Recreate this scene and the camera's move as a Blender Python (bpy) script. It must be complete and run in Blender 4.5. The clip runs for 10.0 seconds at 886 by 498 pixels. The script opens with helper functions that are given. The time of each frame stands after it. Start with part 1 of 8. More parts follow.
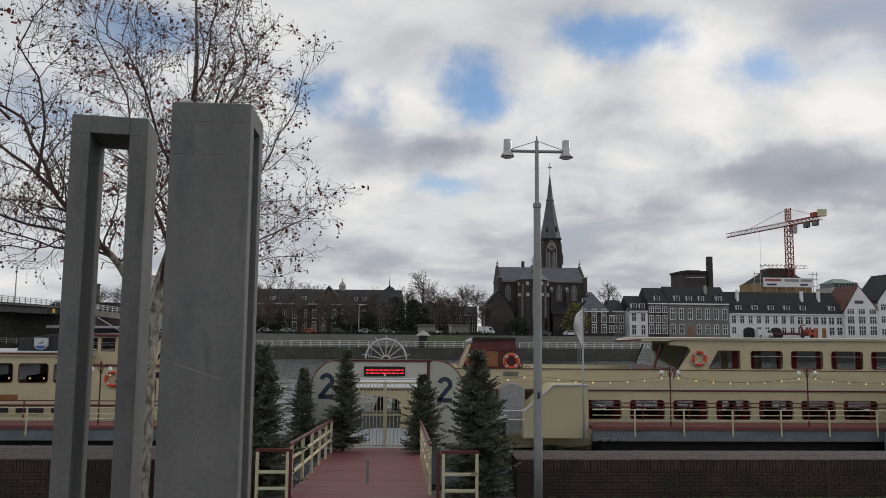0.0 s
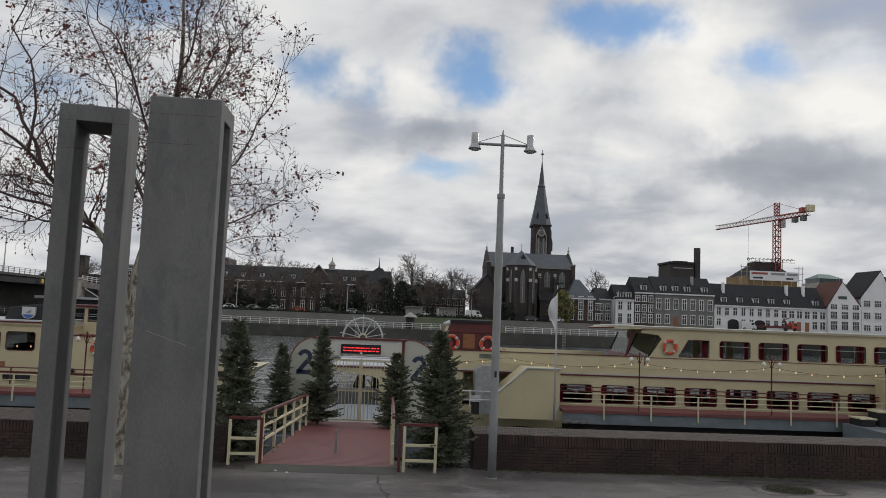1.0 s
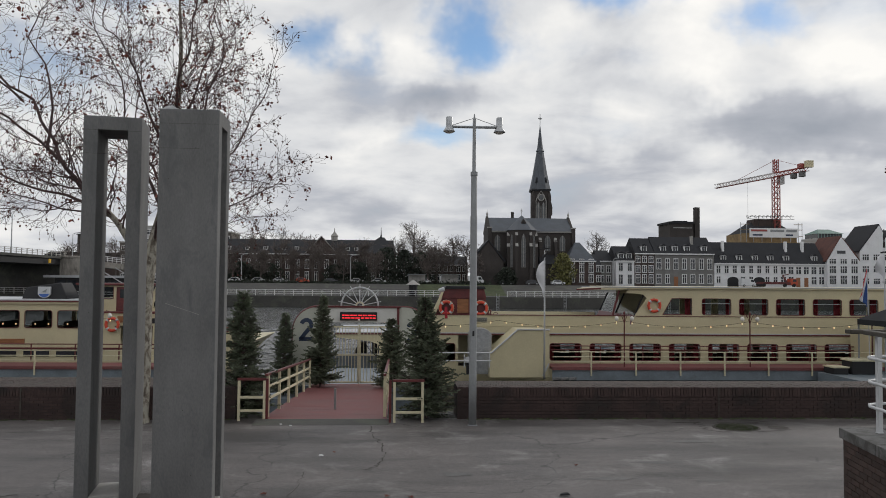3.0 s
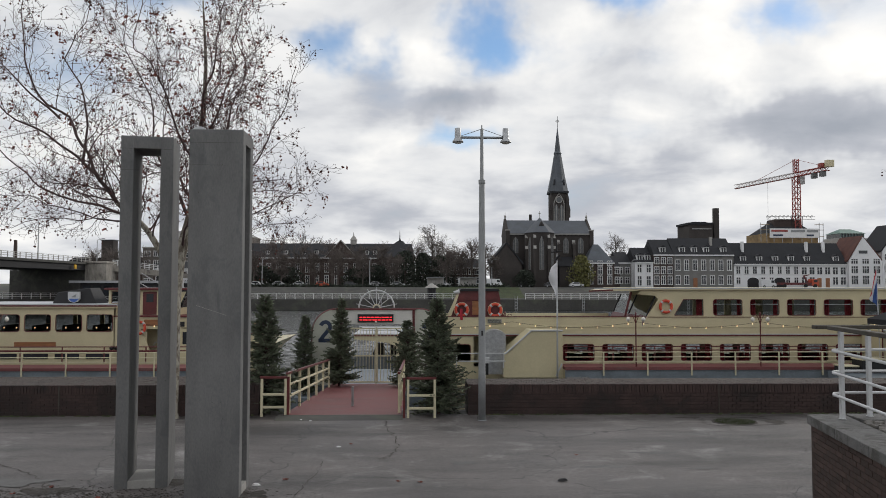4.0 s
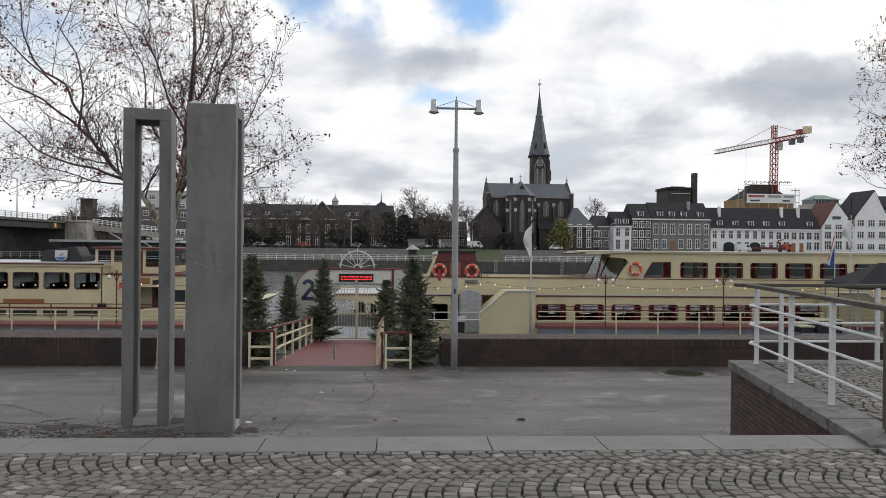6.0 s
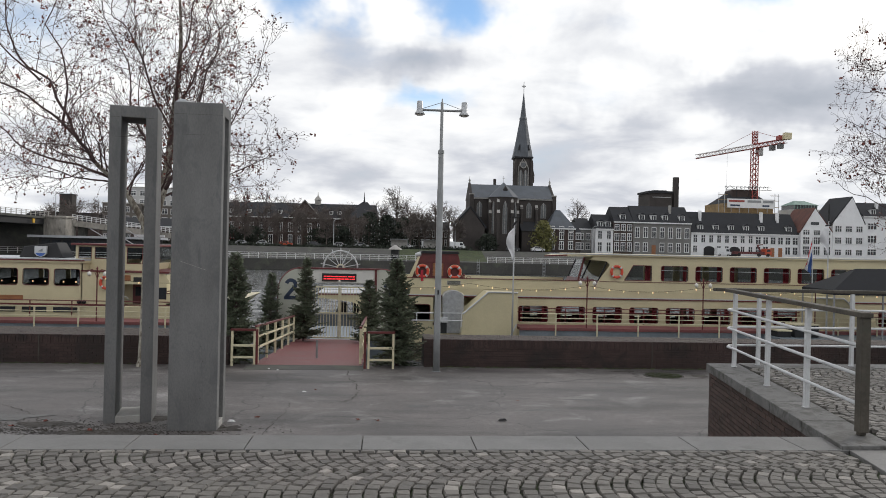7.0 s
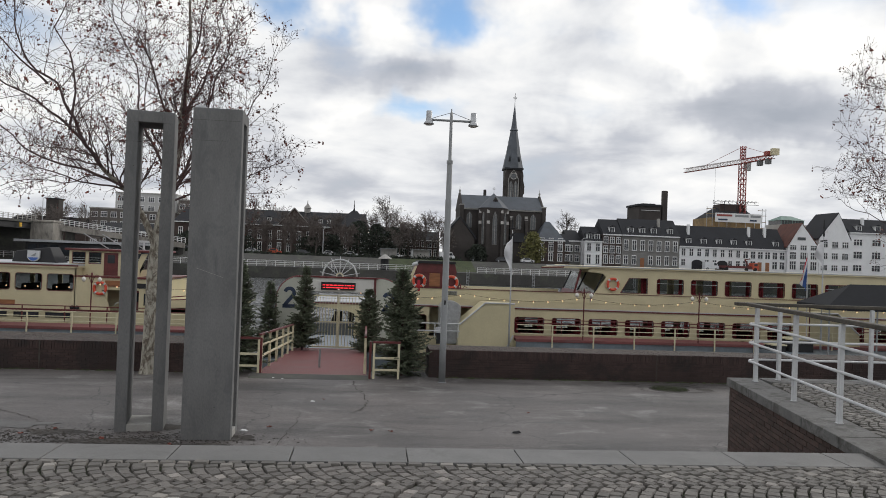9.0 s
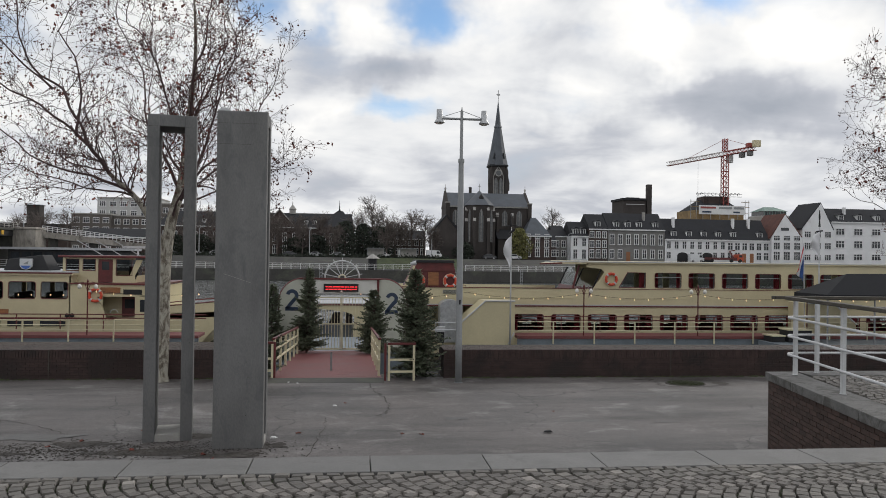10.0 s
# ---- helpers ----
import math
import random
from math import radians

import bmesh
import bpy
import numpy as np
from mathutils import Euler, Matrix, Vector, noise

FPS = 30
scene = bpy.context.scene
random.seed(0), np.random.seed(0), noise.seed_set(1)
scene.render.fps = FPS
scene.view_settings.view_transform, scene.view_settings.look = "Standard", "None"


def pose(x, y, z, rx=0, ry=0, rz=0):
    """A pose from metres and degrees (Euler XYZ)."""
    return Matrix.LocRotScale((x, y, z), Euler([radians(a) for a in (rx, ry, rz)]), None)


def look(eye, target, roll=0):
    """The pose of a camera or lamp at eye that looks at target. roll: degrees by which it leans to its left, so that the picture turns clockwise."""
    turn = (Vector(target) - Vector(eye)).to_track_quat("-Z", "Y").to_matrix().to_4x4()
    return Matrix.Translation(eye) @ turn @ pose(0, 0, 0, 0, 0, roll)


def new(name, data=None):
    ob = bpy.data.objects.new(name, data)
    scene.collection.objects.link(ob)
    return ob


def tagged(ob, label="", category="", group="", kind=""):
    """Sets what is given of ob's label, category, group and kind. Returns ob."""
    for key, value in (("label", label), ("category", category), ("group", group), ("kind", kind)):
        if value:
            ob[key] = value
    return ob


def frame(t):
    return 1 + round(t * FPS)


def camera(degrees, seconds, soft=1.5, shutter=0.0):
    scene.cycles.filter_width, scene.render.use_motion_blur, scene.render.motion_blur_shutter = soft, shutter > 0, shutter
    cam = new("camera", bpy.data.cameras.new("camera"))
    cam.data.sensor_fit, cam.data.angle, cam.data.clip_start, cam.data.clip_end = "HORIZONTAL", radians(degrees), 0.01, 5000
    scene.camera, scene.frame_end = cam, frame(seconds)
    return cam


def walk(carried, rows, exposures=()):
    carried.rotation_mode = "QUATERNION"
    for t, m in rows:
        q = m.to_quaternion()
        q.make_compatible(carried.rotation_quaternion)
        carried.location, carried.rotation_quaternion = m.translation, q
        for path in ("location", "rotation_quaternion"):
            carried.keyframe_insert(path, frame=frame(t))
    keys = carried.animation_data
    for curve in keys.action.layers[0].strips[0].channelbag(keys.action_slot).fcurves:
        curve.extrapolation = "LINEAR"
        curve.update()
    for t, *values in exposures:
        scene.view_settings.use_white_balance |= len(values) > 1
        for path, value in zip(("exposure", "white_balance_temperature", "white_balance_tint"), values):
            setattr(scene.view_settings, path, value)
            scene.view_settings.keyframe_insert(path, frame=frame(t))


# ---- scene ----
cam = camera(60.0, 10.0, soft=0.9)
PATH = [
    (0, (0.494, 0.519, 3.358), (0.595, 2.505, 3.573), 0.5),
    (0.5, (0.757, 0.091, 3.325), (0.864, 2.079, 3.516), 3.2),
    (1, (0.962, -0.453, 3.33), (1.085, 1.536, 3.501), 2.3),
    (1.5, (1.142, -0.885, 3.331), (1.258, 1.103, 3.515), 2.1),
    (2, (1.227, -1.374, 3.346), (1.249, 0.618, 3.522), 1.4),
    (2.5, (1.304, -1.823, 3.353), (1.431, 0.171, 3.435), 0.4),
    (4, (1.549, -3.356, 3.346), (1.616, -1.359, 3.438), 0.1),
    (4.5, (1.632, -3.792, 3.347), (1.69, -1.793, 3.371), -0.7),
    (5, (1.63, -4.263, 3.348), (1.711, -2.265, 3.345), -0.7),
    (5.5, (1.664, -4.582, 3.331), (1.755, -2.584, 3.324), -0.1),
    (7, (1.604, -4.889, 3.353), (1.765, -2.896, 3.348), 1.3),
    (7.5, (1.578, -4.889, 3.358), (1.744, -2.896, 3.353), 1.0),
    (8, (1.477, -4.935, 3.354), (1.636, -2.941, 3.354), 1.2),
    (8.5, (1.329, -4.93, 3.357), (1.49, -2.937, 3.365), 1.6),
    (9, (1.075, -4.784, 3.343), (1.268, -2.793, 3.365), 2.1),
    (9.5, (0.751, -4.67, 3.352), (0.972, -2.683, 3.39), 2.7),
    (10, (0.304, -4.558, 3.363), (0.539, -2.571, 3.381), 0.8),
]
EXPOSURES = [(0.0, -0.50), (2.0, -0.42), (4.0, -0.25), (5.5, 0.0), (7.5, 0.02), (8.5, -0.08), (10.0, -0.18)]
walk(cam, [(t, look(eye, target, roll)) for t, eye, target, roll in PATH], EXPOSURES)

# ---- sky and sun ----
SUN_AZ, SUN_EL = radians(50), radians(24)          # clockwise from +y, seen from above
world = bpy.data.worlds.new("sky")
scene.world = world
world.use_nodes = True
wt = world.node_tree
wt.nodes.clear()


def node(tree, kind, **values):
    n = tree.nodes.new(kind)
    for key, value in values.items():
        n.inputs[key.replace("_", " ")].default_value = value
    return n


def calc(tree, op, a, b=None, c=None):
    n = tree.nodes.new("ShaderNodeMath")
    n.operation = op
    for slot, value in enumerate((a, b, c)):
        if value is None:
            continue
        if isinstance(value, (int, float)):
            n.inputs[slot].default_value = value
        else:
            tree.links.new(value, n.inputs[slot])
    return n.outputs[0]


def ramp(tree, fac, stops):
    n = tree.nodes.new("ShaderNodeValToRGB")
    while len(n.color_ramp.elements) < len(stops):
        n.color_ramp.elements.new(0.5)
    for e, (at, col) in zip(n.color_ramp.elements, stops):
        e.position = at
        e.color = (*col, 1) if len(col) == 3 else col
    tree.links.new(fac, n.inputs["Fac"])
    return n.outputs["Color"]


def build_sky():
    L = wt.links.new
    coord = wt.nodes.new("ShaderNodeTexCoord")
    sep = wt.nodes.new("ShaderNodeSeparateXYZ")
    L(coord.outputs["Generated"], sep.inputs[0])
    x, y, z = sep.outputs
    up = calc(wt, "ADD", calc(wt, "MAXIMUM", z, 0.0), 0.22)
    flat = wt.nodes.new("ShaderNodeCombineXYZ")
    L(calc(wt, "DIVIDE", x, up), flat.inputs[0])
    L(calc(wt, "DIVIDE", y, up), flat.inputs[1])
    big = node(wt, "ShaderNodeTexNoise", Scale=1.1, Detail=7.0, Roughness=0.55, Distortion=0.35)
    L(flat.outputs[0], big.inputs["Vector"])
    small = node(wt, "ShaderNodeTexNoise", Scale=2.6, Detail=8.0, Roughness=0.52, Distortion=0.3)
    L(flat.outputs[0], small.inputs["Vector"])

    warp = node(wt, "ShaderNodeTexNoise", Scale=5.0, Detail=5.0, Roughness=0.6)
    L(coord.outputs["Generated"], warp.inputs["Vector"])
    shift = wt.nodes.new("ShaderNodeVectorMath")
    shift.operation = "MULTIPLY_ADD"
    L(warp.outputs["Color"], shift.inputs[0])
    shift.inputs[1].default_value = (0.22, 0.22, 0.16)
    L(coord.outputs["Generated"], shift.inputs[2])
    moved = wt.nodes.new("ShaderNodeVectorMath")
    moved.operation = "SUBTRACT"
    L(shift.outputs[0], moved.inputs[0])
    moved.inputs[1].default_value = (0.11, 0.11, 0.08)

    def cloud(az, el, wide, high):
        """A soft cloud mass round an azimuth and elevation, in degrees."""
        m = wt.nodes.new("ShaderNodeVectorMath")
        m.operation = "SUBTRACT"
        L(moved.outputs[0], m.inputs[0])
        a, e = radians(az), radians(el)
        m.inputs[1].default_value = (math.sin(a) * math.cos(e), math.cos(a) * math.cos(e), math.sin(e))
        n = wt.nodes.new("ShaderNodeVectorMath")
        n.operation = "MULTIPLY"
        L(m.outputs[0], n.inputs[0])
        n.inputs[1].default_value = (1 / radians(wide), 1 / radians(wide), 1 / radians(high))
        d = wt.nodes.new("ShaderNodeVectorMath")
        d.operation = "LENGTH"
        L(n.outputs[0], d.inputs[0])
        fall = wt.nodes.new("ShaderNodeMapRange")
        fall.interpolation_type = "SMOOTHERSTEP"
        for slot, value in ((1, 0.0), (2, 1.0), (3, 1.0), (4, 0.0)):
            fall.inputs[slot].default_value = value
        L(d.outputs["Value"], fall.inputs[0])
        return fall.outputs[0]

    # breaks in the cover, where the blue shows
    gap = None
    for az, el, wide, high, amount in BREAKS:
        g = calc(wt, "MULTIPLY", cloud(az, el, wide, high), amount)
        gap = g if gap is None else calc(wt, "MAXIMUM", gap, g)
    cover = calc(wt, "MULTIPLY_ADD", small.outputs["Fac"], 0.5, calc(wt, "MULTIPLY_ADD", big.outputs["Fac"], 0.6, 0.12))
    cover = calc(wt, "SUBTRACT", cover, gap)
    cover_n = wt.nodes.new("ShaderNodeMapRange")
    cover_n.interpolation_type = "SMOOTHSTEP"
    for slot, value in ((1, 0.14), (2, 0.62), (3, 0.0), (4, 1.0)):
        cover_n.inputs[slot].default_value = value
    L(cover, cover_n.inputs[0])
    # thick and thin, lit and shaded cloud
    tone = calc(wt, "MULTIPLY_ADD", small.outputs["Fac"], 0.75, calc(wt, "MULTIPLY_ADD", big.outputs["Fac"], 0.55, -0.08))
    for az, el, wide, high, amount in MASSES:
        tone = calc(wt, "MULTIPLY_ADD", cloud(az, el, wide, high), amount, tone)
    shade = ramp(wt, tone, ((0.20, (0.39, 0.42, 0.475)), (0.42, (0.54, 0.56, 0.61)), (0.60, (0.81, 0.82, 0.835)), (0.84, (1.10, 1.08, 1.04))))
    sky = wt.nodes.new("ShaderNodeTexSky")
    sky.sky_type, sky.sun_disc = "NISHITA", False
    sky.sun_elevation, sky.sun_rotation = SUN_EL, SUN_AZ
    sky.dust_density, sky.ozone_density = 0.1, 3.0
    blue = node(wt, "ShaderNodeBackground", Strength=0.15)
    L(sky.outputs[0], blue.inputs["Color"])
    grey = node(wt, "ShaderNodeBackground", Strength=SKY_STRENGTH)
    L(shade, grey.inputs["Color"])
    mix = wt.nodes.new("ShaderNodeMixShader")
    L(cover_n.outputs[0], mix.inputs[0])
    L(blue.outputs[0], mix.inputs[1])
    L(grey.outputs[0], mix.inputs[2])
    L(mix.outputs[0], wt.nodes.new("ShaderNodeOutputWorld").inputs[0])


SKY_STRENGTH = 1.16
# azimuth, elevation, half width, half height in degrees, amount
BREAKS = [(4.9, 18.5, 6.5, 4.0, 0.50), (16.5, 20.0, 7.5, 3.4, 0.47), (25.5, 17.5, 4.0, 2.4, 0.30), (-26, 13, 9, 6, 0.28), (-21, 20, 9, 5, 0.34), (4.2, 10.6, 6, 2.2, 0.38),
          (-6, 17.6, 5.5, 4, 0.46)]
MASSES = [(20.6, 14.8, 7, 4, 0.24), (22, 19, 8, 4.5, 0.26), (32, 17, 8, 5, 0.30), (0, 16, 5, 3.5, 0.24), (10, 16.5, 7, 3.5, 0.22), (14.5, 11, 6, 2.5, 0.20), (3, 13.4, 5, 2.2, -0.22),
          (26, 12, 9, 3.0, -0.30), (31, 10, 8, 2.6, -0.26), (18, 8.5, 8, 1.6, -0.10), (-12, 5, 25, 4, -0.07), (14, 5.2, 25, 3.8, -0.10), (-15, 17, 11, 6, 0.14), (-2, 11, 5, 2, 0.15)]
build_sky()

sun = new("sun", bpy.data.lights.new("sun", "SUN"))
sun.data.energy, sun.data.angle, sun.data.color = 1.05, radians(14), (1.0, 0.95, 0.88)
sun.matrix_world = look((0, 0, 0), (-math.sin(SUN_AZ) * math.cos(SUN_EL), -math.cos(SUN_AZ) * math.cos(SUN_EL), -math.sin(SUN_EL)))


# ---- materials ----
def material(name, base, rough=0.6, metal=0.0, var=0.18, scale=1.5, fine=30.0, bump=0.15, depth=0.004, pieces=0.0, islands=0.0, stain=None, stain_at=0.62,
             gloss_var=0.12, stretch=(1, 1, 1), coat=0.0, pale=0.0):
    """A painted, stone or wooden surface: tone at two scales, a stain colour in patches, uneven gloss and fine relief."""
    m = bpy.data.materials.new(name)
    m.use_nodes = True
    t = m.node_tree
    L = t.links.new
    bsdf = t.nodes["Principled BSDF"]
    coord = t.nodes.new("ShaderNodeTexCoord")
    mapping = t.nodes.new("ShaderNodeMapping")
    mapping.inputs["Scale"].default_value = stretch
    L(coord.outputs["Object"], mapping.inputs[0])
    a = node(t, "ShaderNodeTexNoise", Scale=scale, Detail=6.0, Roughness=0.6)
    b = node(t, "ShaderNodeTexNoise", Scale=fine, Detail=5.0, Roughness=0.65)
    L(mapping.outputs[0], a.inputs["Vector"])
    L(mapping.outputs[0], b.inputs["Vector"])
    lo, hi = [c * (1 - var) for c in base], [c * (1 + var) for c in base]
    col = ramp(t, a.outputs["Fac"], ((0.36, lo), (0.64, hi)))
    grain = calc(t, "MULTIPLY_ADD", b.outputs["Fac"], var * 4.0, 1 - var * 2.0)
    if pieces:
        info = t.nodes.new("ShaderNodeObjectInfo")
        grain = calc(t, "MULTIPLY", grain, calc(t, "MULTIPLY_ADD", info.outputs["Random"], 2 * pieces, 1 - pieces))
    if islands:
        geo = t.nodes.new("ShaderNodeNewGeometry")
        grain = calc(t, "MULTIPLY", grain, calc(t, "MULTIPLY_ADD", geo.outputs["Random Per Island"], 2 * islands, 1 - islands))
    if pale:                                                       # a few pieces of a lighter stone
        pick = (info if pieces else geo).outputs["Random" if pieces else "Random Per Island"]
        odd = calc(t, "FRACT", calc(t, "MULTIPLY", pick, 37.7))
        grain = calc(t, "MULTIPLY", grain, calc(t, "MULTIPLY_ADD", calc(t, "LESS_THAN", odd, pale), 0.75, 1.0))
    mul = t.nodes.new("ShaderNodeVectorMath")
    mul.operation = "SCALE"
    L(col, mul.inputs[0])
    L(grain, mul.inputs["Scale"])
    out = mul.outputs[0]
    if stain:
        c = node(t, "ShaderNodeTexNoise", Scale=scale * 1.7, Detail=8.0, Roughness=0.7, Distortion=0.6)
        shift = t.nodes.new("ShaderNodeVectorMath")
        shift.operation = "ADD"
        shift.inputs[1].default_value = (7.3, 2.1, 5.5)
        L(mapping.outputs[0], shift.inputs[0])
        L(shift.outputs[0], c.inputs["Vector"])
        edge = t.nodes.new("ShaderNodeMapRange")
        edge.inputs[1].default_value, edge.inputs[2].default_value = stain_at - 0.06, stain_at + 0.08
        L(c.outputs["Fac"], edge.inputs[0])
        mx = t.nodes.new("ShaderNodeMix")
        mx.data_type = "RGBA"
        L(edge.outputs[0], mx.inputs["Factor"])
        L(out, mx.inputs[6])
        mx.inputs[7].default_value = (*stain, 1)
        out = mx.outputs[2]
    L(out, bsdf.inputs["Base Color"])
    L(calc(t, "MULTIPLY_ADD", a.outputs["Fac"], gloss_var * 2, rough - gloss_var), bsdf.inputs["Roughness"])
    bsdf.inputs["Metallic"].default_value = metal
    bsdf.inputs["Coat Weight"].default_value = coat
    if bump:
        bp = node(t, "ShaderNodeBump", Strength=bump, Distance=depth)
        L(b.outputs["Fac"], bp.inputs["Height"])
        L(bp.outputs[0], bsdf.inputs["Normal"])
    return m


def lamp_material(name, col, strength):
    m = bpy.data.materials.new(name)
    m.use_nodes = True
    b = m.node_tree.nodes["Principled BSDF"]
    b.inputs["Base Color"].default_value = (*col, 1)
    b.inputs["Emission Color"].default_value = (*col, 1)
    b.inputs["Emission Strength"].default_value = strength
    return m


def glass_material(name, tint, rough=0.02):
    m = bpy.data.materials.new(name)
    m.use_nodes = True
    b = m.node_tree.nodes["Principled BSDF"]
    b.inputs["Base Color"].default_value = (*tint, 1)
    b.inputs["Roughness"].default_value = rough
    b.inputs["Transmission Weight"].default_value = 1.0
    b.inputs["IOR"].default_value = 1.1
    return m


def water_material():
    m = bpy.data.materials.new("river water")
    m.use_nodes = True
    t = m.node_tree
    L = t.links.new
    b = t.nodes["Principled BSDF"]
    b.inputs["Base Color"].default_value = (0.010, 0.013, 0.011, 1)
    b.inputs["Roughness"].default_value = 0.08
    b.inputs["IOR"].default_value = 1.33
    coord = t.nodes.new("ShaderNodeTexCoord")
    mp = t.nodes.new("ShaderNodeMapping")
    mp.inputs["Scale"].default_value = (0.3, 1.0, 1.0)
    L(coord.outputs["Object"], mp.inputs[0])
    n1 = node(t, "ShaderNodeTexNoise", Scale=1.3, Detail=3.0, Roughness=0.5, Distortion=0.5)
    n2 = node(t, "ShaderNodeTexNoise", Scale=0.09, Detail=3.0)
    L(mp.outputs[0], n1.inputs["Vector"])
    L(mp.outputs[0], n2.inputs["Vector"])
    bp = node(t, "ShaderNodeBump", Strength=0.8, Distance=0.6)
    L(calc(t, "MULTIPLY", n1.outputs["Fac"], calc(t, "MULTIPLY_ADD", n2.outputs["Fac"], 1.2, 0.3)), bp.inputs["Height"])
    L(bp.outputs[0], b.inputs["Normal"])
    return m


def asphalt_material():
    """Old, damp, trodden asphalt: grit, pale worn streaks, dark damp patches and long cracks."""
    m = material("old asphalt", (0.103, 0.0930, 0.0895), 0.60, var=0.30, scale=0.45, fine=42, bump=0.7, depth=0.016, stain=(0.20, 0.192, 0.184), stain_at=0.60, gloss_var=0.2)
    t = m.node_tree
    L = t.links.new
    b = t.nodes["Principled BSDF"]
    src = b.inputs["Base Color"].links[0].from_socket
    coord = t.nodes.new("ShaderNodeTexCoord")
    warp = node(t, "ShaderNodeTexNoise", Scale=1.1, Detail=4.0)
    L(coord.outputs["Object"], warp.inputs["Vector"])
    sh = t.nodes.new("ShaderNodeVectorMath")
    sh.operation = "MULTIPLY_ADD"
    L(warp.outputs["Color"], sh.inputs[0])
    sh.inputs[1].default_value = (1.3, 1.3, 0)
    L(coord.outputs["Object"], sh.inputs[2])
    v = node(t, "ShaderNodeTexVoronoi", Scale=0.17)
    v.feature = "DISTANCE_TO_EDGE"
    L(sh.outputs[0], v.inputs["Vector"])
    crack = t.nodes.new("ShaderNodeMapRange")
    crack.inputs[1].default_value, crack.inputs[2].default_value = 0.0008, 0.0035
    L(v.outputs["Distance"], crack.inputs[0])
    damp = node(t, "ShaderNodeTexNoise", Scale=0.6, Detail=7.0, Roughness=0.65)
    mp = t.nodes.new("ShaderNodeMapping")
    mp.inputs["Scale"].default_value = (0.3, 1.0, 1.0)
    L(coord.outputs["Object"], mp.inputs[0])
    L(mp.outputs[0], damp.inputs["Vector"])
    dk = t.nodes.new("ShaderNodeMapRange")
    dk.inputs[1].default_value, dk.inputs[2].default_value, dk.inputs[3].default_value, dk.inputs[4].default_value = 0.36, 0.54, 0.46, 1.06
    L(damp.outputs["Fac"], dk.inputs[0])
    grit = node(t, "ShaderNodeTexNoise", Scale=16.0, Detail=9.0, Roughness=0.80)
    L(coord.outputs["Object"], grit.inputs["Vector"])
    streak = node(t, "ShaderNodeTexNoise", Scale=1.6, Detail=8.0, Roughness=0.68)
    mp2 = t.nodes.new("ShaderNodeMapping")
    mp2.inputs["Scale"].default_value = (0.5, 1.6, 1.0)
    L(coord.outputs["Object"], mp2.inputs[0])
    L(mp2.outputs[0], streak.inputs["Vector"])
    rough = calc(t, "MULTIPLY", calc(t, "MULTIPLY_ADD", grit.outputs["Fac"], 2.0, 0.0), calc(t, "MULTIPLY_ADD", streak.outputs["Fac"], 0.8, 0.6))
    k = calc(t, "MULTIPLY", calc(t, "MULTIPLY", dk.outputs[0], rough), calc(t, "MULTIPLY_ADD", crack.outputs[0], 0.6, 0.4))
    s = t.nodes.new("ShaderNodeVectorMath")
    s.operation = "SCALE"
    L(src, s.inputs[0])
    L(k, s.inputs["Scale"])
    L(s.outputs[0], b.inputs["Base Color"])
    return m


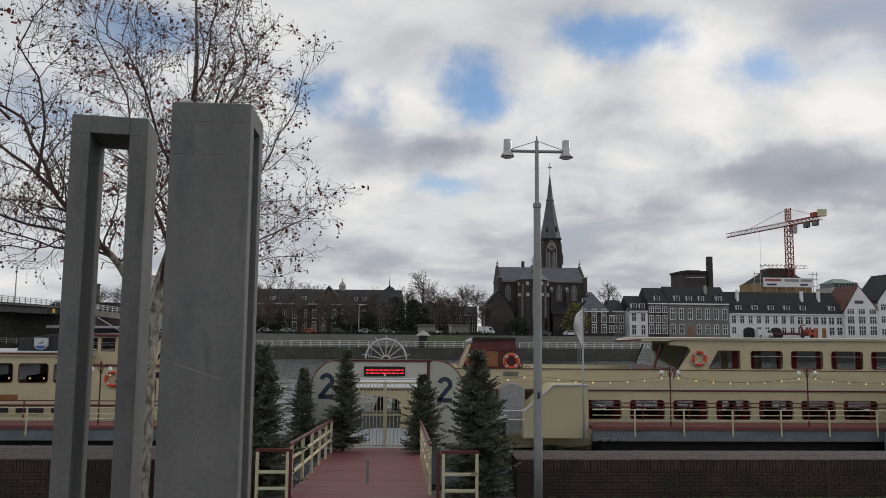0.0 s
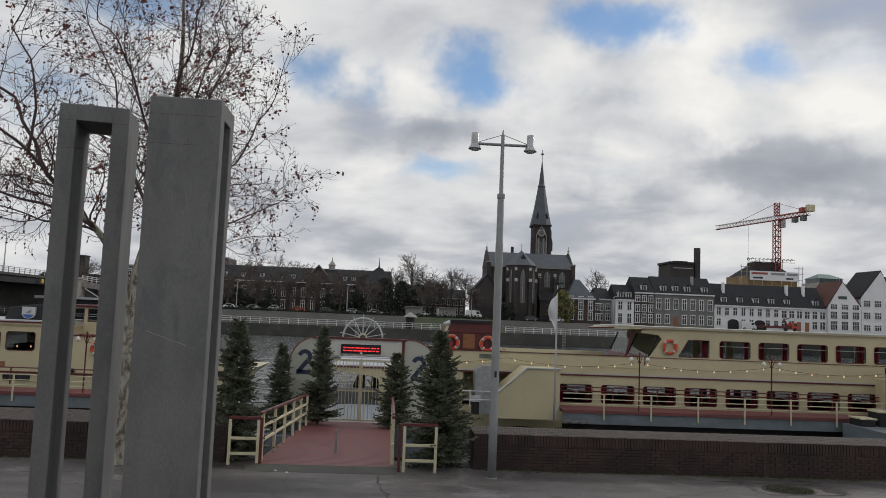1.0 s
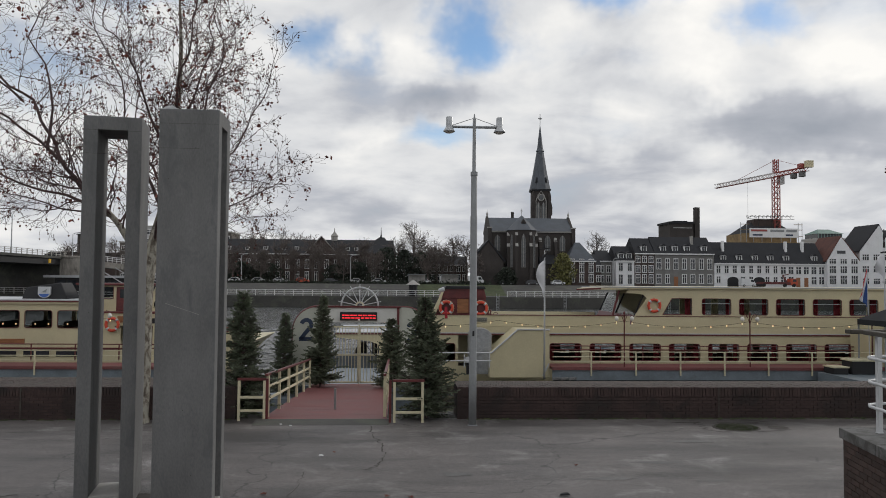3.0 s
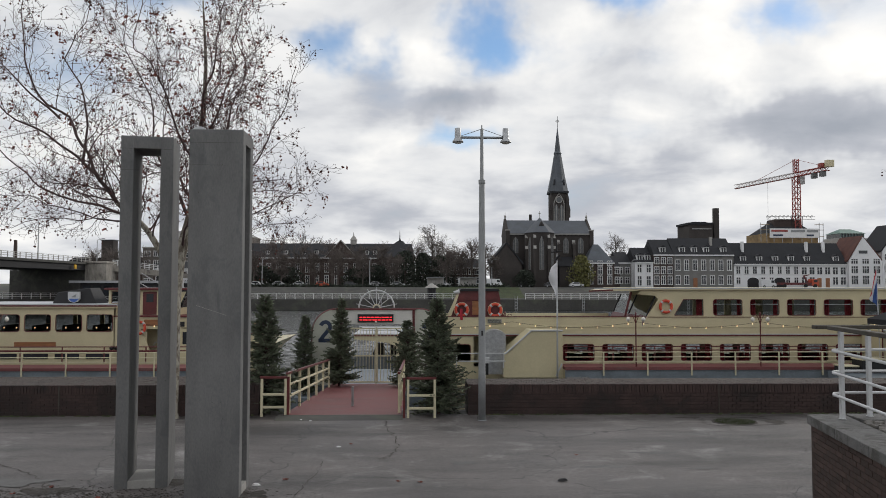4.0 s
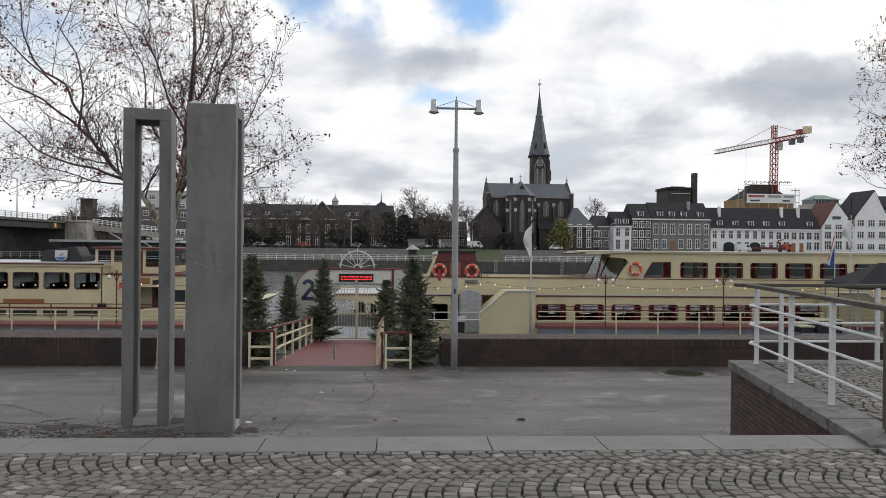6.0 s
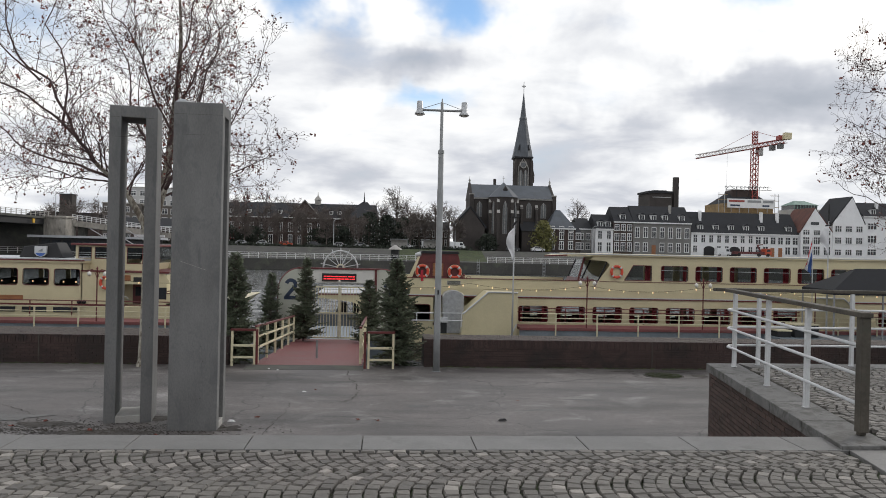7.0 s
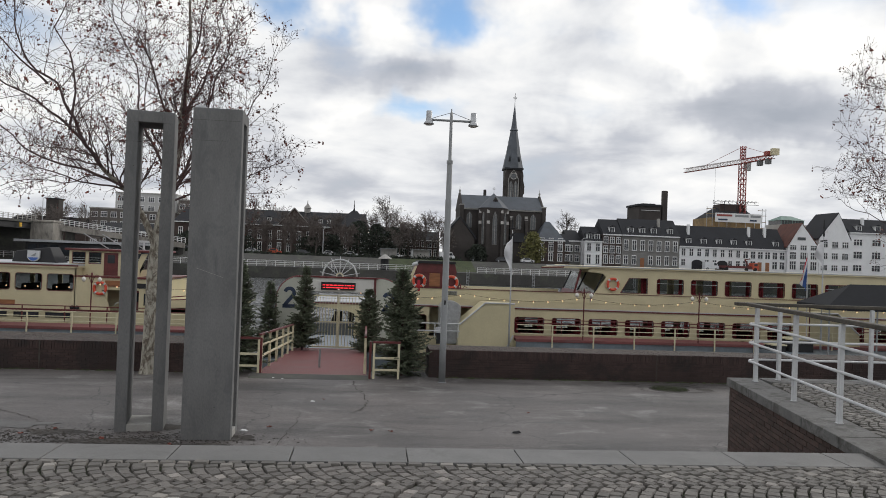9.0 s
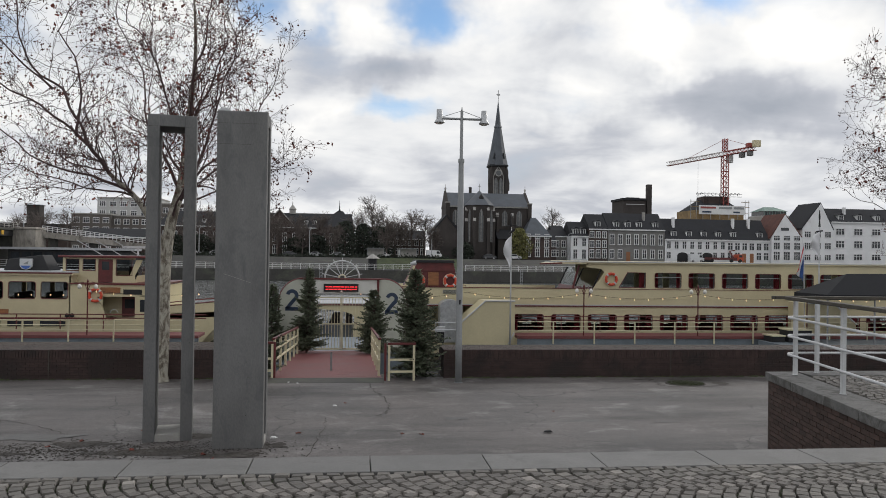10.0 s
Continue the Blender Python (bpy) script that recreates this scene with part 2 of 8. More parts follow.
M = {
    "asphalt": asphalt_material(),
    "worn": material("worn pale asphalt", (0.125, 0.123, 0.12), 0.75, var=0.25, scale=2, fine=42, bump=0.6, depth=0.012, stain=(0.11, 0.108, 0.106), stain_at=0.5),
    "joint": material("damp joint earth", (0.034, 0.035, 0.024), 0.95, var=0.3, scale=4, fine=60, bump=0.6, depth=0.01, stain=(0.035, 0.058, 0.016), stain_at=0.52),
    "dirt": material("dark trodden dirt", (0.044, 0.038, 0.033), 0.95, var=0.35, scale=3, fine=40, bump=0.7, depth=0.012, stain=(0.075, 0.070, 0.065), stain_at=0.54),
    "sett": material("granite setts", (0.128, 0.117, 0.107), 0.7, var=0.16, scale=6, fine=70, bump=0.5, depth=0.006, pieces=0.26, pale=0.07),
    "sett_far": material("granite setts worn", (0.122, 0.113, 0.102), 0.7, var=0.16, scale=6, fine=70, bump=0.5, depth=0.006, islands=0.26, pale=0.07),
    "kerb": material("bluestone kerb", (0.145, 0.142, 0.138), 0.62, var=0.13, scale=2.2, fine=45, bump=0.25, pieces=0.07, stain=(0.115, 0.113, 0.108), stain_at=0.58),
    "cap": material("weathered cap stone", (0.125, 0.123, 0.120), 0.75, var=0.2, scale=2.6, fine=30, bump=0.5, depth=0.006, pieces=0.08, stain=(0.062, 0.060, 0.054), stain_at=0.53),
    "brick": material("brown-red brick", (0.058, 0.035, 0.029), 0.88, var=0.25, scale=7, fine=50, bump=0.5, depth=0.006, pieces=0.3, stain=(0.05, 0.042, 0.036), stain_at=0.63),
    "brick_far": material("weathered quay brick", (0.050, 0.032, 0.029), 0.9, var=0.28, scale=0.8, fine=30, bump=0.5, depth=0.006, islands=0.13, stain=(0.032, 0.025, 0.023), stain_at=0.55),
    "mortar": material("old mortar", (0.05, 0.043, 0.038), 0.95, var=0.2, scale=3, fine=60, bump=0.5),
    "mortar_dark": material("dirty dark mortar", (0.042, 0.030, 0.028), 0.95, var=0.2, scale=3, fine=60, bump=0.5),
    "coping": material("brick coping", (0.062, 0.047, 0.041), 0.88, var=0.2, scale=1.5, fine=40, bump=0.4, islands=0.2, stain=(0.068, 0.064, 0.053), stain_at=0.58),
    "concrete": material("grey cast concrete", (0.152, 0.152, 0.151), 0.78, var=0.17, scale=1.4, fine=45, bump=0.35, depth=0.004, stain=(0.112, 0.115, 0.117), stain_at=0.58, stretch=(1, 1, 0.45)),
    "steel_grey": material("grey painted steel", (0.245, 0.255, 0.26), 0.45, var=0.1, scale=3, fine=40, bump=0.06),
    "galv": material("galvanised steel", (0.40, 0.41, 0.42), 0.42, metal=0.7, var=0.15, scale=5, fine=40, bump=0.08),
    "white": material("white painted steel", (0.52, 0.53, 0.54), 0.4, var=0.07, scale=3, fine=30, bump=0.05, stain=(0.42, 0.38, 0.33), stain_at=0.76),
    "timber": material("weathered grey timber", (0.062, 0.054, 0.043), 0.8, var=0.3, scale=2.5, fine=26, bump=0.5, stretch=(1, 1, 1), stain=(0.06, 0.058, 0.045), stain_at=0.58),
    "cream": material("cream ship paint", (0.565, 0.502, 0.323), 0.42, var=0.06, scale=0.7, fine=14, bump=0.05, stain=(0.54, 0.465, 0.29), stain_at=0.73, coat=0.15),
    "cream_rail": material("cream rail paint", (0.60, 0.55, 0.38), 0.45, var=0.08, scale=4, fine=30, bump=0.06, stain=(0.36, 0.29, 0.18), stain_at=0.74),
    "maroon": material("maroon paint", (0.115, 0.022, 0.022), 0.5, var=0.18, scale=3, fine=30, bump=0.08),
    "deck_red": material("red deck paint", (0.175, 0.056, 0.055), 0.6, var=0.16, scale=1.2, fine=25, bump=0.25, stain=(0.15, 0.075, 0.07), stain_at=0.6, stretch=(0.35, 1, 1)),
    "curtain": material("red curtain", (0.22, 0.018, 0.026), 0.9, var=0.25, scale=5, fine=40, bump=0.3),
    "pontoon": material("blue-grey steel", (0.16, 0.19, 0.215), 0.5, var=0.15, scale=1.2, fine=20, bump=0.1, stain=(0.14, 0.09, 0.06), stain_at=0.7),
    "dark": material("dark recess", (0.02, 0.02, 0.02), 0.8, var=0.2, bump=0),
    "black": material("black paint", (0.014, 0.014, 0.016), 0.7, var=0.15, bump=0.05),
    "tent": material("black tent cloth", (0.016, 0.017, 0.020), 0.95, var=0.2, scale=2, fine=50, bump=0.2),
    "navy": material("dark blue paint", (0.028, 0.045, 0.085), 0.5, var=0.1, bump=0.03),
    "gate_panel": material("pale grey-green panel", (0.48, 0.49, 0.42), 0.5, var=0.07, scale=1.5, fine=20, bump=0.05),
    "sign_white": material("white sign board", (0.62, 0.62, 0.58), 0.5, var=0.06, bump=0.04),
    "wood": material("varnished wood", (0.26, 0.105, 0.04), 0.4, var=0.2, scale=2, fine=18, bump=0.1, stretch=(1, 1, 6)),
    "buoy": material("orange lifebuoy", (0.62, 0.075, 0.035), 0.5, var=0.12, scale=4, bump=0.05),
    "flag_white": material("white flag cloth", (0.66, 0.66, 0.68), 0.85, var=0.06, scale=3, fine=40, bump=0.15),
    "flag_red": material("red flag cloth", (0.42, 0.03, 0.045), 0.85, var=0.1, bump=0.1),
    "flag_blue": material("blue flag cloth", (0.035, 0.085, 0.26), 0.85, var=0.1, bump=0.1),
    "roof_white": material("pale deck paint", (0.42, 0.43, 0.45), 0.5, var=0.08, scale=1, bump=0.05),
    "glass": glass_material("window glass", (0.60, 0.64, 0.64)),
    "pane": material("dark window pane", (0.03, 0.034, 0.04), 0.12, var=0.3, scale=0.5, bump=0, gloss_var=0.03),
    "led": lamp_material("red led", (1.0, 0.03, 0.04), 1.6),
    "bulb": lamp_material("warm bulb", (1.0, 0.60, 0.32), 1.6),
    "globe": material("white glass globe", (0.72, 0.70, 0.64), 0.25, var=0.05, bump=0),
    "water": water_material(),
    "grass": material("winter grass", (0.050, 0.064, 0.027), 0.95, var=0.3, scale=0.6, fine=18, bump=0.6, depth=0.05, stain=(0.09, 0.085, 0.04), stain_at=0.6),
    "bank": material("quay concrete", (0.064, 0.062, 0.058), 0.85, var=0.2, scale=0.25, fine=3, bump=0.3, depth=0.05, stain=(0.09, 0.095, 0.075), stain_at=0.56),
    "road": material("far road", (0.034, 0.034, 0.035), 0.95, var=0.15, scale=0.2, fine=4, bump=0.1),
    "land": material("far ground", (0.07, 0.072, 0.05), 0.95, var=0.25, scale=0.05, fine=1, bump=0.1),
    "bark": material("plane bark", (0.12, 0.098, 0.074), 0.85, var=0.28, scale=4.2, fine=22, bump=0.6, depth=0.012, stain=(0.37, 0.35, 0.295), stain_at=0.49, stretch=(1, 1, 0.5)),
    "twig": material("dark twigs", (0.088, 0.056, 0.055), 0.9, var=0.25, scale=2, fine=12, bump=0.2),
    "seed": material("dry seed balls", (0.10, 0.036, 0.030), 0.95, var=0.3, scale=8, fine=80, bump=0.5),
    "dead_leaf": material("dry russet leaves", (0.16, 0.048, 0.036), 0.85, var=0.35, scale=5, fine=30, bump=0.2, islands=0.4),
    "fir": material("fir needles", (0.125, 0.146, 0.096), 0.7, var=0.3, scale=3, fine=25, bump=0.2, islands=0.4),
    "far_twig": material("far bare twigs", (0.12, 0.10, 0.09), 0.95, var=0.2, scale=0.5, fine=4, bump=0),
    "far_bush": material("dark evergreen", (0.032, 0.040, 0.029), 0.9, var=0.35, scale=0.5, fine=4, bump=0.2, islands=0.4),
    "yellow_bush": material("yellow-green willow leaves", (0.17, 0.165, 0.062), 0.9, var=0.3, scale=0.5, fine=4, bump=0.2, islands=0.4),
    "slate": material("slate roof", (0.021, 0.022, 0.026), 0.85, var=0.2, scale=0.5, fine=5, bump=0.3, depth=0.03),
    "slate_light": material("blue-grey slate roof", (0.075, 0.085, 0.10), 0.6, var=0.18, scale=0.4, fine=5, bump=0.3, depth=0.03),
    "tile_red": material("red roof tiles", (0.105, 0.042, 0.032), 0.8, var=0.25, scale=0.6, fine=6, bump=0.3, depth=0.03),
    "church": material("dark church brick", (0.052, 0.045, 0.042), 0.9, var=0.25, scale=0.25, fine=5, bump=0.3, depth=0.03),
    "brick_house": material("dark brown house brick", (0.066, 0.047, 0.042), 0.9, var=0.2, scale=0.3, fine=6, bump=0.3, depth=0.02),
    "stone_house": material("grey limestone facade", (0.19, 0.186, 0.178), 0.85, var=0.14, scale=0.4, fine=6, bump=0.2),
    "white_house": material("white rendered facade", (0.77, 0.775, 0.785), 0.8, var=0.05, scale=0.3, fine=5, bump=0.1, stain=(0.64, 0.64, 0.64), stain_at=0.66),
    "trim": material("white window paint", (0.72, 0.72, 0.72), 0.6, var=0.05, bump=0),
    "stone_trim": material("pale stone trim", (0.34, 0.33, 0.31), 0.8, var=0.12, bump=0.1),
    "flat_block": material("grey apartment brick", (0.13, 0.115, 0.105), 0.9, var=0.15, scale=0.3, fine=5, bump=0.2),
    "flat_pale": material("pale apartment panels", (0.43, 0.43, 0.425), 0.85, var=0.1, scale=0.3, fine=5, bump=0.1),
    "lead_glass": material("leaded church glass", (0.10, 0.106, 0.11), 0.4, var=0.25, scale=1.5, fine=9, bump=0.2),
    "pier": material("pale stained concrete", (0.29, 0.27, 0.24), 0.9, var=0.2, scale=0.3, fine=3, bump=0.3, depth=0.03, stain=(0.12, 0.11, 0.098), stain_at=0.58, stretch=(1, 1, 0.4)),
    "crane": material("red crane steel", (0.31, 0.070, 0.06), 0.6, var=0.15, scale=1, bump=0),
    "crane_white": material("pale crane steel", (0.58, 0.55, 0.54), 0.6, var=0.12, scale=1, bump=0),
    "wood_scaff": material("scaffold boards", (0.26, 0.18, 0.09), 0.85, var=0.25, scale=0.6, fine=5, bump=0.1),
    "copper": material("green copper", (0.16, 0.24, 0.21), 0.7, var=0.15, scale=0.5, bump=0.1),
    "car_white": material("white car paint", (0.66, 0.67, 0.68), 0.3, var=0.03, bump=0, coat=0.5),
    "car_silver": material("silver car paint", (0.36, 0.37, 0.38), 0.3, metal=0.4, var=0.03, bump=0, coat=0.5),
    "car_dark": material("dark car paint", (0.03, 0.032, 0.038), 0.3, var=0.05, bump=0, coat=0.5),
    "car_red": material("orange-red paint", (0.48, 0.075, 0.03), 0.45, var=0.05, bump=0),
    "tyre": material("tyre rubber", (0.02, 0.02, 0.02), 0.9, var=0.1, bump=0),
    "litter": material("crumpled white paper", (0.7, 0.7, 0.7), 0.8, var=0.05, bump=0.2),
    "blue_sign": material("blue sign", (0.05, 0.12, 0.38), 0.5, var=0.05, bump=0),
    "yellow": material("yellow paint", (0.62, 0.36, 0.03), 0.5, var=0.06, bump=0),
}


# ---- building helpers ----
class Buf:
    """Vertices and faces of one mesh, in world metres."""

    def __init__(self):
        self.v, self.f = [], []

    def add(self, verts, faces):
        k = len(self.v)
        self.v.extend(tuple(p) for p in verts)
        self.f.extend([tuple(i + k for i in f) for f in faces])
        return self

    def box(self, x0, x1, y0, y1, z0, z1):
        return self.add([(x0, y0, z0), (x1, y0, z0), (x1, y1, z0), (x0, y1, z0), (x0, y0, z1), (x1, y0, z1), (x1, y1, z1), (x0, y1, z1)],
                        [(0, 3, 2, 1), (4, 5, 6, 7), (0, 1, 5, 4), (1, 2, 6, 5), (2, 3, 7, 6), (3, 0, 4, 7)])

    def prism(self, pts, a, b, axis="y"):
        """An outline of (u, v) carried from a to b along an axis; u, v are x z for y, x y for z, y z for x."""
        n = len(pts)
        put = {"y": lambda u, v, w: (u, w, v), "z": lambda u, v, w: (u, v, w), "x": lambda u, v, w: (w, u, v)}[axis]
        verts = [put(u, v, a) for u, v in pts] + [put(u, v, b) for u, v in pts]
        return self.add(verts, [tuple(range(n)), tuple(range(2 * n - 1, n - 1, -1))] + [(i, n + i, n + (i + 1) % n, (i + 1) % n) for i in range(n)])

    def beam(self, p, q, w, h=None):
        """A straight bar of rectangular section between two points."""
        h = h or w
        p, q = Vector(p), Vector(q)
        d = (q - p).normalized()
        s = d.cross(Vector((0, 0, 1)))
        s = (s.normalized() if s.length > 1e-4 else Vector((1, 0, 0))) * w / 2
        u = s.cross(d).normalized() * h / 2
        return self.add([p - s - u, p + s - u, p + s + u, p - s + u, q - s - u, q + s - u, q + s + u, q - s + u],
                        [(0, 3, 2, 1), (4, 5, 6, 7), (0, 1, 5, 4), (1, 2, 6, 5), (2, 3, 7, 6), (3, 0, 4, 7)])

    def tube(self, pts, radii, n=8, caps=True):
        """A round tube through points."""
        pts = [Vector(p) for p in pts]
        if isinstance(radii, (int, float)):
            radii = [radii] * len(pts)
        rings, side = [], None
        k = len(self.v)
        for i, p in enumerate(pts):
            d = (pts[min(i + 1, len(pts) - 1)] - pts[max(i - 1, 0)])
            d = d.normalized() if d.length > 1e-9 else Vector((0, 0, 1))
            side = d.orthogonal().normalized() if side is None else (side - d * side.dot(d)).normalized()
            up = d.cross(side)
            for j in range(n):
                a = 2 * math.pi * j / n
                q = p + (side * math.cos(a) + up * math.sin(a)) * radii[i]
                self.v.append((q.x, q.y, q.z))
        for i in range(len(pts) - 1):
            for j in range(n):
                a, b = k + i * n + j, k + i * n + (j + 1) % n
                self.f.append((a, b, b + n, a + n))
        if caps:
            self.f.append(tuple(k + j for j in range(n - 1, -1, -1)))
            self.f.append(tuple(k + (len(pts) - 1) * n + j for j in range(n)))
        return self

    def lathe(self, centre, profile, n=16):
        """A turned form about an upright axis; profile of (radius, height)."""
        cx, cy, cz = centre
        return self.tube([(cx, cy, cz + h) for _, h in profile], [max(r, 1e-4) for r, _ in profile], n) if all(
            profile[i + 1][1] >= profile[i][1] for i in range(len(profile) - 1)) else self._turn(centre, profile, n)

    def _turn(self, centre, profile, n):
        cx, cy, cz = centre
        k = len(self.v)
        for r, h in profile:
            for j in range(n):
                a = 2 * math.pi * j / n
                self.v.append((cx + r * math.cos(a), cy + r * math.sin(a), cz + h))
        for i in range(len(profile) - 1):
            for j in range(n):
                a, b = k + i * n + j, k + i * n + (j + 1) % n
                self.f.append((a, b, b + n, a + n))
        return self

    def ring(self, centre, big, small, axis="y", n=28, m=8, a0=0.0, a1=360.0):
        """A torus, or a piece of one, whose hole looks along an axis."""
        pts = []
        whole = a1 - a0 >= 360
        for i in range(n + 1):
            a = radians(a0 + (a1 - a0) * i / n)
            u, w = big * math.cos(a), big * math.sin(a)
            pts.append((centre[0] + u, centre[1], centre[2] + w) if axis == "y" else (centre[0] + u, centre[1] + w, centre[2]))
        return self.tube(pts, small, m, caps=not whole)


ORIGIN = {}


def thing(name, at, label="", category="", group="", kind=""):
    ob = new(name)
    ob.location = at
    ob.empty_display_size = 0.1
    ORIGIN[ob.name] = Vector(at)
    return tagged(ob, label, category, group, kind)


def part(name, buf, mat, parent=None, label="", smooth=False, bevel=0.0):
    """Links a mesh as one object, under a thing or a part if one is given."""
    o = ORIGIN[parent.name] if parent else Vector((0, 0, 0))
    me = bpy.data.meshes.new(name)
    me.from_pydata([(x - o.x, y - o.y, z - o.z) for x, y, z in buf.v], [], buf.f)
    me.materials.append(M[mat])
    bm = bmesh.new()
    bm.from_mesh(me)
    if len(bm.faces) < 6000:
        bmesh.ops.recalc_face_normals(bm, faces=bm.faces)
        bm.to_mesh(me)
    bm.free()
    if smooth:
        me.shade_smooth() if len(me.polygons) > 60000 else me.polygons.foreach_set("use_smooth", [True] * len(me.polygons))
    ob = new(name, me)
    if parent:
        ob.parent = parent
        ORIGIN[ob.name] = o
    else:
        ORIGIN[ob.name] = o
    if label:
        ob["label"] = label
    if bevel:
        mod = ob.modifiers.new("worn edges", "BEVEL")
        mod.width, mod.segments, mod.limit_method, mod.angle_limit = bevel, 2, "ANGLE", radians(40)
    return ob


def setting(name, buf, mat, label, category="", bevel=0.0, smooth=False):
    return tagged(part(name, buf, mat, None, label, smooth, bevel), label, category or name.split("_")[0], "", "structure")


def ground(y):
    """The promenade falls gently to the river."""
    return 0.0187 * (15.7 - y)


# ---- ground, river and banks ----
STREET, WATER, FAR = 1.60, -2.0, 2.65
setting("pavement_street", Buf().box(-400, 400, -120, 1.69, 1.2, STREET - 0.035), "joint", "dark earth bed under the granite sett street", "street")
setting("ground_promenade", Buf().add([(-400, 4.4, ground(4.4)), (400, 4.4, ground(4.4)), (400, 16.75, ground(16.75)), (-400, 16.75, ground(16.75)),
                                       (-400, 4.4, -3), (400, 4.4, -3), (400, 16.75, -3), (-400, 16.75, -3)],
                                      [(0, 1, 2, 3), (4, 7, 6, 5), (0, 4, 5, 1), (1, 5, 6, 2), (2, 6, 7, 3), (3, 7, 4, 0)]),
        "asphalt", "grey worn damp asphalt promenade sloping to the river", "promenade")
steps = Buf()
for i in range(8):
    top = STREET - 0.005 - (i + 1) * (STREET - ground(4.4)) / 8.5
    steps.box(-60, 5.9, 2.19 + i * 0.28, 2.19 + (i + 1) * 0.28 + 0.02, -0.2, top)
setting("steps_promenade", steps, "kerb", "grey bluestone steps from the street to the promenade", "steps", bevel=0.008)
def river():
    """One sheet: short wind waves near the quay, flat far out."""
    x0, x1, y0, y1, dx, dy = -45.0, 30.0, 17.5, 85.5, 0.34, 0.17
    nx, ny = int((x1 - x0) / dx), int((y1 - y0) / dy)
    b = Buf()
    for j in range(ny + 1):
        y = y0 + (y1 - y0) * j / ny
        for i in range(nx + 1):
            x = x0 + (x1 - x0) * i / nx
            h = 0.0
            if 0 < i < nx and 0 < j < ny:
                h = 0.22 * noise.noise(Vector((x * 0.42, y * 1.15, 0.0))) + 0.11 * noise.noise(Vector((x * 1.0 + 9, y * 2.4, 3.0)))
                h += 0.20 * noise.noise(Vector((x * 0.16 + 4, y * 0.5, 5.0)))
                h *= 0.75 + 0.6 * noise.noise(Vector((x * 0.05, y * 0.09, 7.0)))
            b.v.append((x, y, WATER + h))
    w = nx + 1
    for j in range(ny):
        for i in range(nx):
            a = j * w + i
            b.f.append((a, a + 1, a + 1 + w, a + w))
    for xa, xb, ya, yb in ((-1500, x0, y0, 156), (x1, 1500, y0, 156), (x0, x1, y1, 156)):
        b.add([(xa, ya, WATER), (xb, ya, WATER), (xb, yb, WATER), (xa, yb, WATER)], [(0, 1, 2, 3)])
    setting("water", b, "water", "dark rippled river water with sky reflections", "river", smooth=True)


river()

# far bank: quay wall, lower quay, sloped lawn, upper road
setting("wall_far_quay", Buf().box(-500, 500, 155, 156.5, -4, 0.25), "bank", "stained concrete quay wall on the far bank", "quay wall")
setting("pavement_lower_quay", Buf().box(-500, 500, 156.5, 170, -3, 0.20), "road", "grey lower quay road on the far bank", "quay")
setting("ground_bank", Buf().add([(-500, 170, 0.2), (500, 170, 0.2), (500, 181, FAR), (-500, 181, FAR)], [(0, 1, 2, 3)]), "bank", "grey stone revetment slope on the far bank", "revetment")
setting("grass_bank", Buf().add([(5, 170, 0.206), (26, 170, 0.206), (26, 181, FAR + 0.006), (5, 181, FAR + 0.006)], [(0, 1, 2, 3)]), "grass", "green lawn slope on the far bank", "lawn")
setting("road_upper", Buf().box(-500, 500, 181, 198, 0, FAR), "road", "grey asphalt road along the far river front", "road")
setting("ground_far", Buf().add([(-2500, 198, FAR - 0.01), (2500, 198, FAR - 0.01), (2500, 4000, FAR - 0.01), (-2500, 4000, FAR - 0.01)], [(0, 1, 2, 3)]), "land", "flat ground of the far town", "ground")
bank_rail = thing("bank_railing", (0, 155.3, 0.25), "white metal railing along the far quay edge", "railing")
for a, b in ((-90, 16), (24, 150)):
    rails = Buf()
    for h in (0.45, 0.85, 1.2):
        rails.beam((a, 155.3, 0.25 + h), (b, 155.3, 0.25 + h), 0.06, 0.07)
    part("rail", rails, "trim", bank_rail)
    posts = Buf()
    n = int((b - a) / 1.9)
    for i in range(n + 1):
        posts.box(a + i * 1.9 - 0.05, a + i * 1.9 + 0.05, 155.25, 155.35, 0.25, 1.46)
    tagged(part("post_mass", posts, "trim", bank_rail), kind="stuff")
for lx in (22.0, 36.0, -6.0, 58.0):
    ladder = thing("quay_ladder", (lx, 154.9, -2), "grey steel ladder on the far quay wall", "ladder", "quay ladders")
    lb = Buf()
    for s in (-0.25, 0.25):
        lb.tube([(lx + s, 154.9, -2.2), (lx + s, 154.9, 0.9)], 0.05, 6)
    part("stile", lb, "galv", ladder)
    for k in range(8):
        part("rung", Buf().tube([(lx - 0.25, 154.9, -1.9 + k * 0.3), (lx + 0.25, 154.9, -1.9 + k * 0.3)], 0.04, 5), "galv", ladder)

# ---- near quay wall ----
WALL_Y0, WALL_TOP = 16.6, 0.76


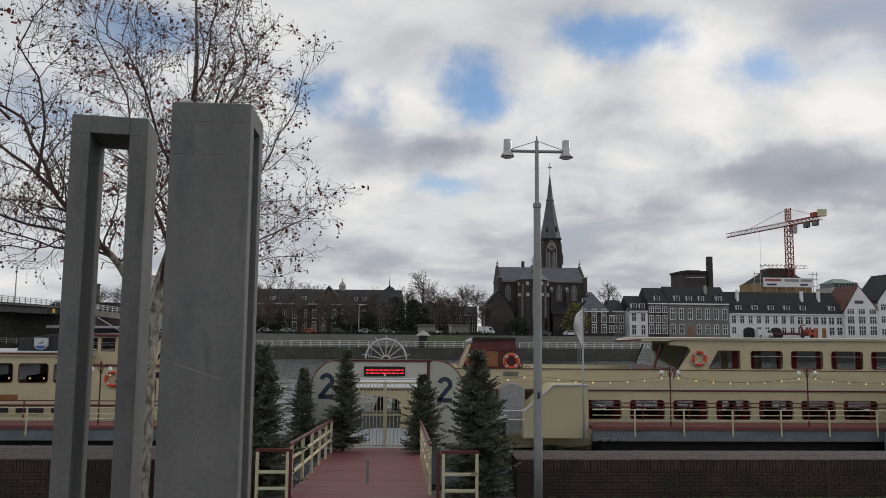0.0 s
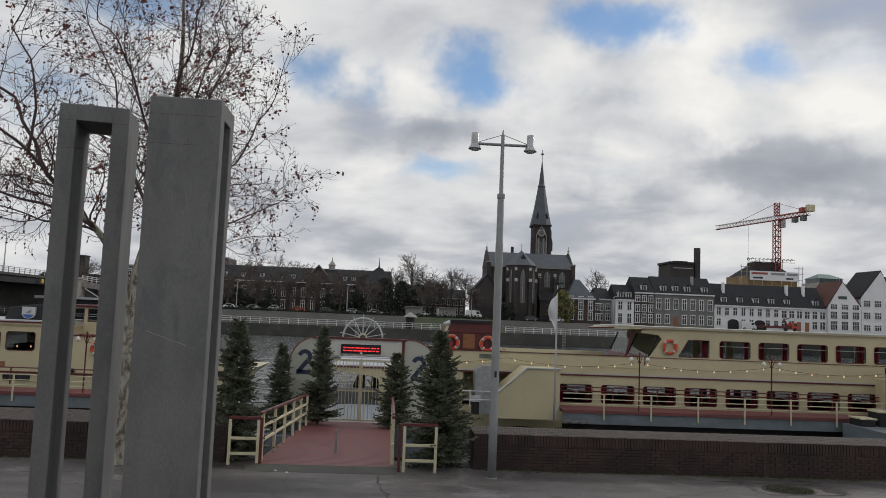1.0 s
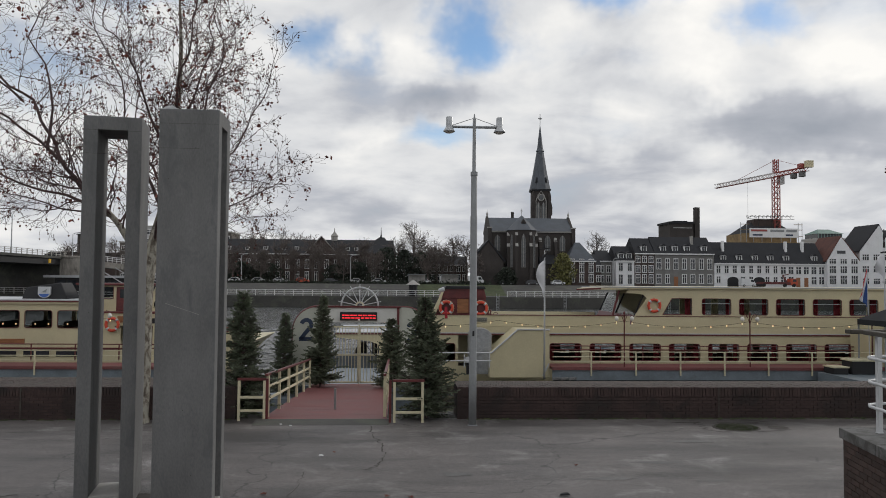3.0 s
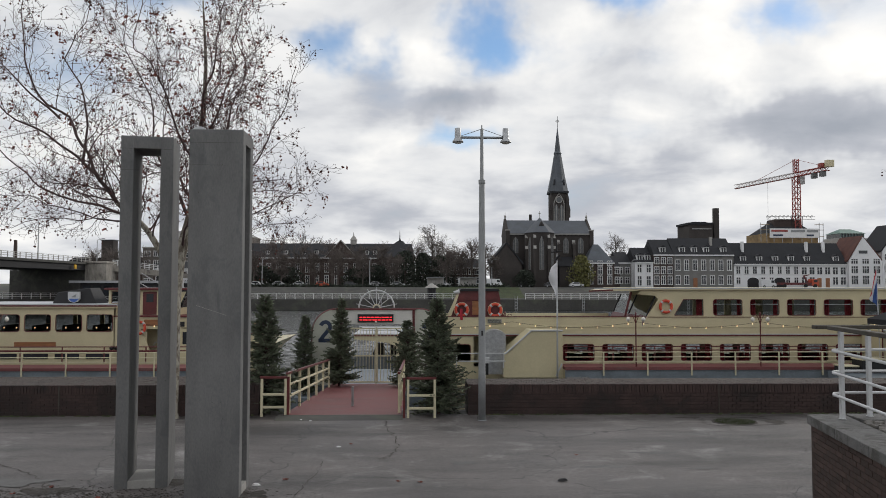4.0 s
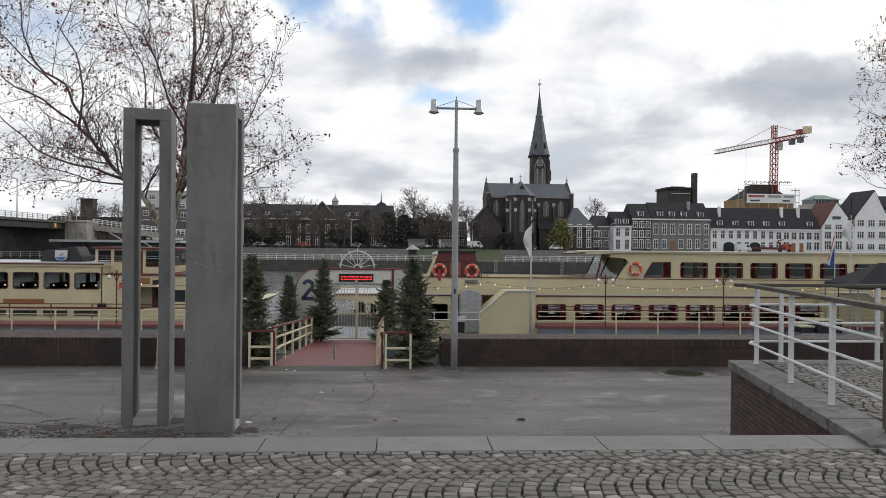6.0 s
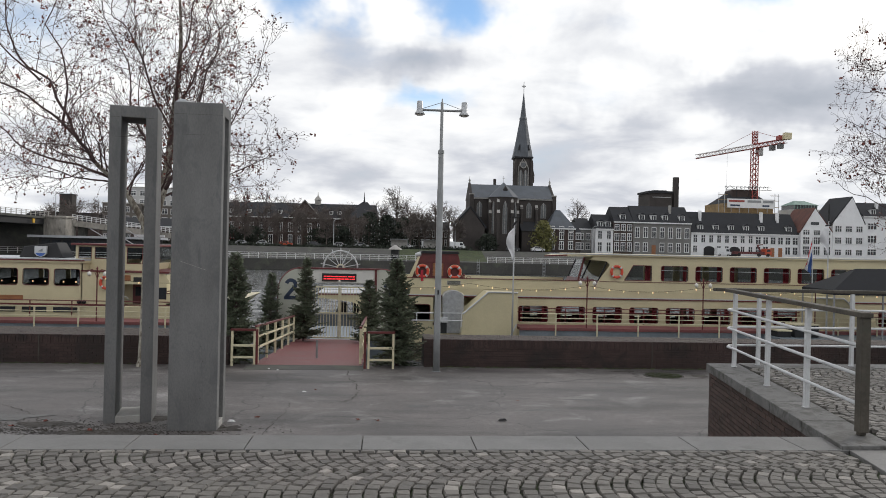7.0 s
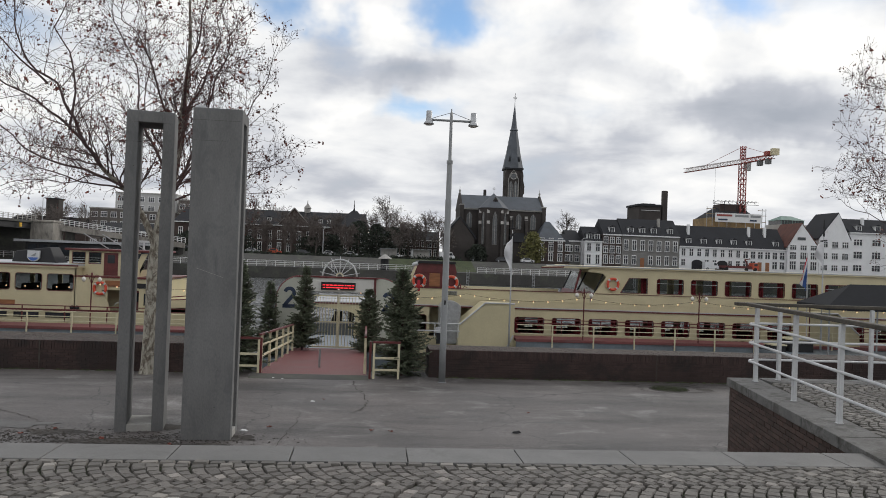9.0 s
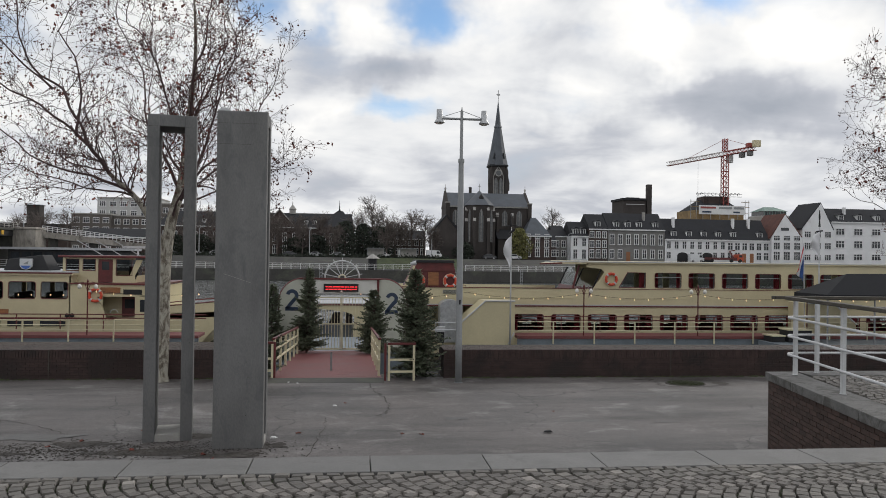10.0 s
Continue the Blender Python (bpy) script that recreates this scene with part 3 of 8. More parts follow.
def quay_wall(name, x0, x1, brick_x0, brick_x1, back):
    core = setting(name, Buf().box(x0, x1, WALL_Y0 + 0.02, back, -3, WALL_TOP - 0.02), "mortar_dark", "low dark brown brick quay wall with a soldier course", "quay wall")
    b = Buf()
    rnd = random.Random(4)
    z, row = ground(WALL_Y0) - 0.02, 0
    while z < WALL_TOP - 0.24:
        x = brick_x0 - (row % 2) * 0.11
        while x < brick_x1:
            e = rnd.uniform(-0.004, 0.004)
            b.box(max(x, brick_x0), min(x + 0.208, brick_x1), WALL_Y0 + e, WALL_Y0 + 0.05, z, z + 0.056)
            x += 0.22
        z += 0.068
        row += 1
    tagged(part("brick_courses", b, "brick_far", core), kind="stuff")
    c = Buf()
    x = brick_x0
    while x < brick_x1 - 0.06:
        c.box(x, x + 0.058, WALL_Y0 - 0.012 + rnd.uniform(-0.004, 0.004), WALL_Y0 + 0.10, WALL_TOP - 0.22, WALL_TOP + rnd.uniform(-0.004, 0.004))
        x += 0.07
    tagged(part("soldier_course", c, "brick_far", core), kind="stuff")
    t = Buf()
    for k in range(int((back - WALL_Y0 - 0.1) / 0.222)):
        y = WALL_Y0 + 0.10 + k * 0.222
        x = brick_x0 - (k % 2) * 0.035
        while x < brick_x1:
            t.box(max(x, brick_x0), x + 0.062, y, y + 0.212, WALL_TOP - 0.06, WALL_TOP + rnd.uniform(-0.003, 0.004))
            x += 0.07
    tagged(part("coping_bricks", t, "coping", core), kind="stuff")
    return core


quay_wall("wall_quay_downstream", 2.87, 120, 2.87, 26, 17.84)
quay_wall("wall_quay_upstream", -120, -2.5, -18, -2.5, 18.5)
for x in (9.42, -7.55):
    setting("trim_expansion_joint", Buf().box(x, x + 0.035, WALL_Y0 - 0.018, WALL_Y0 + 0.02, -0.05, WALL_TOP), "coping", "pale expansion joint in the quay wall", "joint")
setting("wall_ramp_sill", Buf().box(-2.5, 2.87, 16.3, 17.6, -3, -0.06), "bank", "grey concrete sill under the gangway", "sill")
moss = Buf()
rm = random.Random(9)
for i in range(500):
    x = rm.uniform(3.0, 22) if i % 3 else rm.uniform(-14, -2.6)
    y = WALL_Y0 - abs(rm.gauss(0, 0.05)) - 0.01
    h = rm.uniform(0.01, 0.05)
    z = ground(y) - 0.005
    moss.add([(x - 0.05, y - 0.03, z), (x + 0.06, y - 0.03, z), (x + 0.05, y + 0.03, z), (x - 0.04, y + 0.03, z), (x, y, z + h)], [(0, 1, 4), (1, 2, 4), (2, 3, 4), (3, 0, 4)])
tagged(part("moss_strip", moss, "grass"), "green moss along the foot of the quay wall", "moss", "", "stuff")

# ---- raised terrace with cap stones and railing ----
CAP_Z = 1.64


def edge_x(y):
    return 6.71 + (y - 6.74) * 0.182


terrace = setting("wall_terrace", Buf().prism([(edge_x(1.9) + 0.05, 1.9), (edge_x(6.7) + 0.05, 6.70), (60, 6.70), (60, 1.9)], -0.3, CAP_Z - 0.13, "z"), "mortar",
                  "brown brick retaining wall of the raised terrace", "retaining wall")
setting("pavement_terrace", Buf().prism([(edge_x(0.8) + 0.4, 1.72), (edge_x(6.3) + 0.45, 6.35), (60, 6.35), (60, 1.72)], CAP_Z - 0.12, CAP_Z - 0.055, "z"), "joint",
        "earth bed of the terrace setts", "terrace")
rk = random.Random(12)
y = 1.72
while y < 6.7:                                                     # cap stones of the sloping side
    y2 = min(y + 1.0, 6.74)
    a, b = edge_x(y + 0.006), edge_x(y2 - 0.006)
    part("cap_stone", Buf().prism([(a, y + 0.006), (b, y2 - 0.006), (b + 0.5, y2 - 0.006), (a + 0.5, y + 0.006)], CAP_Z - 0.125, CAP_Z + rk.uniform(-0.004, 0.004), "z"), "cap", terrace, bevel=0.008)
    y = y2
for i in range(14):                                                # cap stones along the river side
    x = edge_x(6.74) + 0.51 + i * 1.0
    part("cap_stone", Buf().box(x + 0.004, x + 0.996, 6.30, 6.74, CAP_Z - 0.125, CAP_Z + rk.uniform(-0.004, 0.004)), "cap", terrace, bevel=0.008)
for i in range(8):                                                 # flat kerb that borders the street, in line with the terrace side
    ya, yb = 1.715 - i * 1.0, 0.723 - i * 1.0
    xa, xb = 5.86 + (ya - 1.715) * 0.176, 5.86 + (yb - 1.715) * 0.176
    part("kerb_stone", Buf().prism([(xa, ya), (xb, yb), (xb + 0.42, yb), (xa + 0.42, ya)], STREET - 0.2, STREET + 0.005, "z"), "kerb", terrace, bevel=0.006)

railing = thing("terrace_railing", (6.9, 6.4, CAP_Z), "white tubular railing with a weathered timber handrail on the terrace", "railing")
corner = (6.98, 6.47)
side = [(6.97, 6.33), (6.66, 4.74), (6.42, 3.40)]
for px, py in side + [(7.44, 6.52), (8.95, 6.52), (10.45, 6.52), (11.95, 6.52), (13.45, 6.52)]:
    part("post", Buf().box(px - 0.027, px + 0.027, py - 0.027, py + 0.027, CAP_Z, CAP_Z + 1.12).box(px - 0.035, px + 0.035, py - 0.035, py + 0.035, CAP_Z, CAP_Z + 0.010), "white", railing, bevel=0.006)
for h in (0.30, 0.58, 0.86):
    pts = [(6.20, 2.16, CAP_Z + h), (6.62, 4.74, CAP_Z + h), (6.86, 6.15, CAP_Z + h), (6.88, 6.36, CAP_Z + h), (6.96, 6.50, CAP_Z + h), (7.15, 6.58, CAP_Z + h), (14, 6.58, CAP_Z + h)]
    part("rail", Buf().tube(pts, 0.0185, 10), "white", railing, smooth=True)
part("handrail", Buf().beam((6.22, 2.04, CAP_Z + 1.155), (6.90, 6.42, CAP_Z + 1.155), 0.115, 0.05).beam((6.74, 6.56, CAP_Z + 1.155), (14, 6.56, CAP_Z + 1.155), 0.115, 0.05),
     "timber", railing, "weathered grey timber handrail", bevel=0.008)
part("end_post", Buf().box(6.185, 6.275, 2.06, 2.16, CAP_Z + 0.03, CAP_Z + 1.13).box(6.20, 6.27, 2.09, 2.15, CAP_Z, CAP_Z + 0.03), "timber", railing, "dark weathered timber end post", bevel=0.008)

# ---- two concrete portals ----
PZ = ground(8.9) - 0.03


def portal(at, turn, top, along, label):
    """A tall ring of concrete, 0.8 m square on plan, open along x or y; at: its near left corner."""
    p = thing("concrete_portal", (*at, PZ), label, "sculpture", "concrete portals")
    x, y = at
    h, d, w = (0.80, 0.79, 0.197) if along == "y" else (0.815, 0.785, 0.20)
    if along == "y":
        legs = [(x, x + w, y, y + d), (x + h - w, x + h, y, y + d)]
        gap = (x + w - 0.001, x + h - w + 0.001, y + 0.002, y + d - 0.002)
    else:
        legs = [(x, x + h, y, y + w), (x, x + h, y + d - w, y + d)]
        gap = (x + 0.002, x + h - 0.002, y + w - 0.001, y + d - w + 0.001)
    for leg in legs:
        part("upright", Buf().box(*leg, PZ, top), "concrete", p, bevel=0.012)
    part("lintel", Buf().box(*gap, top - 0.20, top - 0.001), "concrete", p, bevel=0.006)
    part("sill", Buf().box(*gap, PZ, PZ + 0.15), "stone_trim", p, "pale worn sill", bevel=0.006)
    for z in (top - 0.205, top - 0.55):
        part("pour_joint", Buf().box(x + 0.01, x + (0.55 if z < top - 0.5 else h - 0.01), y - 0.001, y + 0.004, z - 0.0015, z + 0.0015), "mortar", p)
    if along == "x":                                               # a long pale scratch across the broad face
        part("scratch", Buf().beam((x + 0.14, y - 0.0008, 3.02), (x + 0.59, y - 0.0008, 2.87), 0.002, 0.005), "stone_trim", p, "thin pale scratch")
    q = random.Random(int(top * 100))
    for _ in range(12):
        u, z, r = x + q.uniform(0.03, h - 0.03), PZ + q.uniform(0.3, top - 0.4), q.uniform(0.003, 0.007)
        if along == "y" and w - 0.02 < u - x < h - w + 0.02:
            continue
        part("blow_hole", Buf().add([(u + r * math.cos(a), y - 0.0015, z + r * math.sin(a)) for a in (0, 1.05, 2.1, 3.14, 4.2, 5.2)], [(0, 1, 2, 3, 4, 5)]), "joint" if q.random() < 0.7 else "kerb", p)
    p.rotation_euler = (0, 0, radians(turn))
    return p


portal((-3.183, 8.972), 9.9, 5.718, "y", "tall grey concrete frame open towards the river")
portal((-1.934, 8.405), 1.44, 5.713, "x", "tall grey concrete frame with a broad closed face")
zt = 5.713
pigeon_stone = Buf()
for i in range(7):
    a = i / 6
    pigeon_stone.tube([(-1.92 + a * 0.16, 8.62, zt), (-1.92 + a * 0.16, 8.62, zt + 0.08 * math.sin(math.pi * (0.2 + 0.7 * a)))], [0.05, 0.035], 8)
tagged(part("camera_housing", pigeon_stone, "galv", None, smooth=True), "small rounded grey housing on top of the concrete slab", "housing")

# ---- street lamp ----
lamp = thing("street_lamp", (3.157, 15.69, ground(15.69)), "grey steel street lamp with two bell-shaped heads", "street lamp")
LX, LY, LZ = 3.157, 15.69, ground(15.69)
part("pole", Buf().lathe((LX, LY, LZ), [(0.090, 0), (0.090, 1.2), (0.086, 1.22), (0.082, 4.88), (0.074, 4.92), (0.072, 5.92), (0.046, 5.98), (0.040, 7.22), (0.02, 7.26), (0.012, 7.34)], 16), "steel_grey", lamp, smooth=True)
part("collar", Buf().lathe((LX, LY, LZ), [(0.084, 5.86), (0.084, 5.95)], 16), "steel_grey", lamp)
part("base_flange", Buf().lathe((LX, LY, LZ), [(0.12, 0), (0.12, 0.012), (0.10, 0.016)], 16), "steel_grey", lamp)
part("door", Buf().box(LX - 0.022, LX + 0.022, LY - 0.094, LY - 0.08, LZ + 2.08, LZ + 2.2), "black", lamp, "small dark service hatch")
part("crossarm", Buf().tube([(LX - 0.60, LY, LZ + 7.02), (LX + 0.60, LY, LZ + 7.02)], 0.032, 10), "steel_grey", lamp, smooth=True)
part("stay", Buf().tube([(LX - 0.55, LY, LZ + 7.05), (LX, LY, LZ + 7.24), (LX + 0.55, LY, LZ + 7.05)], 0.008, 5), "steel_grey", lamp)
for s in (-1, 1):
    head = part("lamp_head", Buf()._turn((LX + s * 0.60, LY, LZ), [(0.0, 7.26), (0.07, 7.255), (0.078, 7.24), (0.082, 7.02), (0.09, 6.99), (0.135, 6.93), (0.14, 6.90), (0.12, 6.895), (0.0, 6.90)], 18), "galv", lamp, smooth=True)
    part("lens", Buf()._turn((LX + s * 0.60, LY, LZ), [(0.11, 6.893), (0.08, 6.87), (0.0, 6.86)], 16), "globe", head, "clear glass lens", smooth=True)

# ---- gangway ----
GX0, GX1, GY0, GY1 = -1.85, 1.15, 16.35, 27.9


def deck(y):
    return 0.03 - 0.060 * (y - GY0)


gang = thing("gangway", (-0.35, GY0, 0), "red-painted plank gangway with cream railings and maroon handrails", "gangway")
k = 0
y = GY0
while y < GY1 - 0.05:
    y2 = min(y + 0.20, GY1)
    part("plank", Buf().add([(GX0, y + 0.006, deck(y) - 0.04), (GX1, y + 0.006, deck(y) - 0.04), (GX1, y2 - 0.006, deck(y2) - 0.04), (GX0, y2 - 0.006, deck(y2) - 0.04),
                             (GX0, y + 0.006, deck(y)), (GX1, y + 0.006, deck(y)), (GX1, y2 - 0.006, deck(y2)), (GX0, y2 - 0.006, deck(y2))],
                            [(0, 3, 2, 1), (4, 5, 6, 7), (0, 1, 5, 4), (1, 2, 6, 5), (2, 3, 7, 6), (3, 0, 4, 7)]), "deck_red", gang)
    y = y2
part("girder", Buf().beam((GX0 + 0.1, GY0 + 0.3, -0.2), (GX0 + 0.1, GY1, deck(GY1) - 0.2), 0.12, 0.3), "pontoon", gang)
part("girder", Buf().beam((GX1 - 0.1, GY0 + 0.3, -0.2), (GX1 - 0.1, GY1, deck(GY1) - 0.2), 0.12, 0.3), "pontoon", gang)
part("threshold", Buf().add([(GX0 - 0.1, 15.75, ground(15.75) + 0.004), (GX1 + 0.05, 15.75, ground(15.75) + 0.004), (GX1 + 0.05, GY0 + 0.02, 0.035), (GX0 - 0.1, GY0 + 0.02, 0.035),
                             (GX0 - 0.1, 15.75, -0.1), (GX1 + 0.05, 15.75, -0.1), (GX1 + 0.05, GY0 + 0.02, -0.1), (GX0 - 0.1, GY0 + 0.02, -0.1)],
                            [(0, 1, 2, 3), (4, 7, 6, 5), (0, 4, 5, 1), (1, 5, 6, 2), (2, 6, 7, 3), (3, 7, 4, 0)]), "bank", gang, "rough grey concrete threshold")
for gx in (GX0 + 0.08, GX1 - 0.06):
    for h, rad, mt in ((0.42, 0.025, "cream_rail"), (0.72, 0.022, "cream_rail")):
        part("rail", Buf().beam((gx, GY0 + 0.35, deck(GY0) + h), (gx, 26.0, deck(26) + h), 0.05, 0.05), mt, gang)
    part("handrail", Buf().beam((gx, GY0 + 0.2, deck(GY0) + 1.03), (gx, 26.0, deck(26) + 1.03), 0.07, 0.06), "maroon", gang, "maroon handrail", bevel=0.008)
    for i in range(6):
        yy = GY0 + 0.5 + i * 1.82
        part("post", Buf().box(gx - 0.035, gx + 0.035, yy - 0.035, yy + 0.035, deck(yy), deck(yy) + 1.02), "cream_rail", gang, bevel=0.006)
part("bollard", Buf().box(-0.30, -0.24, 18.6, 18.66, deck(18.6), deck(18.6) + 0.55), "steel_grey", gang, "small grey steel post")
for fx0, fx1, fy in ((-2.38, -1.78, 16.40), (1.33, 2.00, 16.10)):
    z0 = ground(fy)
    fg = thing("side_barrier", (fx0, fy, z0), "small cream metal barrier with a maroon top rail beside the gangway", "barrier", "gangway barriers")
    for x in (fx0, fx1):
        part("post", Buf().box(x - 0.03, x + 0.03, fy - 0.03, fy + 0.03, z0, z0 + 0.97), "cream_rail", fg, bevel=0.005)
    for h in (0.24, 0.56):
        part("rail", Buf().box(fx0, fx1, fy - 0.02, fy + 0.02, z0 + h - 0.03, z0 + h + 0.03), "cream_rail", fg, bevel=0.005)
    part("top_rail", Buf().box(fx0 - 0.04, fx1 + 0.04, fy - 0.035, fy + 0.035, z0 + 0.96, z0 + 1.02), "maroon", fg, "maroon top rail", bevel=0.006)
    xi = fx1 + 0.06 if fx0 < 0 else fx0 - 0.10
    part("corner_post", Buf().box(xi - 0.03, xi + 0.03, fy - 0.01, fy + 0.07, z0 - 0.02, z0 + 1.0), "maroon", fg, "maroon corner post")

# ---- landing gate ----
GT = 28.0
GB = -0.72


def arch_panel(xa, xb, z0, z1, r, left):
    """A panel whose outer upper corner is rounded."""
    pts = []
    if left:
        pts = [(xb, z0), (xb, z1)] + [(xa + r - r * math.sin(radians(a)), z1 - r + r * math.cos(radians(a))) for a in range(0, 91, 9)] + [(xa, z0)]
    else:
        pts = [(xa, z0), (xa, z1)] + [(xb - r + r * math.sin(radians(a)), z1 - r + r * math.cos(radians(a))) for a in range(0, 91, 9)] + [(xb, z0)]
    return pts


def digit_two(cx, cz, h, y):
    """A heavy figure two, drawn as a ribbon."""
    w = h * 0.62
    line = []
    for a in range(165, -61, -15):
        line.append((cx + w * 0.34 * math.cos(radians(a)), cz + h * 0.20 + h * 0.21 * math.sin(radians(a))))
    line += [(cx - w * 0.10, cz - h * 0.18), (cx - w * 0.36, cz - h * 0.40)]
    b = Buf()
    t = h * 0.085
    left, right = [], []
    for i, (x, z) in enumerate(line):
        p, q = line[max(i - 1, 0)], line[min(i + 1, len(line) - 1)]
        d = Vector((q[0] - p[0], 0, q[1] - p[1])).normalized()
        left.append((x - d.z * t, z + d.x * t))
        right.append((x + d.z * t, z - d.x * t))
    for i in range(len(line) - 1):
        b.prism([left[i], left[i + 1], right[i + 1], right[i]], y - 0.012, y)
    b.prism([(cx - w * 0.5, cz - h * 0.5), (cx + w * 0.46, cz - h * 0.5), (cx + w * 0.46, cz - h * 0.33), (cx - w * 0.5, cz - h * 0.33)], y - 0.012, y)
    return b


gate = thing("landing_gate", (-0.1, GT, GB), "landing gate with pale panels, a led board and a half-wheel", "gate")
for left, xa, xb in ((True, -2.68, -1.50), (False, 1.42, 2.62)):
    pn = part("side_panel", Buf().prism(arch_panel(xa, xb, GB, 2.32, 0.95, left), GT, GT + 0.10), "gate_panel", gate, "pale panel with a rounded corner")
    pts = arch_panel(xa, xb, GB, 2.32, 0.95, left)
    part("edge", Buf().tube([(x, GT + 0.05, z) for x, z in pts[1:]], 0.055, 6), "maroon", pn, "maroon edge trim")
    part("figure", digit_two(-2.16 if left else 2.0, 1.44 if left else 1.33, 0.90, GT), "navy", pn, "dark blue figure 2")
beam = part("header_beam", Buf().box(-1.50, 1.42, GT - 0.03, GT + 0.14, 1.72, 2.30), "sign_white", gate, "white header board", bevel=0.01)
part("cornice", Buf().box(-1.9, 1.52, GT - 0.08, GT + 0.18, 2.30, 2.37), "maroon", gate, "maroon cornice")
part("jamb", Buf().box(1.36, 1.46, GT - 0.06, GT + 0.16, GB, 2.30), "maroon", gate, "maroon jamb")
part("jamb", Buf().box(-1.54, -1.46, GT - 0.06, GT + 0.16, GB, 1.75), "maroon", gate, "maroon jamb")
board = part("led_board", Buf().box(-0.86, 0.59, GT - 0.09, GT - 0.03, 1.80, 2.13), "black", gate, "black led display with two lines of red text", bevel=0.006)
rl = random.Random(3)
for row in range(2):
    x = -0.78
    while x < 0.5:
        w = rl.uniform(0.06, 0.2)
        part("led_text", Buf().box(x, min(x + w, 0.53), GT - 0.094, GT - 0.089, 1.985 - row * 0.105, 2.022 - row * 0.105), "led", board, "lit red text bar")
        x += w + 0.035
wheel = part("half_wheel", Buf().ring((-0.1, GT + 0.05, 2.37), 0.72, 0.034, a0=0, a1=180, n=24), "white", gate, "white half ship's wheel", smooth=True)
part("inner_ring", Buf().ring((-0.1, GT + 0.05, 2.37), 0.14, 0.03, a0=0, a1=180, n=12), "cream_rail", wheel)
for a in (12, 38, 64, 90, 116, 142, 168):
    c, s = math.cos(radians(a)), math.sin(radians(a))
    part("spoke", Buf().tube([(-0.1 + 0.1 * c, GT + 0.05, 2.37 + 0.1 * s), (-0.1 + 0.86 * c, GT + 0.05, 2.37 + 0.86 * s)], [0.020, 0.014], 6), "white", wheel)
for xa, xb in ((-1.25, -0.14), (-0.06, 1.16)):
    leaf = part("gate_leaf", Buf().box(xa, xb, GT, GT + 0.05, 1.52, 1.58).box(xa, xb, GT, GT + 0.05, 0.42, 0.47).box(xa, xb, GT, GT + 0.05, GB + 0.08, GB + 0.14)
                .box(xa, xa + 0.03, GT, GT + 0.05, GB + 0.08, 1.58).box(xb - 0.03, xb, GT, GT + 0.05, GB + 0.08, 1.58), "cream_rail", gate, "cream barred gate leaf")
    n = 9
    for i in range(1, n):
        x = xa + (xb - xa) * i / n
        part("bar", Buf().box(x - 0.012, x + 0.012, GT + 0.012, GT + 0.036, GB + 0.14, 1.52), "cream_rail", leaf)
part("centre_post", Buf().box(-0.13, -0.07, GT - 0.03, GT + 0.05, GB, 1.62), "cream_rail", gate)
part("globe_lamp", Buf().lathe((-0.12, GT - 0.12, 1.76), [(0.01, 0), (0.045, 0.02), (0.05, 0.05), (0.03, 0.09), (0.01, 0.1)], 10), "globe", gate, "small white lamp", smooth=True)
chain = Buf()
chain.tube([(0.15 + i * 0.14, GT - 0.04, 0.9 - 0.5 * (1 - ((i - 4) / 4) ** 2)) for i in range(9)], 0.016, 5)
part("chain", chain, "black", gate, "dark hanging chain")
# floating landing stage behind the gate
stage = thing("landing_stage", (2, 31, WATER), "blue-grey steel landing stage with a red deck", "pontoon")
part("hull", Buf().box(-2.9, 2.7, 27.9, 34.0, WATER - 0.6, GB - 0.08), "pontoon", stage, bevel=0.03)
part("deck", Buf().box(-2.9, 2.7, 27.9, 34.0, GB - 0.08, GB - 0.02), "pontoon", stage, "grey non-slip deck")


# ---- passenger ship with two decks ----
def wall_with_windows(buf, x0, x1, y0, y1, z0, z1, wins, wz0, wz1):
    """A wall along x from z0 to z1, with upright openings (xa, xb) between wz0 and wz1."""
    buf.box(x0, x1, y0, y1, z0, wz0)
    buf.box(x0, x1, y0, y1, wz1, z1)
    x = x0
    for xa, xb in wins:
        if xa > x:
            buf.box(x, xa, y0, y1, wz0, wz1)
        x = xb
    if x1 > x:
        buf.box(x, x1, y0, y1, wz0, wz1)
    return buf


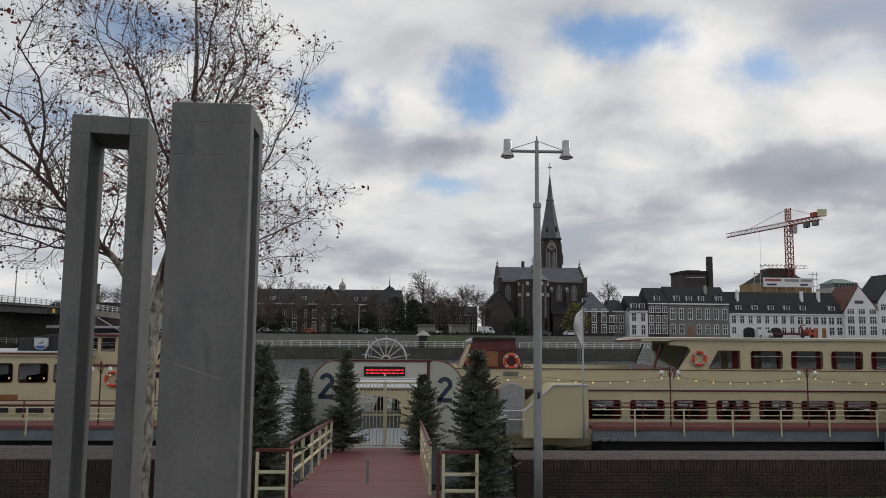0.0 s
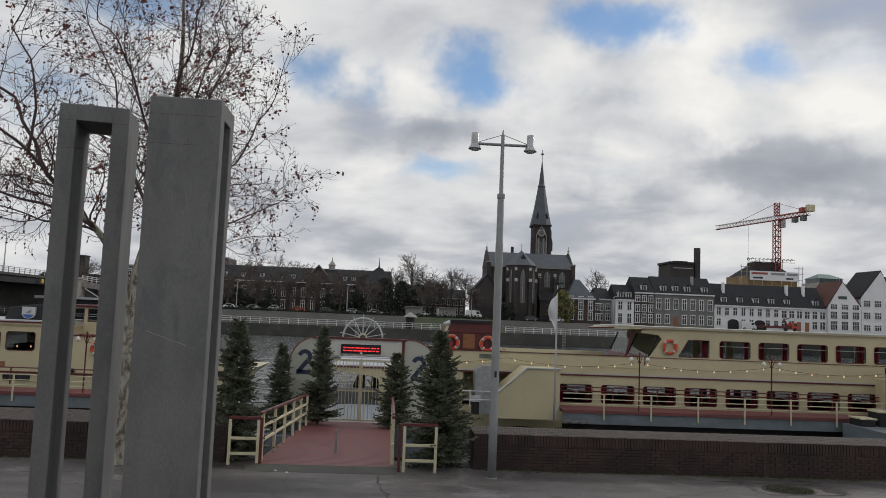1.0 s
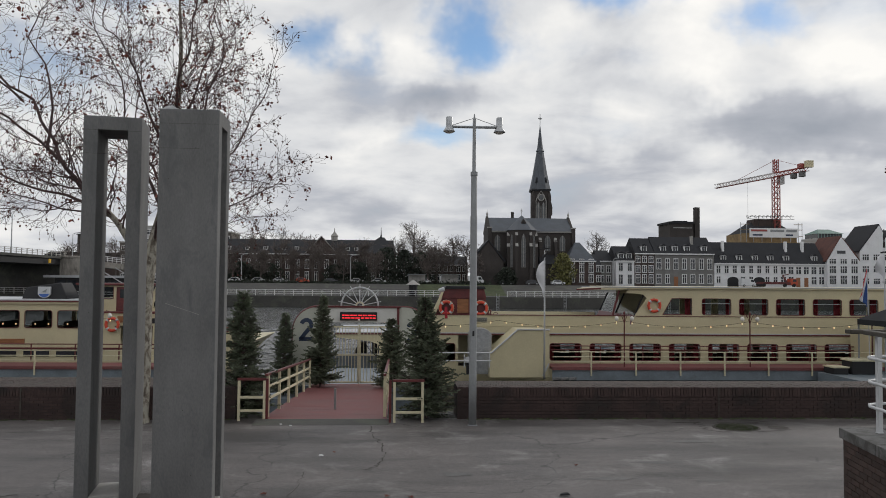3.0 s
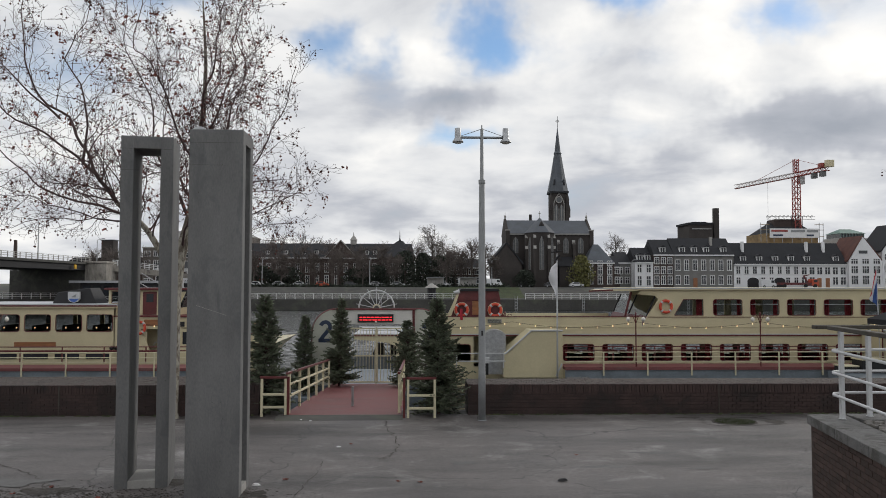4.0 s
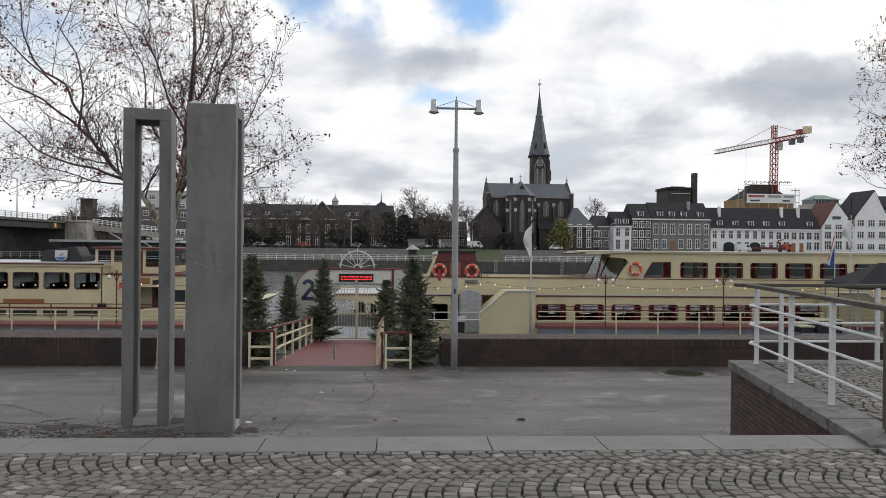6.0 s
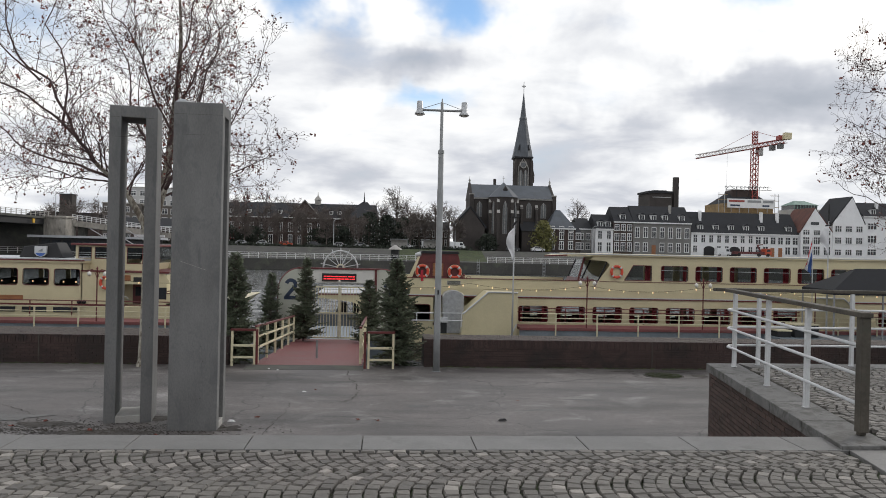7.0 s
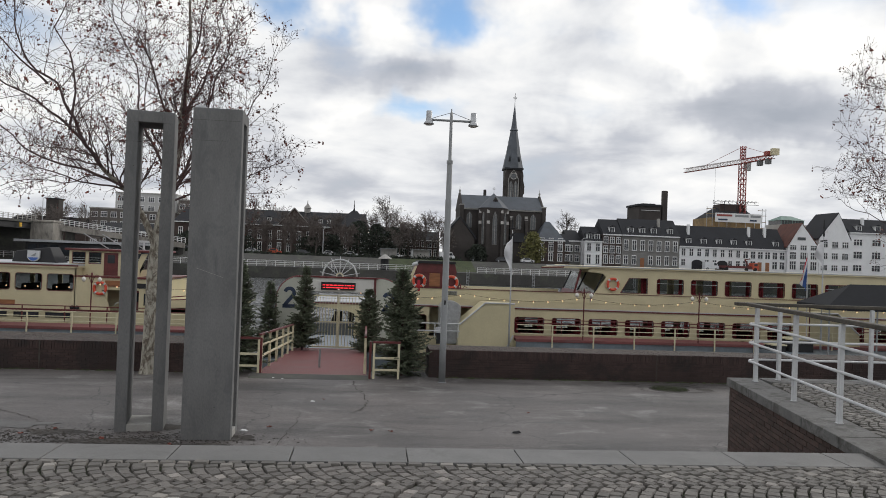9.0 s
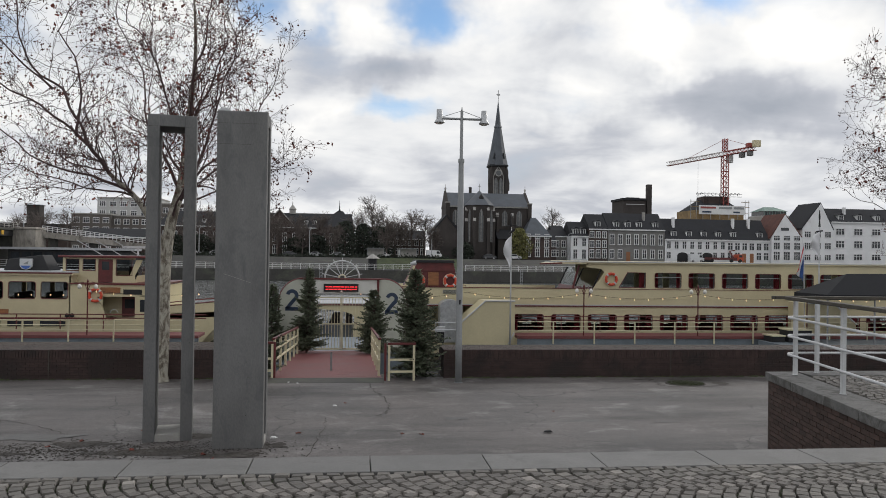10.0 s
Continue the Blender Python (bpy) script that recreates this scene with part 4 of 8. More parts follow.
def ship_window(parent, xa, xb, y, z0, z1, curtains=True, rnd=random):
    """A framed window with rounded corners, a pane, and red curtains drawn to its sides."""
    r, t = 0.12, 0.05
    pts = []
    for cx, cz, a0 in ((xb - r, z1 - r, 0), (xa + r, z1 - r, 90), (xa + r, z0 + r, 180), (xb - r, z0 + r, 270)):
        for a in (0, 30, 60, 90):
            pts.append((cx + r * math.cos(radians(a0 + a)), cz + r * math.sin(radians(a0 + a))))
    outer = []
    for cx, cz, ex, ez in ((xb, z1, 1, 1), (xa, z1, -1, 1), (xa, z0, -1, -1), (xb, z0, 1, -1)):
        outer += [(cx + ex * 0.02, cz + ez * 0.02)] * 4
    b = Buf()
    n = len(pts)
    v = [(x, y - 0.012, z) for x, z in outer] + [(x, y - 0.012, z) for x, z in pts] + [(x, y + 0.03, z) for x, z in pts]
    b.add(v, [(i, (i + 1) % n, n + (i + 1) % n, n + i) for i in range(n)] + [(n + i, n + (i + 1) % n, 2 * n + (i + 1) % n, 2 * n + i) for i in range(n)])
    win = part("window", b, "cream", parent)
    rim = Buf()
    rim.tube([(x, y - 0.016, z) for x, z in pts] + [(pts[0][0], y - 0.016, pts[0][1])], 0.018, 5, caps=False)
    part("gasket", rim, "maroon", win, "dark red gasket")
    pane = part("pane", Buf().box(xa + 0.01, xb - 0.01, y + 0.03, y + 0.036, z0 + 0.01, z1 - 0.01), "glass", win)
    pane.visible_shadow = False
    if curtains:
        for s, xc in ((1, xa + 0.03), (-1, xb - 0.03)):
            c = Buf()
            w = rnd.uniform(0.18, 0.34)
            for i in range(6):
                x = xc + s * w * i / 6
                c.tube([(x + s * 0.02, y + 0.14 + 0.02 * (i % 2), z0 - 0.03), (x + s * 0.02, y + 0.14 + 0.02 * (i % 2), z1)], w / 9, 5)
            part("curtain", c, "curtain", win, "drawn red curtain")
    return win


SY = 37.5
rs = random.Random(21)
ship = thing("passenger_ship", (20, SY, WATER), "cream two-deck river passenger ship with maroon trim, moored", "ship", "moored ships")
part("hull", Buf().prism([(0.6, WATER - 0.5), (48, WATER - 0.5), (48, -1.0), (0.42, -1.0)], SY, SY + 8), "cream", ship)
low = [(9.34 + 2.115 * k, 9.34 + 2.115 * k + 1.66) for k in range(18)]
b = Buf()
wall_with_windows(b, 8.4, 48, SY, SY + 0.06, -1.0, 0.64, low, -0.71, 0.17)
wall_with_windows(b, 0.60, 4.55, SY, SY + 0.06, -1.0, 0.64, [(3.15, 4.38)], -0.75, 0.16)
b.prism([(-1.79, 0.64), (-1.79, 0.44), (-0.9, 0.36), (0.0, 0.24), (0.40, 0.10), (0.48, -0.10), (0.42, -1.0), (0.60, -1.0), (0.60, 0.64)], SY, SY + 0.06)
b.box(0.50, 0.58, SY + 0.06, SY + 7.4, -1.0, 0.64)
b.box(4.55, 8.4, SY + 1.6, SY + 1.66, -1.0, 0.64)
part("lower_side", b, "cream", ship)
b = Buf()
wall_with_windows(b, 0.5, 48, SY + 7.4, SY + 7.46, -1.3, 0.64, low, -1.1, -0.25)
part("far_side", b, "cream", ship)
part("saloon_floor", Buf().box(0.5, 48, SY + 0.06, SY + 7.4, -1.05, -1.0), "deck_red", ship)
for xa, xb in low:
    ship_window(ship, xa, xb, SY, -0.71, 0.17, True, rs)
ship_window(ship, 3.15, 4.38, SY, -0.75, 0.16, False)
part("upper_deck", Buf().box(-1.79, 48, SY - 0.02, SY + 7.5, 0.66, 0.72), "roof_white", ship, "pale upper deck")
part("rubbing_strake", Buf().box(-1.8, 48, SY - 0.05, SY, 0.60, 0.67), "maroon", ship, "maroon rubbing strake")
part("stern_rail", Buf().tube([(-1.5, SY + 0.1, 1.1), (2.7, SY + 0.1, 1.1)], 0.03, 6).tube([(-1.5, SY + 0.1, 0.9), (2.7, SY + 0.1, 0.9)], 0.02, 6), "white", ship)
b = Buf().box(2.75, 13.35, SY, SY + 0.08, 0.67, 1.08).box(2.75, 13.6, SY + 0.03, SY + 0.10, 1.08, 1.62).box(2.75, 2.83, SY, SY + 7.4, 0.67, 1.62)
part("bulwark", b, "cream", ship)
part("bulwark_cap", Buf().box(2.7, 13.4, SY - 0.02, SY + 0.12, 1.62, 1.66), "maroon", ship, "dark maroon cap rail")
part("far_bulwark", Buf().box(2.75, 13.6, SY + 7.3, SY + 7.4, 0.67, 1.55), "cream", ship)
part("vent_grille", Buf().box(5.3, 6.05, SY - 0.01, SY, 1.28, 1.5), "stone_trim", ship, "louvred grille")
for i in range(5):
    part("louvre", Buf().box(5.33, 6.02, SY - 0.02, SY - 0.008, 1.30 + i * 0.04, 1.315 + i * 0.04), "joint", ship)
up = [(17.47 + 2.02 * k, 17.47 + 2.02 * k + 1.57) for k in range(15)]
b = Buf()
wall_with_windows(b, 17.0, 48, SY, SY + 0.06, 0.67, 3.12, up, 1.71, 2.56)
b.prism([(13.35, 0.67), (17.0, 0.67), (17.0, 1.08), (13.35, 1.08)], SY, SY + 0.06)
b.prism([(13.6, 1.08), (17.0, 1.08), (17.0, 1.71), (15.35, 1.71), (13.9, 1.71)], SY, SY + 0.06)
b.prism([(13.9, 1.71), (15.35, 1.71), (15.85, 2.56), (14.5, 2.56)], SY, SY + 0.06)
b.prism([(14.5, 2.56), (17.0, 2.56), (17.0, 3.12), (13.6, 3.12), (13.4, 2.85), (14.3, 2.75)], SY, SY + 0.06)
b.prism([(16.92, 1.71), (17.0, 1.71), (17.0, 2.56), (16.92, 2.56)], SY, SY + 0.06)
part("upper_side", b, "cream", ship)
part("slanted_pane", Buf().prism([(15.35, 1.71), (16.92, 1.71), (16.92, 2.56), (15.85, 2.56)], SY + 0.03, SY + 0.036), "glass", ship).visible_shadow = False
rim = [(15.35, 1.71), (16.92, 1.71), (16.92, 2.56), (15.85, 2.56), (15.35, 1.71)]
part("slanted_gasket", Buf().tube([(x, SY - 0.01, z) for x, z in rim], 0.022, 5), "maroon", ship)
part("curtain", Buf().box(16.6, 16.9, SY + 0.14, SY + 0.17, 1.7, 2.56), "curtain", ship, "drawn red curtain")
for xa, xb in up:
    w = ship_window(ship, xa, xb, SY, 1.71, 2.56, True, rs)
    part("transom_bar", Buf().box(xa + 0.03, xb - 0.03, SY + 0.01, SY + 0.028, 2.29, 2.32), "galv", w)
b = Buf()
wall_with_windows(b, 15.0, 48, SY + 7.4, SY + 7.46, 0.67, 3.12, up, 1.40, 2.40)
part("far_upper_side", b, "cream", ship)
part("front_bulkhead", Buf().prism([(13.45, 0.7), (13.55, 0.7), (13.98, 1.65), (13.88, 1.65)], SY + 0.1, SY + 7.3), "maroon", ship, "dark maroon lower front")
part("front_glass", Buf().prism([(13.88, 1.65), (13.90, 1.65), (14.40, 2.75), (14.38, 2.75)], SY + 0.1, SY + 7.3), "glass", ship, "raked front glass").visible_shadow = False
for k in range(3):
    part("front_mullion", Buf().beam((13.88, SY + 0.15 + 3.5 * k, 1.65), (14.38, SY + 0.15 + 3.5 * k, 2.76), 0.09, 0.07), "black", ship)
part("front_bulkhead_post", Buf().beam((12.75, SY + 0.3, 1.65), (13.1, SY + 0.3, 2.95), 0.10), "maroon", ship)
part("roof", Buf().prism([(13.4, 3.06), (48, 3.14), (48, 3.22), (13.4, 3.17)], SY - 0.15, SY + 7.6), "cream", ship, "cream roof with an overhang")
canopy = Buf().add([(10.75, SY - 0.15, 2.97), (13.4, SY - 0.15, 3.02), (13.4, SY + 7.6, 3.02), (13.0, SY + 7.6, 2.99), (10.75, SY - 0.15, 3.05), (13.4, SY - 0.15, 3.16), (13.4, SY + 7.6, 3.16), (13.0, SY + 7.6, 3.06)],
                   [(0, 3, 2, 1), (4, 5, 6, 7), (0, 1, 5, 4), (1, 2, 6, 5), (2, 3, 7, 6), (3, 0, 4, 7)])
part("canopy", canopy, "cream", ship, "cream raked canopy")
part("roof_edge", Buf().prism([(11.0, 3.11), (48, 3.215), (48, 3.26), (11.0, 3.165)], SY - 0.17, SY - 0.12), "roof_white", ship, "thin white roof edge")
part("roof_fascia", Buf().prism([(10.7, 2.96), (12.0, 3.02), (12.0, 3.10), (10.7, 3.03)], SY - 0.18, SY - 0.15), "maroon", ship)
part("light_rail", Buf().box(13.9, 48, SY - 0.03, SY - 0.01, 1.60, 1.63), "maroon", ship)
part("side_band", Buf().box(2.75, 48, SY - 0.02, SY, 1.06, 1.09), "cream", ship)
# small wheelhouse with lifebuoys on the open deck
wheelhouse = part("wheelhouse", Buf().prism([(3.30, 1.64), (6.22, 1.64), (5.98, 2.50), (3.72, 2.50)], SY + 0.25, SY + 3.2), "maroon", ship, "small maroon deckhouse")
part("deckhouse_top", Buf().prism([(3.66, 2.5), (6.02, 2.5), (5.9, 2.98), (3.86, 2.98)], SY + 0.2, SY + 3.0), "maroon", wheelhouse)
part("deckhouse_roof", Buf().prism([(3.8, 2.98), (5.98, 2.98), (5.9, 3.12), (3.9, 3.12)], SY + 0.1, SY + 3.1), "black", wheelhouse, "black flat roof")
part("wood_panel", Buf().box(4.50, 5.08, SY + 0.18, SY + 0.25, 1.72, 2.45), "wood", wheelhouse, "varnished wooden panel")
part("side_fin", Buf().prism([(3.14, 1.64), (3.36, 1.64), (3.78, 2.8), (3.66, 2.8)], SY + 0.12, SY + 0.22), "cream", wheelhouse)
part("searchlight", Buf().tube([(3.52, SY + 0.2, 2.88), (3.82, SY + 0.2, 2.98)], [0.09, 0.11], 10), "white", wheelhouse, "white searchlight", smooth=True)


def lifebuoy(x, y, z, hung_from):
    ring = thing("lifebuoy", (x, y, z), "orange ring lifebuoy with white bands hung on " + hung_from, "lifebuoy", "lifebuoys")
    part("ring", Buf().ring((x, y, z), 0.31, 0.075, n=30, m=10), "buoy", ring, smooth=True)
    for a in (45, 135, 225, 315):
        part("band", Buf().ring((x, y, z), 0.31, 0.08, n=4, m=10, a0=a - 9, a1=a + 9), "white", ring, "white band")
    part("rope", Buf().ring((x, y - 0.02, z), 0.40, 0.011, n=24, m=5), "cream_rail", ring)
    return ring


lifebuoy(3.92, SY + 0.12, 1.99, "the deckhouse")
lifebuoy(5.72, SY + 0.12, 1.98, "the deckhouse")
lifebuoy(14.87, SY - 0.09, 2.18, "the ship's side")
coil = Buf()
for i in range(5):
    coil.tube([(3.86 + 0.02 * i, SY + 0.02, 2.05), (3.84 + 0.025 * i, SY - 0.01, 1.7), (3.88 + 0.02 * i, SY + 0.02, 1.45)], 0.03, 5)
tagged(part("rope_coil", coil, "flag_red"), "faded red rope coil hanging on a lifebuoy", "rope")

# dark furniture glimpsed in the saloons
for k in range(16):
    x = 9.9 + k * 2.1
    tb = thing("saloon_table", (x, SY + 1.4, -1.0), "dark saloon table behind the ship's windows", "table", "saloon tables")
    part("top", Buf().box(x - 0.5, x + 0.5, SY + 0.9, SY + 2.2, -0.32, -0.28), "wood", tb)
    part("leg", Buf().box(x - 0.06, x + 0.06, SY + 1.5, SY + 1.6, -1.0, -0.32), "black", tb)
    bench = thing("saloon_bench", (x + 1.05, SY + 1.4, -1.0), "dark upholstered bench behind the ship's windows", "bench", "saloon benches")
    part("backrest", Buf().box(x + 0.98, x + 1.10, SY + 0.7, SY + 2.4, -1.0, -0.32), "curtain", bench, bevel=0.03)
    part("seat", Buf().box(x + 0.75, x + 1.35, SY + 0.7, SY + 2.4, -1.0, -0.55), "curtain", bench, bevel=0.03)

# ---- pontoons with railings ----
PY = 34.6


def pontoon(name, x0, x1, first, pitch):
    p = thing("jetty", ((x0 + x1) / 2, PY, WATER), "steel jetty with a red deck edge and cream railing", "jetty", "jetties")
    # black boxes added to give the dark shade below the girder
    part("float", Buf().box(x0 + 0.5, x1 - 0.5, PY + 0.5, 36.9, WATER - 0.4, -1.37), "black", p, "black floats painted as the shade below the girder")
    part("girder", Buf().box(x0, x1, PY + 0.02, PY + 0.12, -1.37, -0.88), "pontoon", p, "blue-grey steel girder")
    part("deck", Buf().box(x0, x1, PY - 0.04, 36.3, -0.88, -0.74), "deck_red", p, "faded red deck")
    for h in (0.24, 0.46, 0.70):
        part("rail", Buf().tube([(x0, PY, -0.70 + h), (x1, PY, -0.70 + h)], 0.022, 6), "cream_rail", p)
    for h in (0.63, 0.82):
        part("inner_rail", Buf().tube([(x0, 36.6, -0.70 + h), (x1, 36.6, -0.70 + h)], 0.028, 6), "maroon", p, "maroon inner rail")
    x = first
    while x < x1:
        if x > x0:
            part("post", Buf().box(x - 0.035, x + 0.035, PY - 0.07, PY - 0.02, -1.15, 0.01), "cream_rail", p)
            part("inner_post", Buf().box(x + 0.97, x + 1.02, 36.58, 36.63, -0.7, 0.12), "maroon", p)
        x += pitch
    return p


pontoon("downstream", 8.9, 46, 8.58, 2.205)
pontoon("upstream", -34, -7.2, -34.45 + 0.07, 2.107)


def lantern(x, y, z0, z1):
    ln = thing("deck_lantern", (x, y, z0), "maroon lantern post with two white globes on the jetty", "lamp post", "jetty lanterns")
    part("post", Buf().lathe((x, y, z0), [(0.05, 0), (0.035, 0.2), (0.03, z1 - z0 - 0.15), (0.05, z1 - z0 - 0.12), (0.03, z1 - z0), (0.06, z1 - z0 + 0.05), (0.0, z1 - z0 + 0.18)], 8), "maroon", ln, smooth=True)
    for s in (-1, 1):
        br = part("bracket", Buf().tube([(x, y, z1 - 0.45), (x + s * 0.12, y, z1 - 0.1), (x + s * 0.22, y, z1 + 0.02), (x + s * 0.35, y, z1 - 0.02), (x + s * 0.38, y, z1 - 0.1)], 0.018, 5), "maroon", ln)
        part("globe", Buf().lathe((x + s * 0.38, y, z1 - 0.33), [(0.02, 0), (0.07, 0.03), (0.105, 0.1), (0.09, 0.18), (0.05, 0.22), (0.02, 0.25)], 10), "globe", br, "white glass globe", smooth=True)
    return ln


for i, x in enumerate((6.26, 12.46, 18.76, 25.0, 31.2, -12.5, -18.75, -25.0)):
    lantern(x, 34.72 if i else 37.75, -0.9 if i else 0.70, 1.83 if i else 1.75)


def light_string(xa, xb, z, sag, n):
    s = thing("light_string", (xa, 34.72, z), "string of small warm bulbs between the lantern posts", "string lights", "light strings")
    at = lambda k: (xa + (xb - xa) * k, 34.72, z - sag * 4 * k * (1 - k))
    part("cable", Buf().tube([at(i / 14) for i in range(15)], 0.010, 4), "black", s)
    for i in range(n):
        x, y, zz = at((i + 0.5) / n)
        part("bulb", Buf().lathe((x, y, zz - 0.09), [(0.01, 0), (0.024, 0.02), (0.024, 0.05), (0.012, 0.085)], 7), "bulb", s, "lit warm bulb", smooth=True)


for xa, xb in ((0.4, 6.26), (6.26, 12.46), (12.46, 18.76), (18.76, 25.0), (25.0, 31.2), (-12.5, -6.0)):
    light_string(xa, xb, 1.50, 0.28, 8)

# stair housings on the jetty
for x0 in (5.88, 25.2):
    st = thing("stair_housing", (x0 + 1.5, 35.6, GB), "pale cream steel stair housing with a sloped top on the jetty", "stair housing", "stair housings")
    m = 1 if x0 < 10 else -1
    pts = [(x0, -1.3), (x0 + 2.95, -1.3), (x0 + 2.95, 1.04), (x0 + 1.38, 1.04), (x0 + 0.06, -0.12)]
    if m < 0:
        pts = [(2 * x0 + 2.95 - x, z) for x, z in pts]
    part("body", Buf().prism(pts, 35.0, 36.9), "cream", st, bevel=0.02)
    part("top_trim", Buf().tube([(x, 34.98, z) for x, z in pts[2:]], 0.045, 6), "white", st, "white edge trim")
    part("brace", Buf().beam((pts[1][0] - m * 0.35, 34.9, -1.2), (pts[1][0] - m * 0.05, 34.9, -0.6), 0.06), "white", st)
for i in range(9):
    x = 8.95 + i * 0.13
    tagged(part("mooring_stone", Buf().lathe((x, 34.4 + 0.1 * (i % 3), -1.36), [(0.02, 0), (0.10, 0.03), (0.09, 0.12), (0.02, 0.16)], 7), "concrete"), "small grey rubble stone at the jetty end", "stone", "rubble")
cab = thing("grey_cabinet", (5.5, 36.0, GB), "tall grey metal cabinet with a rounded top on the landing stage", "cabinet")
cp = [(4.95, -1.2), (6.05, -1.2)] + [(5.5 + 0.55 * math.cos(radians(a)), 0.72 + 0.33 * math.sin(radians(a))) for a in range(0, 181, 15)]
part("body", Buf().prism(cp, 35.6, 36.6), "galv", cab, bevel=0.01)
part("control_box", Buf().box(4.75, 5.2, 35.4, 35.6, -0.62, -0.35), "white", cab, "white control box")
part("plinth", Buf().box(4.8, 5.15, 35.42, 35.6, -1.2, -0.64), "black", cab)
sr = thing("stage_railing", (4, 34.4, GB), "white tubular railing on the landing stage", "railing")
for h in (0.30, 0.68):
    part("rail", Buf().tube([(2.3, 34.4, GB + h), (5.9, 34.4, GB + h)], 0.03, 6), "white", sr)
for x in (2.4, 3.5, 4.6, 5.8):
    part("post", Buf().tube([(x, 34.4, GB - 0.02), (x, 34.4, GB + 0.7)], 0.03, 6), "white", sr)


# ---- flags ----
def flag_cloth(x, y, z, w, h, droop, mats, parent, name="cloth"):
    """A limp flag hanging from its hoist, in folds; mats from hoist top down."""
    n, m = 10, 12
    strips = len(mats)
    for s in range(strips):
        b = Buf()
        v = []
        for j in range(m + 1):
            for i in range(n + 1):
                u = (s + i / n) / strips
                t = j / m
                fold = 0.10 * math.sin(u * 9 + t * 3) * t
                v.append((x + w * t * (0.35 + 0.2 * math.sin(u * 5)), y + fold, z - h * u * (0.9 - 0.15 * t) - droop * t))
        f = [(j * (n + 1) + i, j * (n + 1) + i + 1, (j + 1) * (n + 1) + i + 1, (j + 1) * (n + 1) + i) for j in range(m) for i in range(n)]
        o = part(name, b.add(v, f), mats[s], parent, smooth=True)
        mod = o.modifiers.new("cloth thickness", "SOLIDIFY")
        mod.thickness = 0.008


pole = thing("flagpole", (8.48, 34.5, -1.2), "white flagpole with a limp white flag beside the stair housing", "flagpole", "flagpoles")
part("mast", Buf().lathe((8.48, 34.5, -1.3), [(0.05, 0), (0.04, 3.5), (0.03, 5.7), (0.015, 6.2)], 10), "white", pole, smooth=True)
part("wind_vane", Buf().tube([(8.38, 34.5, 4.55), (8.62, 34.5, 4.8)], [0.07, 0.05], 8).tube([(8.2, 34.5, 4.95), (8.75, 34.5, 5.02)], 0.03, 6).lathe((8.46, 34.5, 5.0), [(0.06, 0), (0.03, 0.25), (0.02, 0.6)], 8), "black", pole, "dark wind gauge")
flag_cloth(8.46, 34.46, 4.45, -0.75, 1.9, 0.25, ["flag_white"], pole)
pole2 = thing("flagpole", (25.22, 34.0, -1.2), "white flagpole with a limp white flag by the black tent", "flagpole", "flagpoles")
part("mast", Buf().lathe((25.22, 34.0, -1.3), [(0.05, 0), (0.04, 3.5), (0.03, 5.7), (0.015, 6.6)], 10), "white", pole2, smooth=True)
part("wind_vane", Buf().tube([(25.05, 34, 4.95), (25.4, 34, 5.0)], [0.04, 0.04], 8).lathe((25.22, 34, 5.2), [(0.06, 0), (0.03, 0.35), (0.05, 0.5), (0.02, 0.9)], 8), "black", pole2, "dark wind gauge")
flag_cloth(25.2, 33.96, 4.95, -0.9, 1.7, 0.2, ["flag_white"], pole2)
pole3 = thing("flagpole", (24.5, 34.2, -1.2), "slanting pole with a red, white and blue striped flag", "flagpole", "flagpoles")
part("mast", Buf().tube([(24.55, 34.2, -1.2), (24.45, 34.2, 4.3)], 0.025, 8), "white", pole3)
flag_cloth(24.46, 34.18, 4.3, -0.75, 0.9, 1.35, ["flag_red", "flag_white", "flag_blue"], pole3)

# ---- black party tent and crates on the jetty ----
tent = thing("party_tent", (26.6, 33.0, GB), "black cloth party tent on the landing stage", "tent")
tx0, tx1, ty0, ty1 = 24.0, 31.0, 31.4, 34.3
part("roof", Buf().add([(tx0, ty0, 1.68), (tx1, ty0, 1.68), (tx1, ty1, 1.68), (tx0, ty1, 1.68), (26.0, 32.8, 2.72), (29.2, 32.8, 2.75)],
                       [(0, 1, 5, 4), (1, 2, 5), (2, 3, 4, 5), (3, 0, 4), (3, 2, 1, 0)]), "tent", tent)
part("valance", Buf().box(tx0, tx1, ty0 - 0.01, ty0 + 0.01, 1.42, 1.68).box(tx0 - 0.01, tx0 + 0.01, ty0, ty1, 1.42, 1.68), "tent", tent)
for x, y in ((tx0 + 0.05, ty0 + 0.05), (tx1 - 0.05, ty0 + 0.05), (tx0 + 0.05, ty1), (tx1 - 0.05, ty1), (26.6, ty0 + 0.05)):
    part("leg", Buf().box(x - 0.03, x + 0.03, y - 0.03, y + 0.03, -0.9, 1.5), "steel_grey", tent)
part("stage", Buf().box(22.0, 46, 28.5, 34.4, WATER - 0.3, -0.92), "pontoon", tent, "blue-grey floating stage under the tent")
for x0, w, h in ((23.1, 1.3, 0.62), (22.2, 0.7, 0.3)):
    cr = thing("deck_locker", (x0, 33.6, -0.9), "dark deck locker with a light lid on the jetty", "locker", "deck lockers")
    part("box", Buf().box(x0, x0 + w, 33.3, 34.2, -0.92, -0.92 + h), "black", cr, bevel=0.02)
    part("lid", Buf().box(x0 - 0.04, x0 + w + 0.04, 33.26, 34.24, -0.92 + h, -0.85 + h), "cream_rail", cr, bevel=0.01)

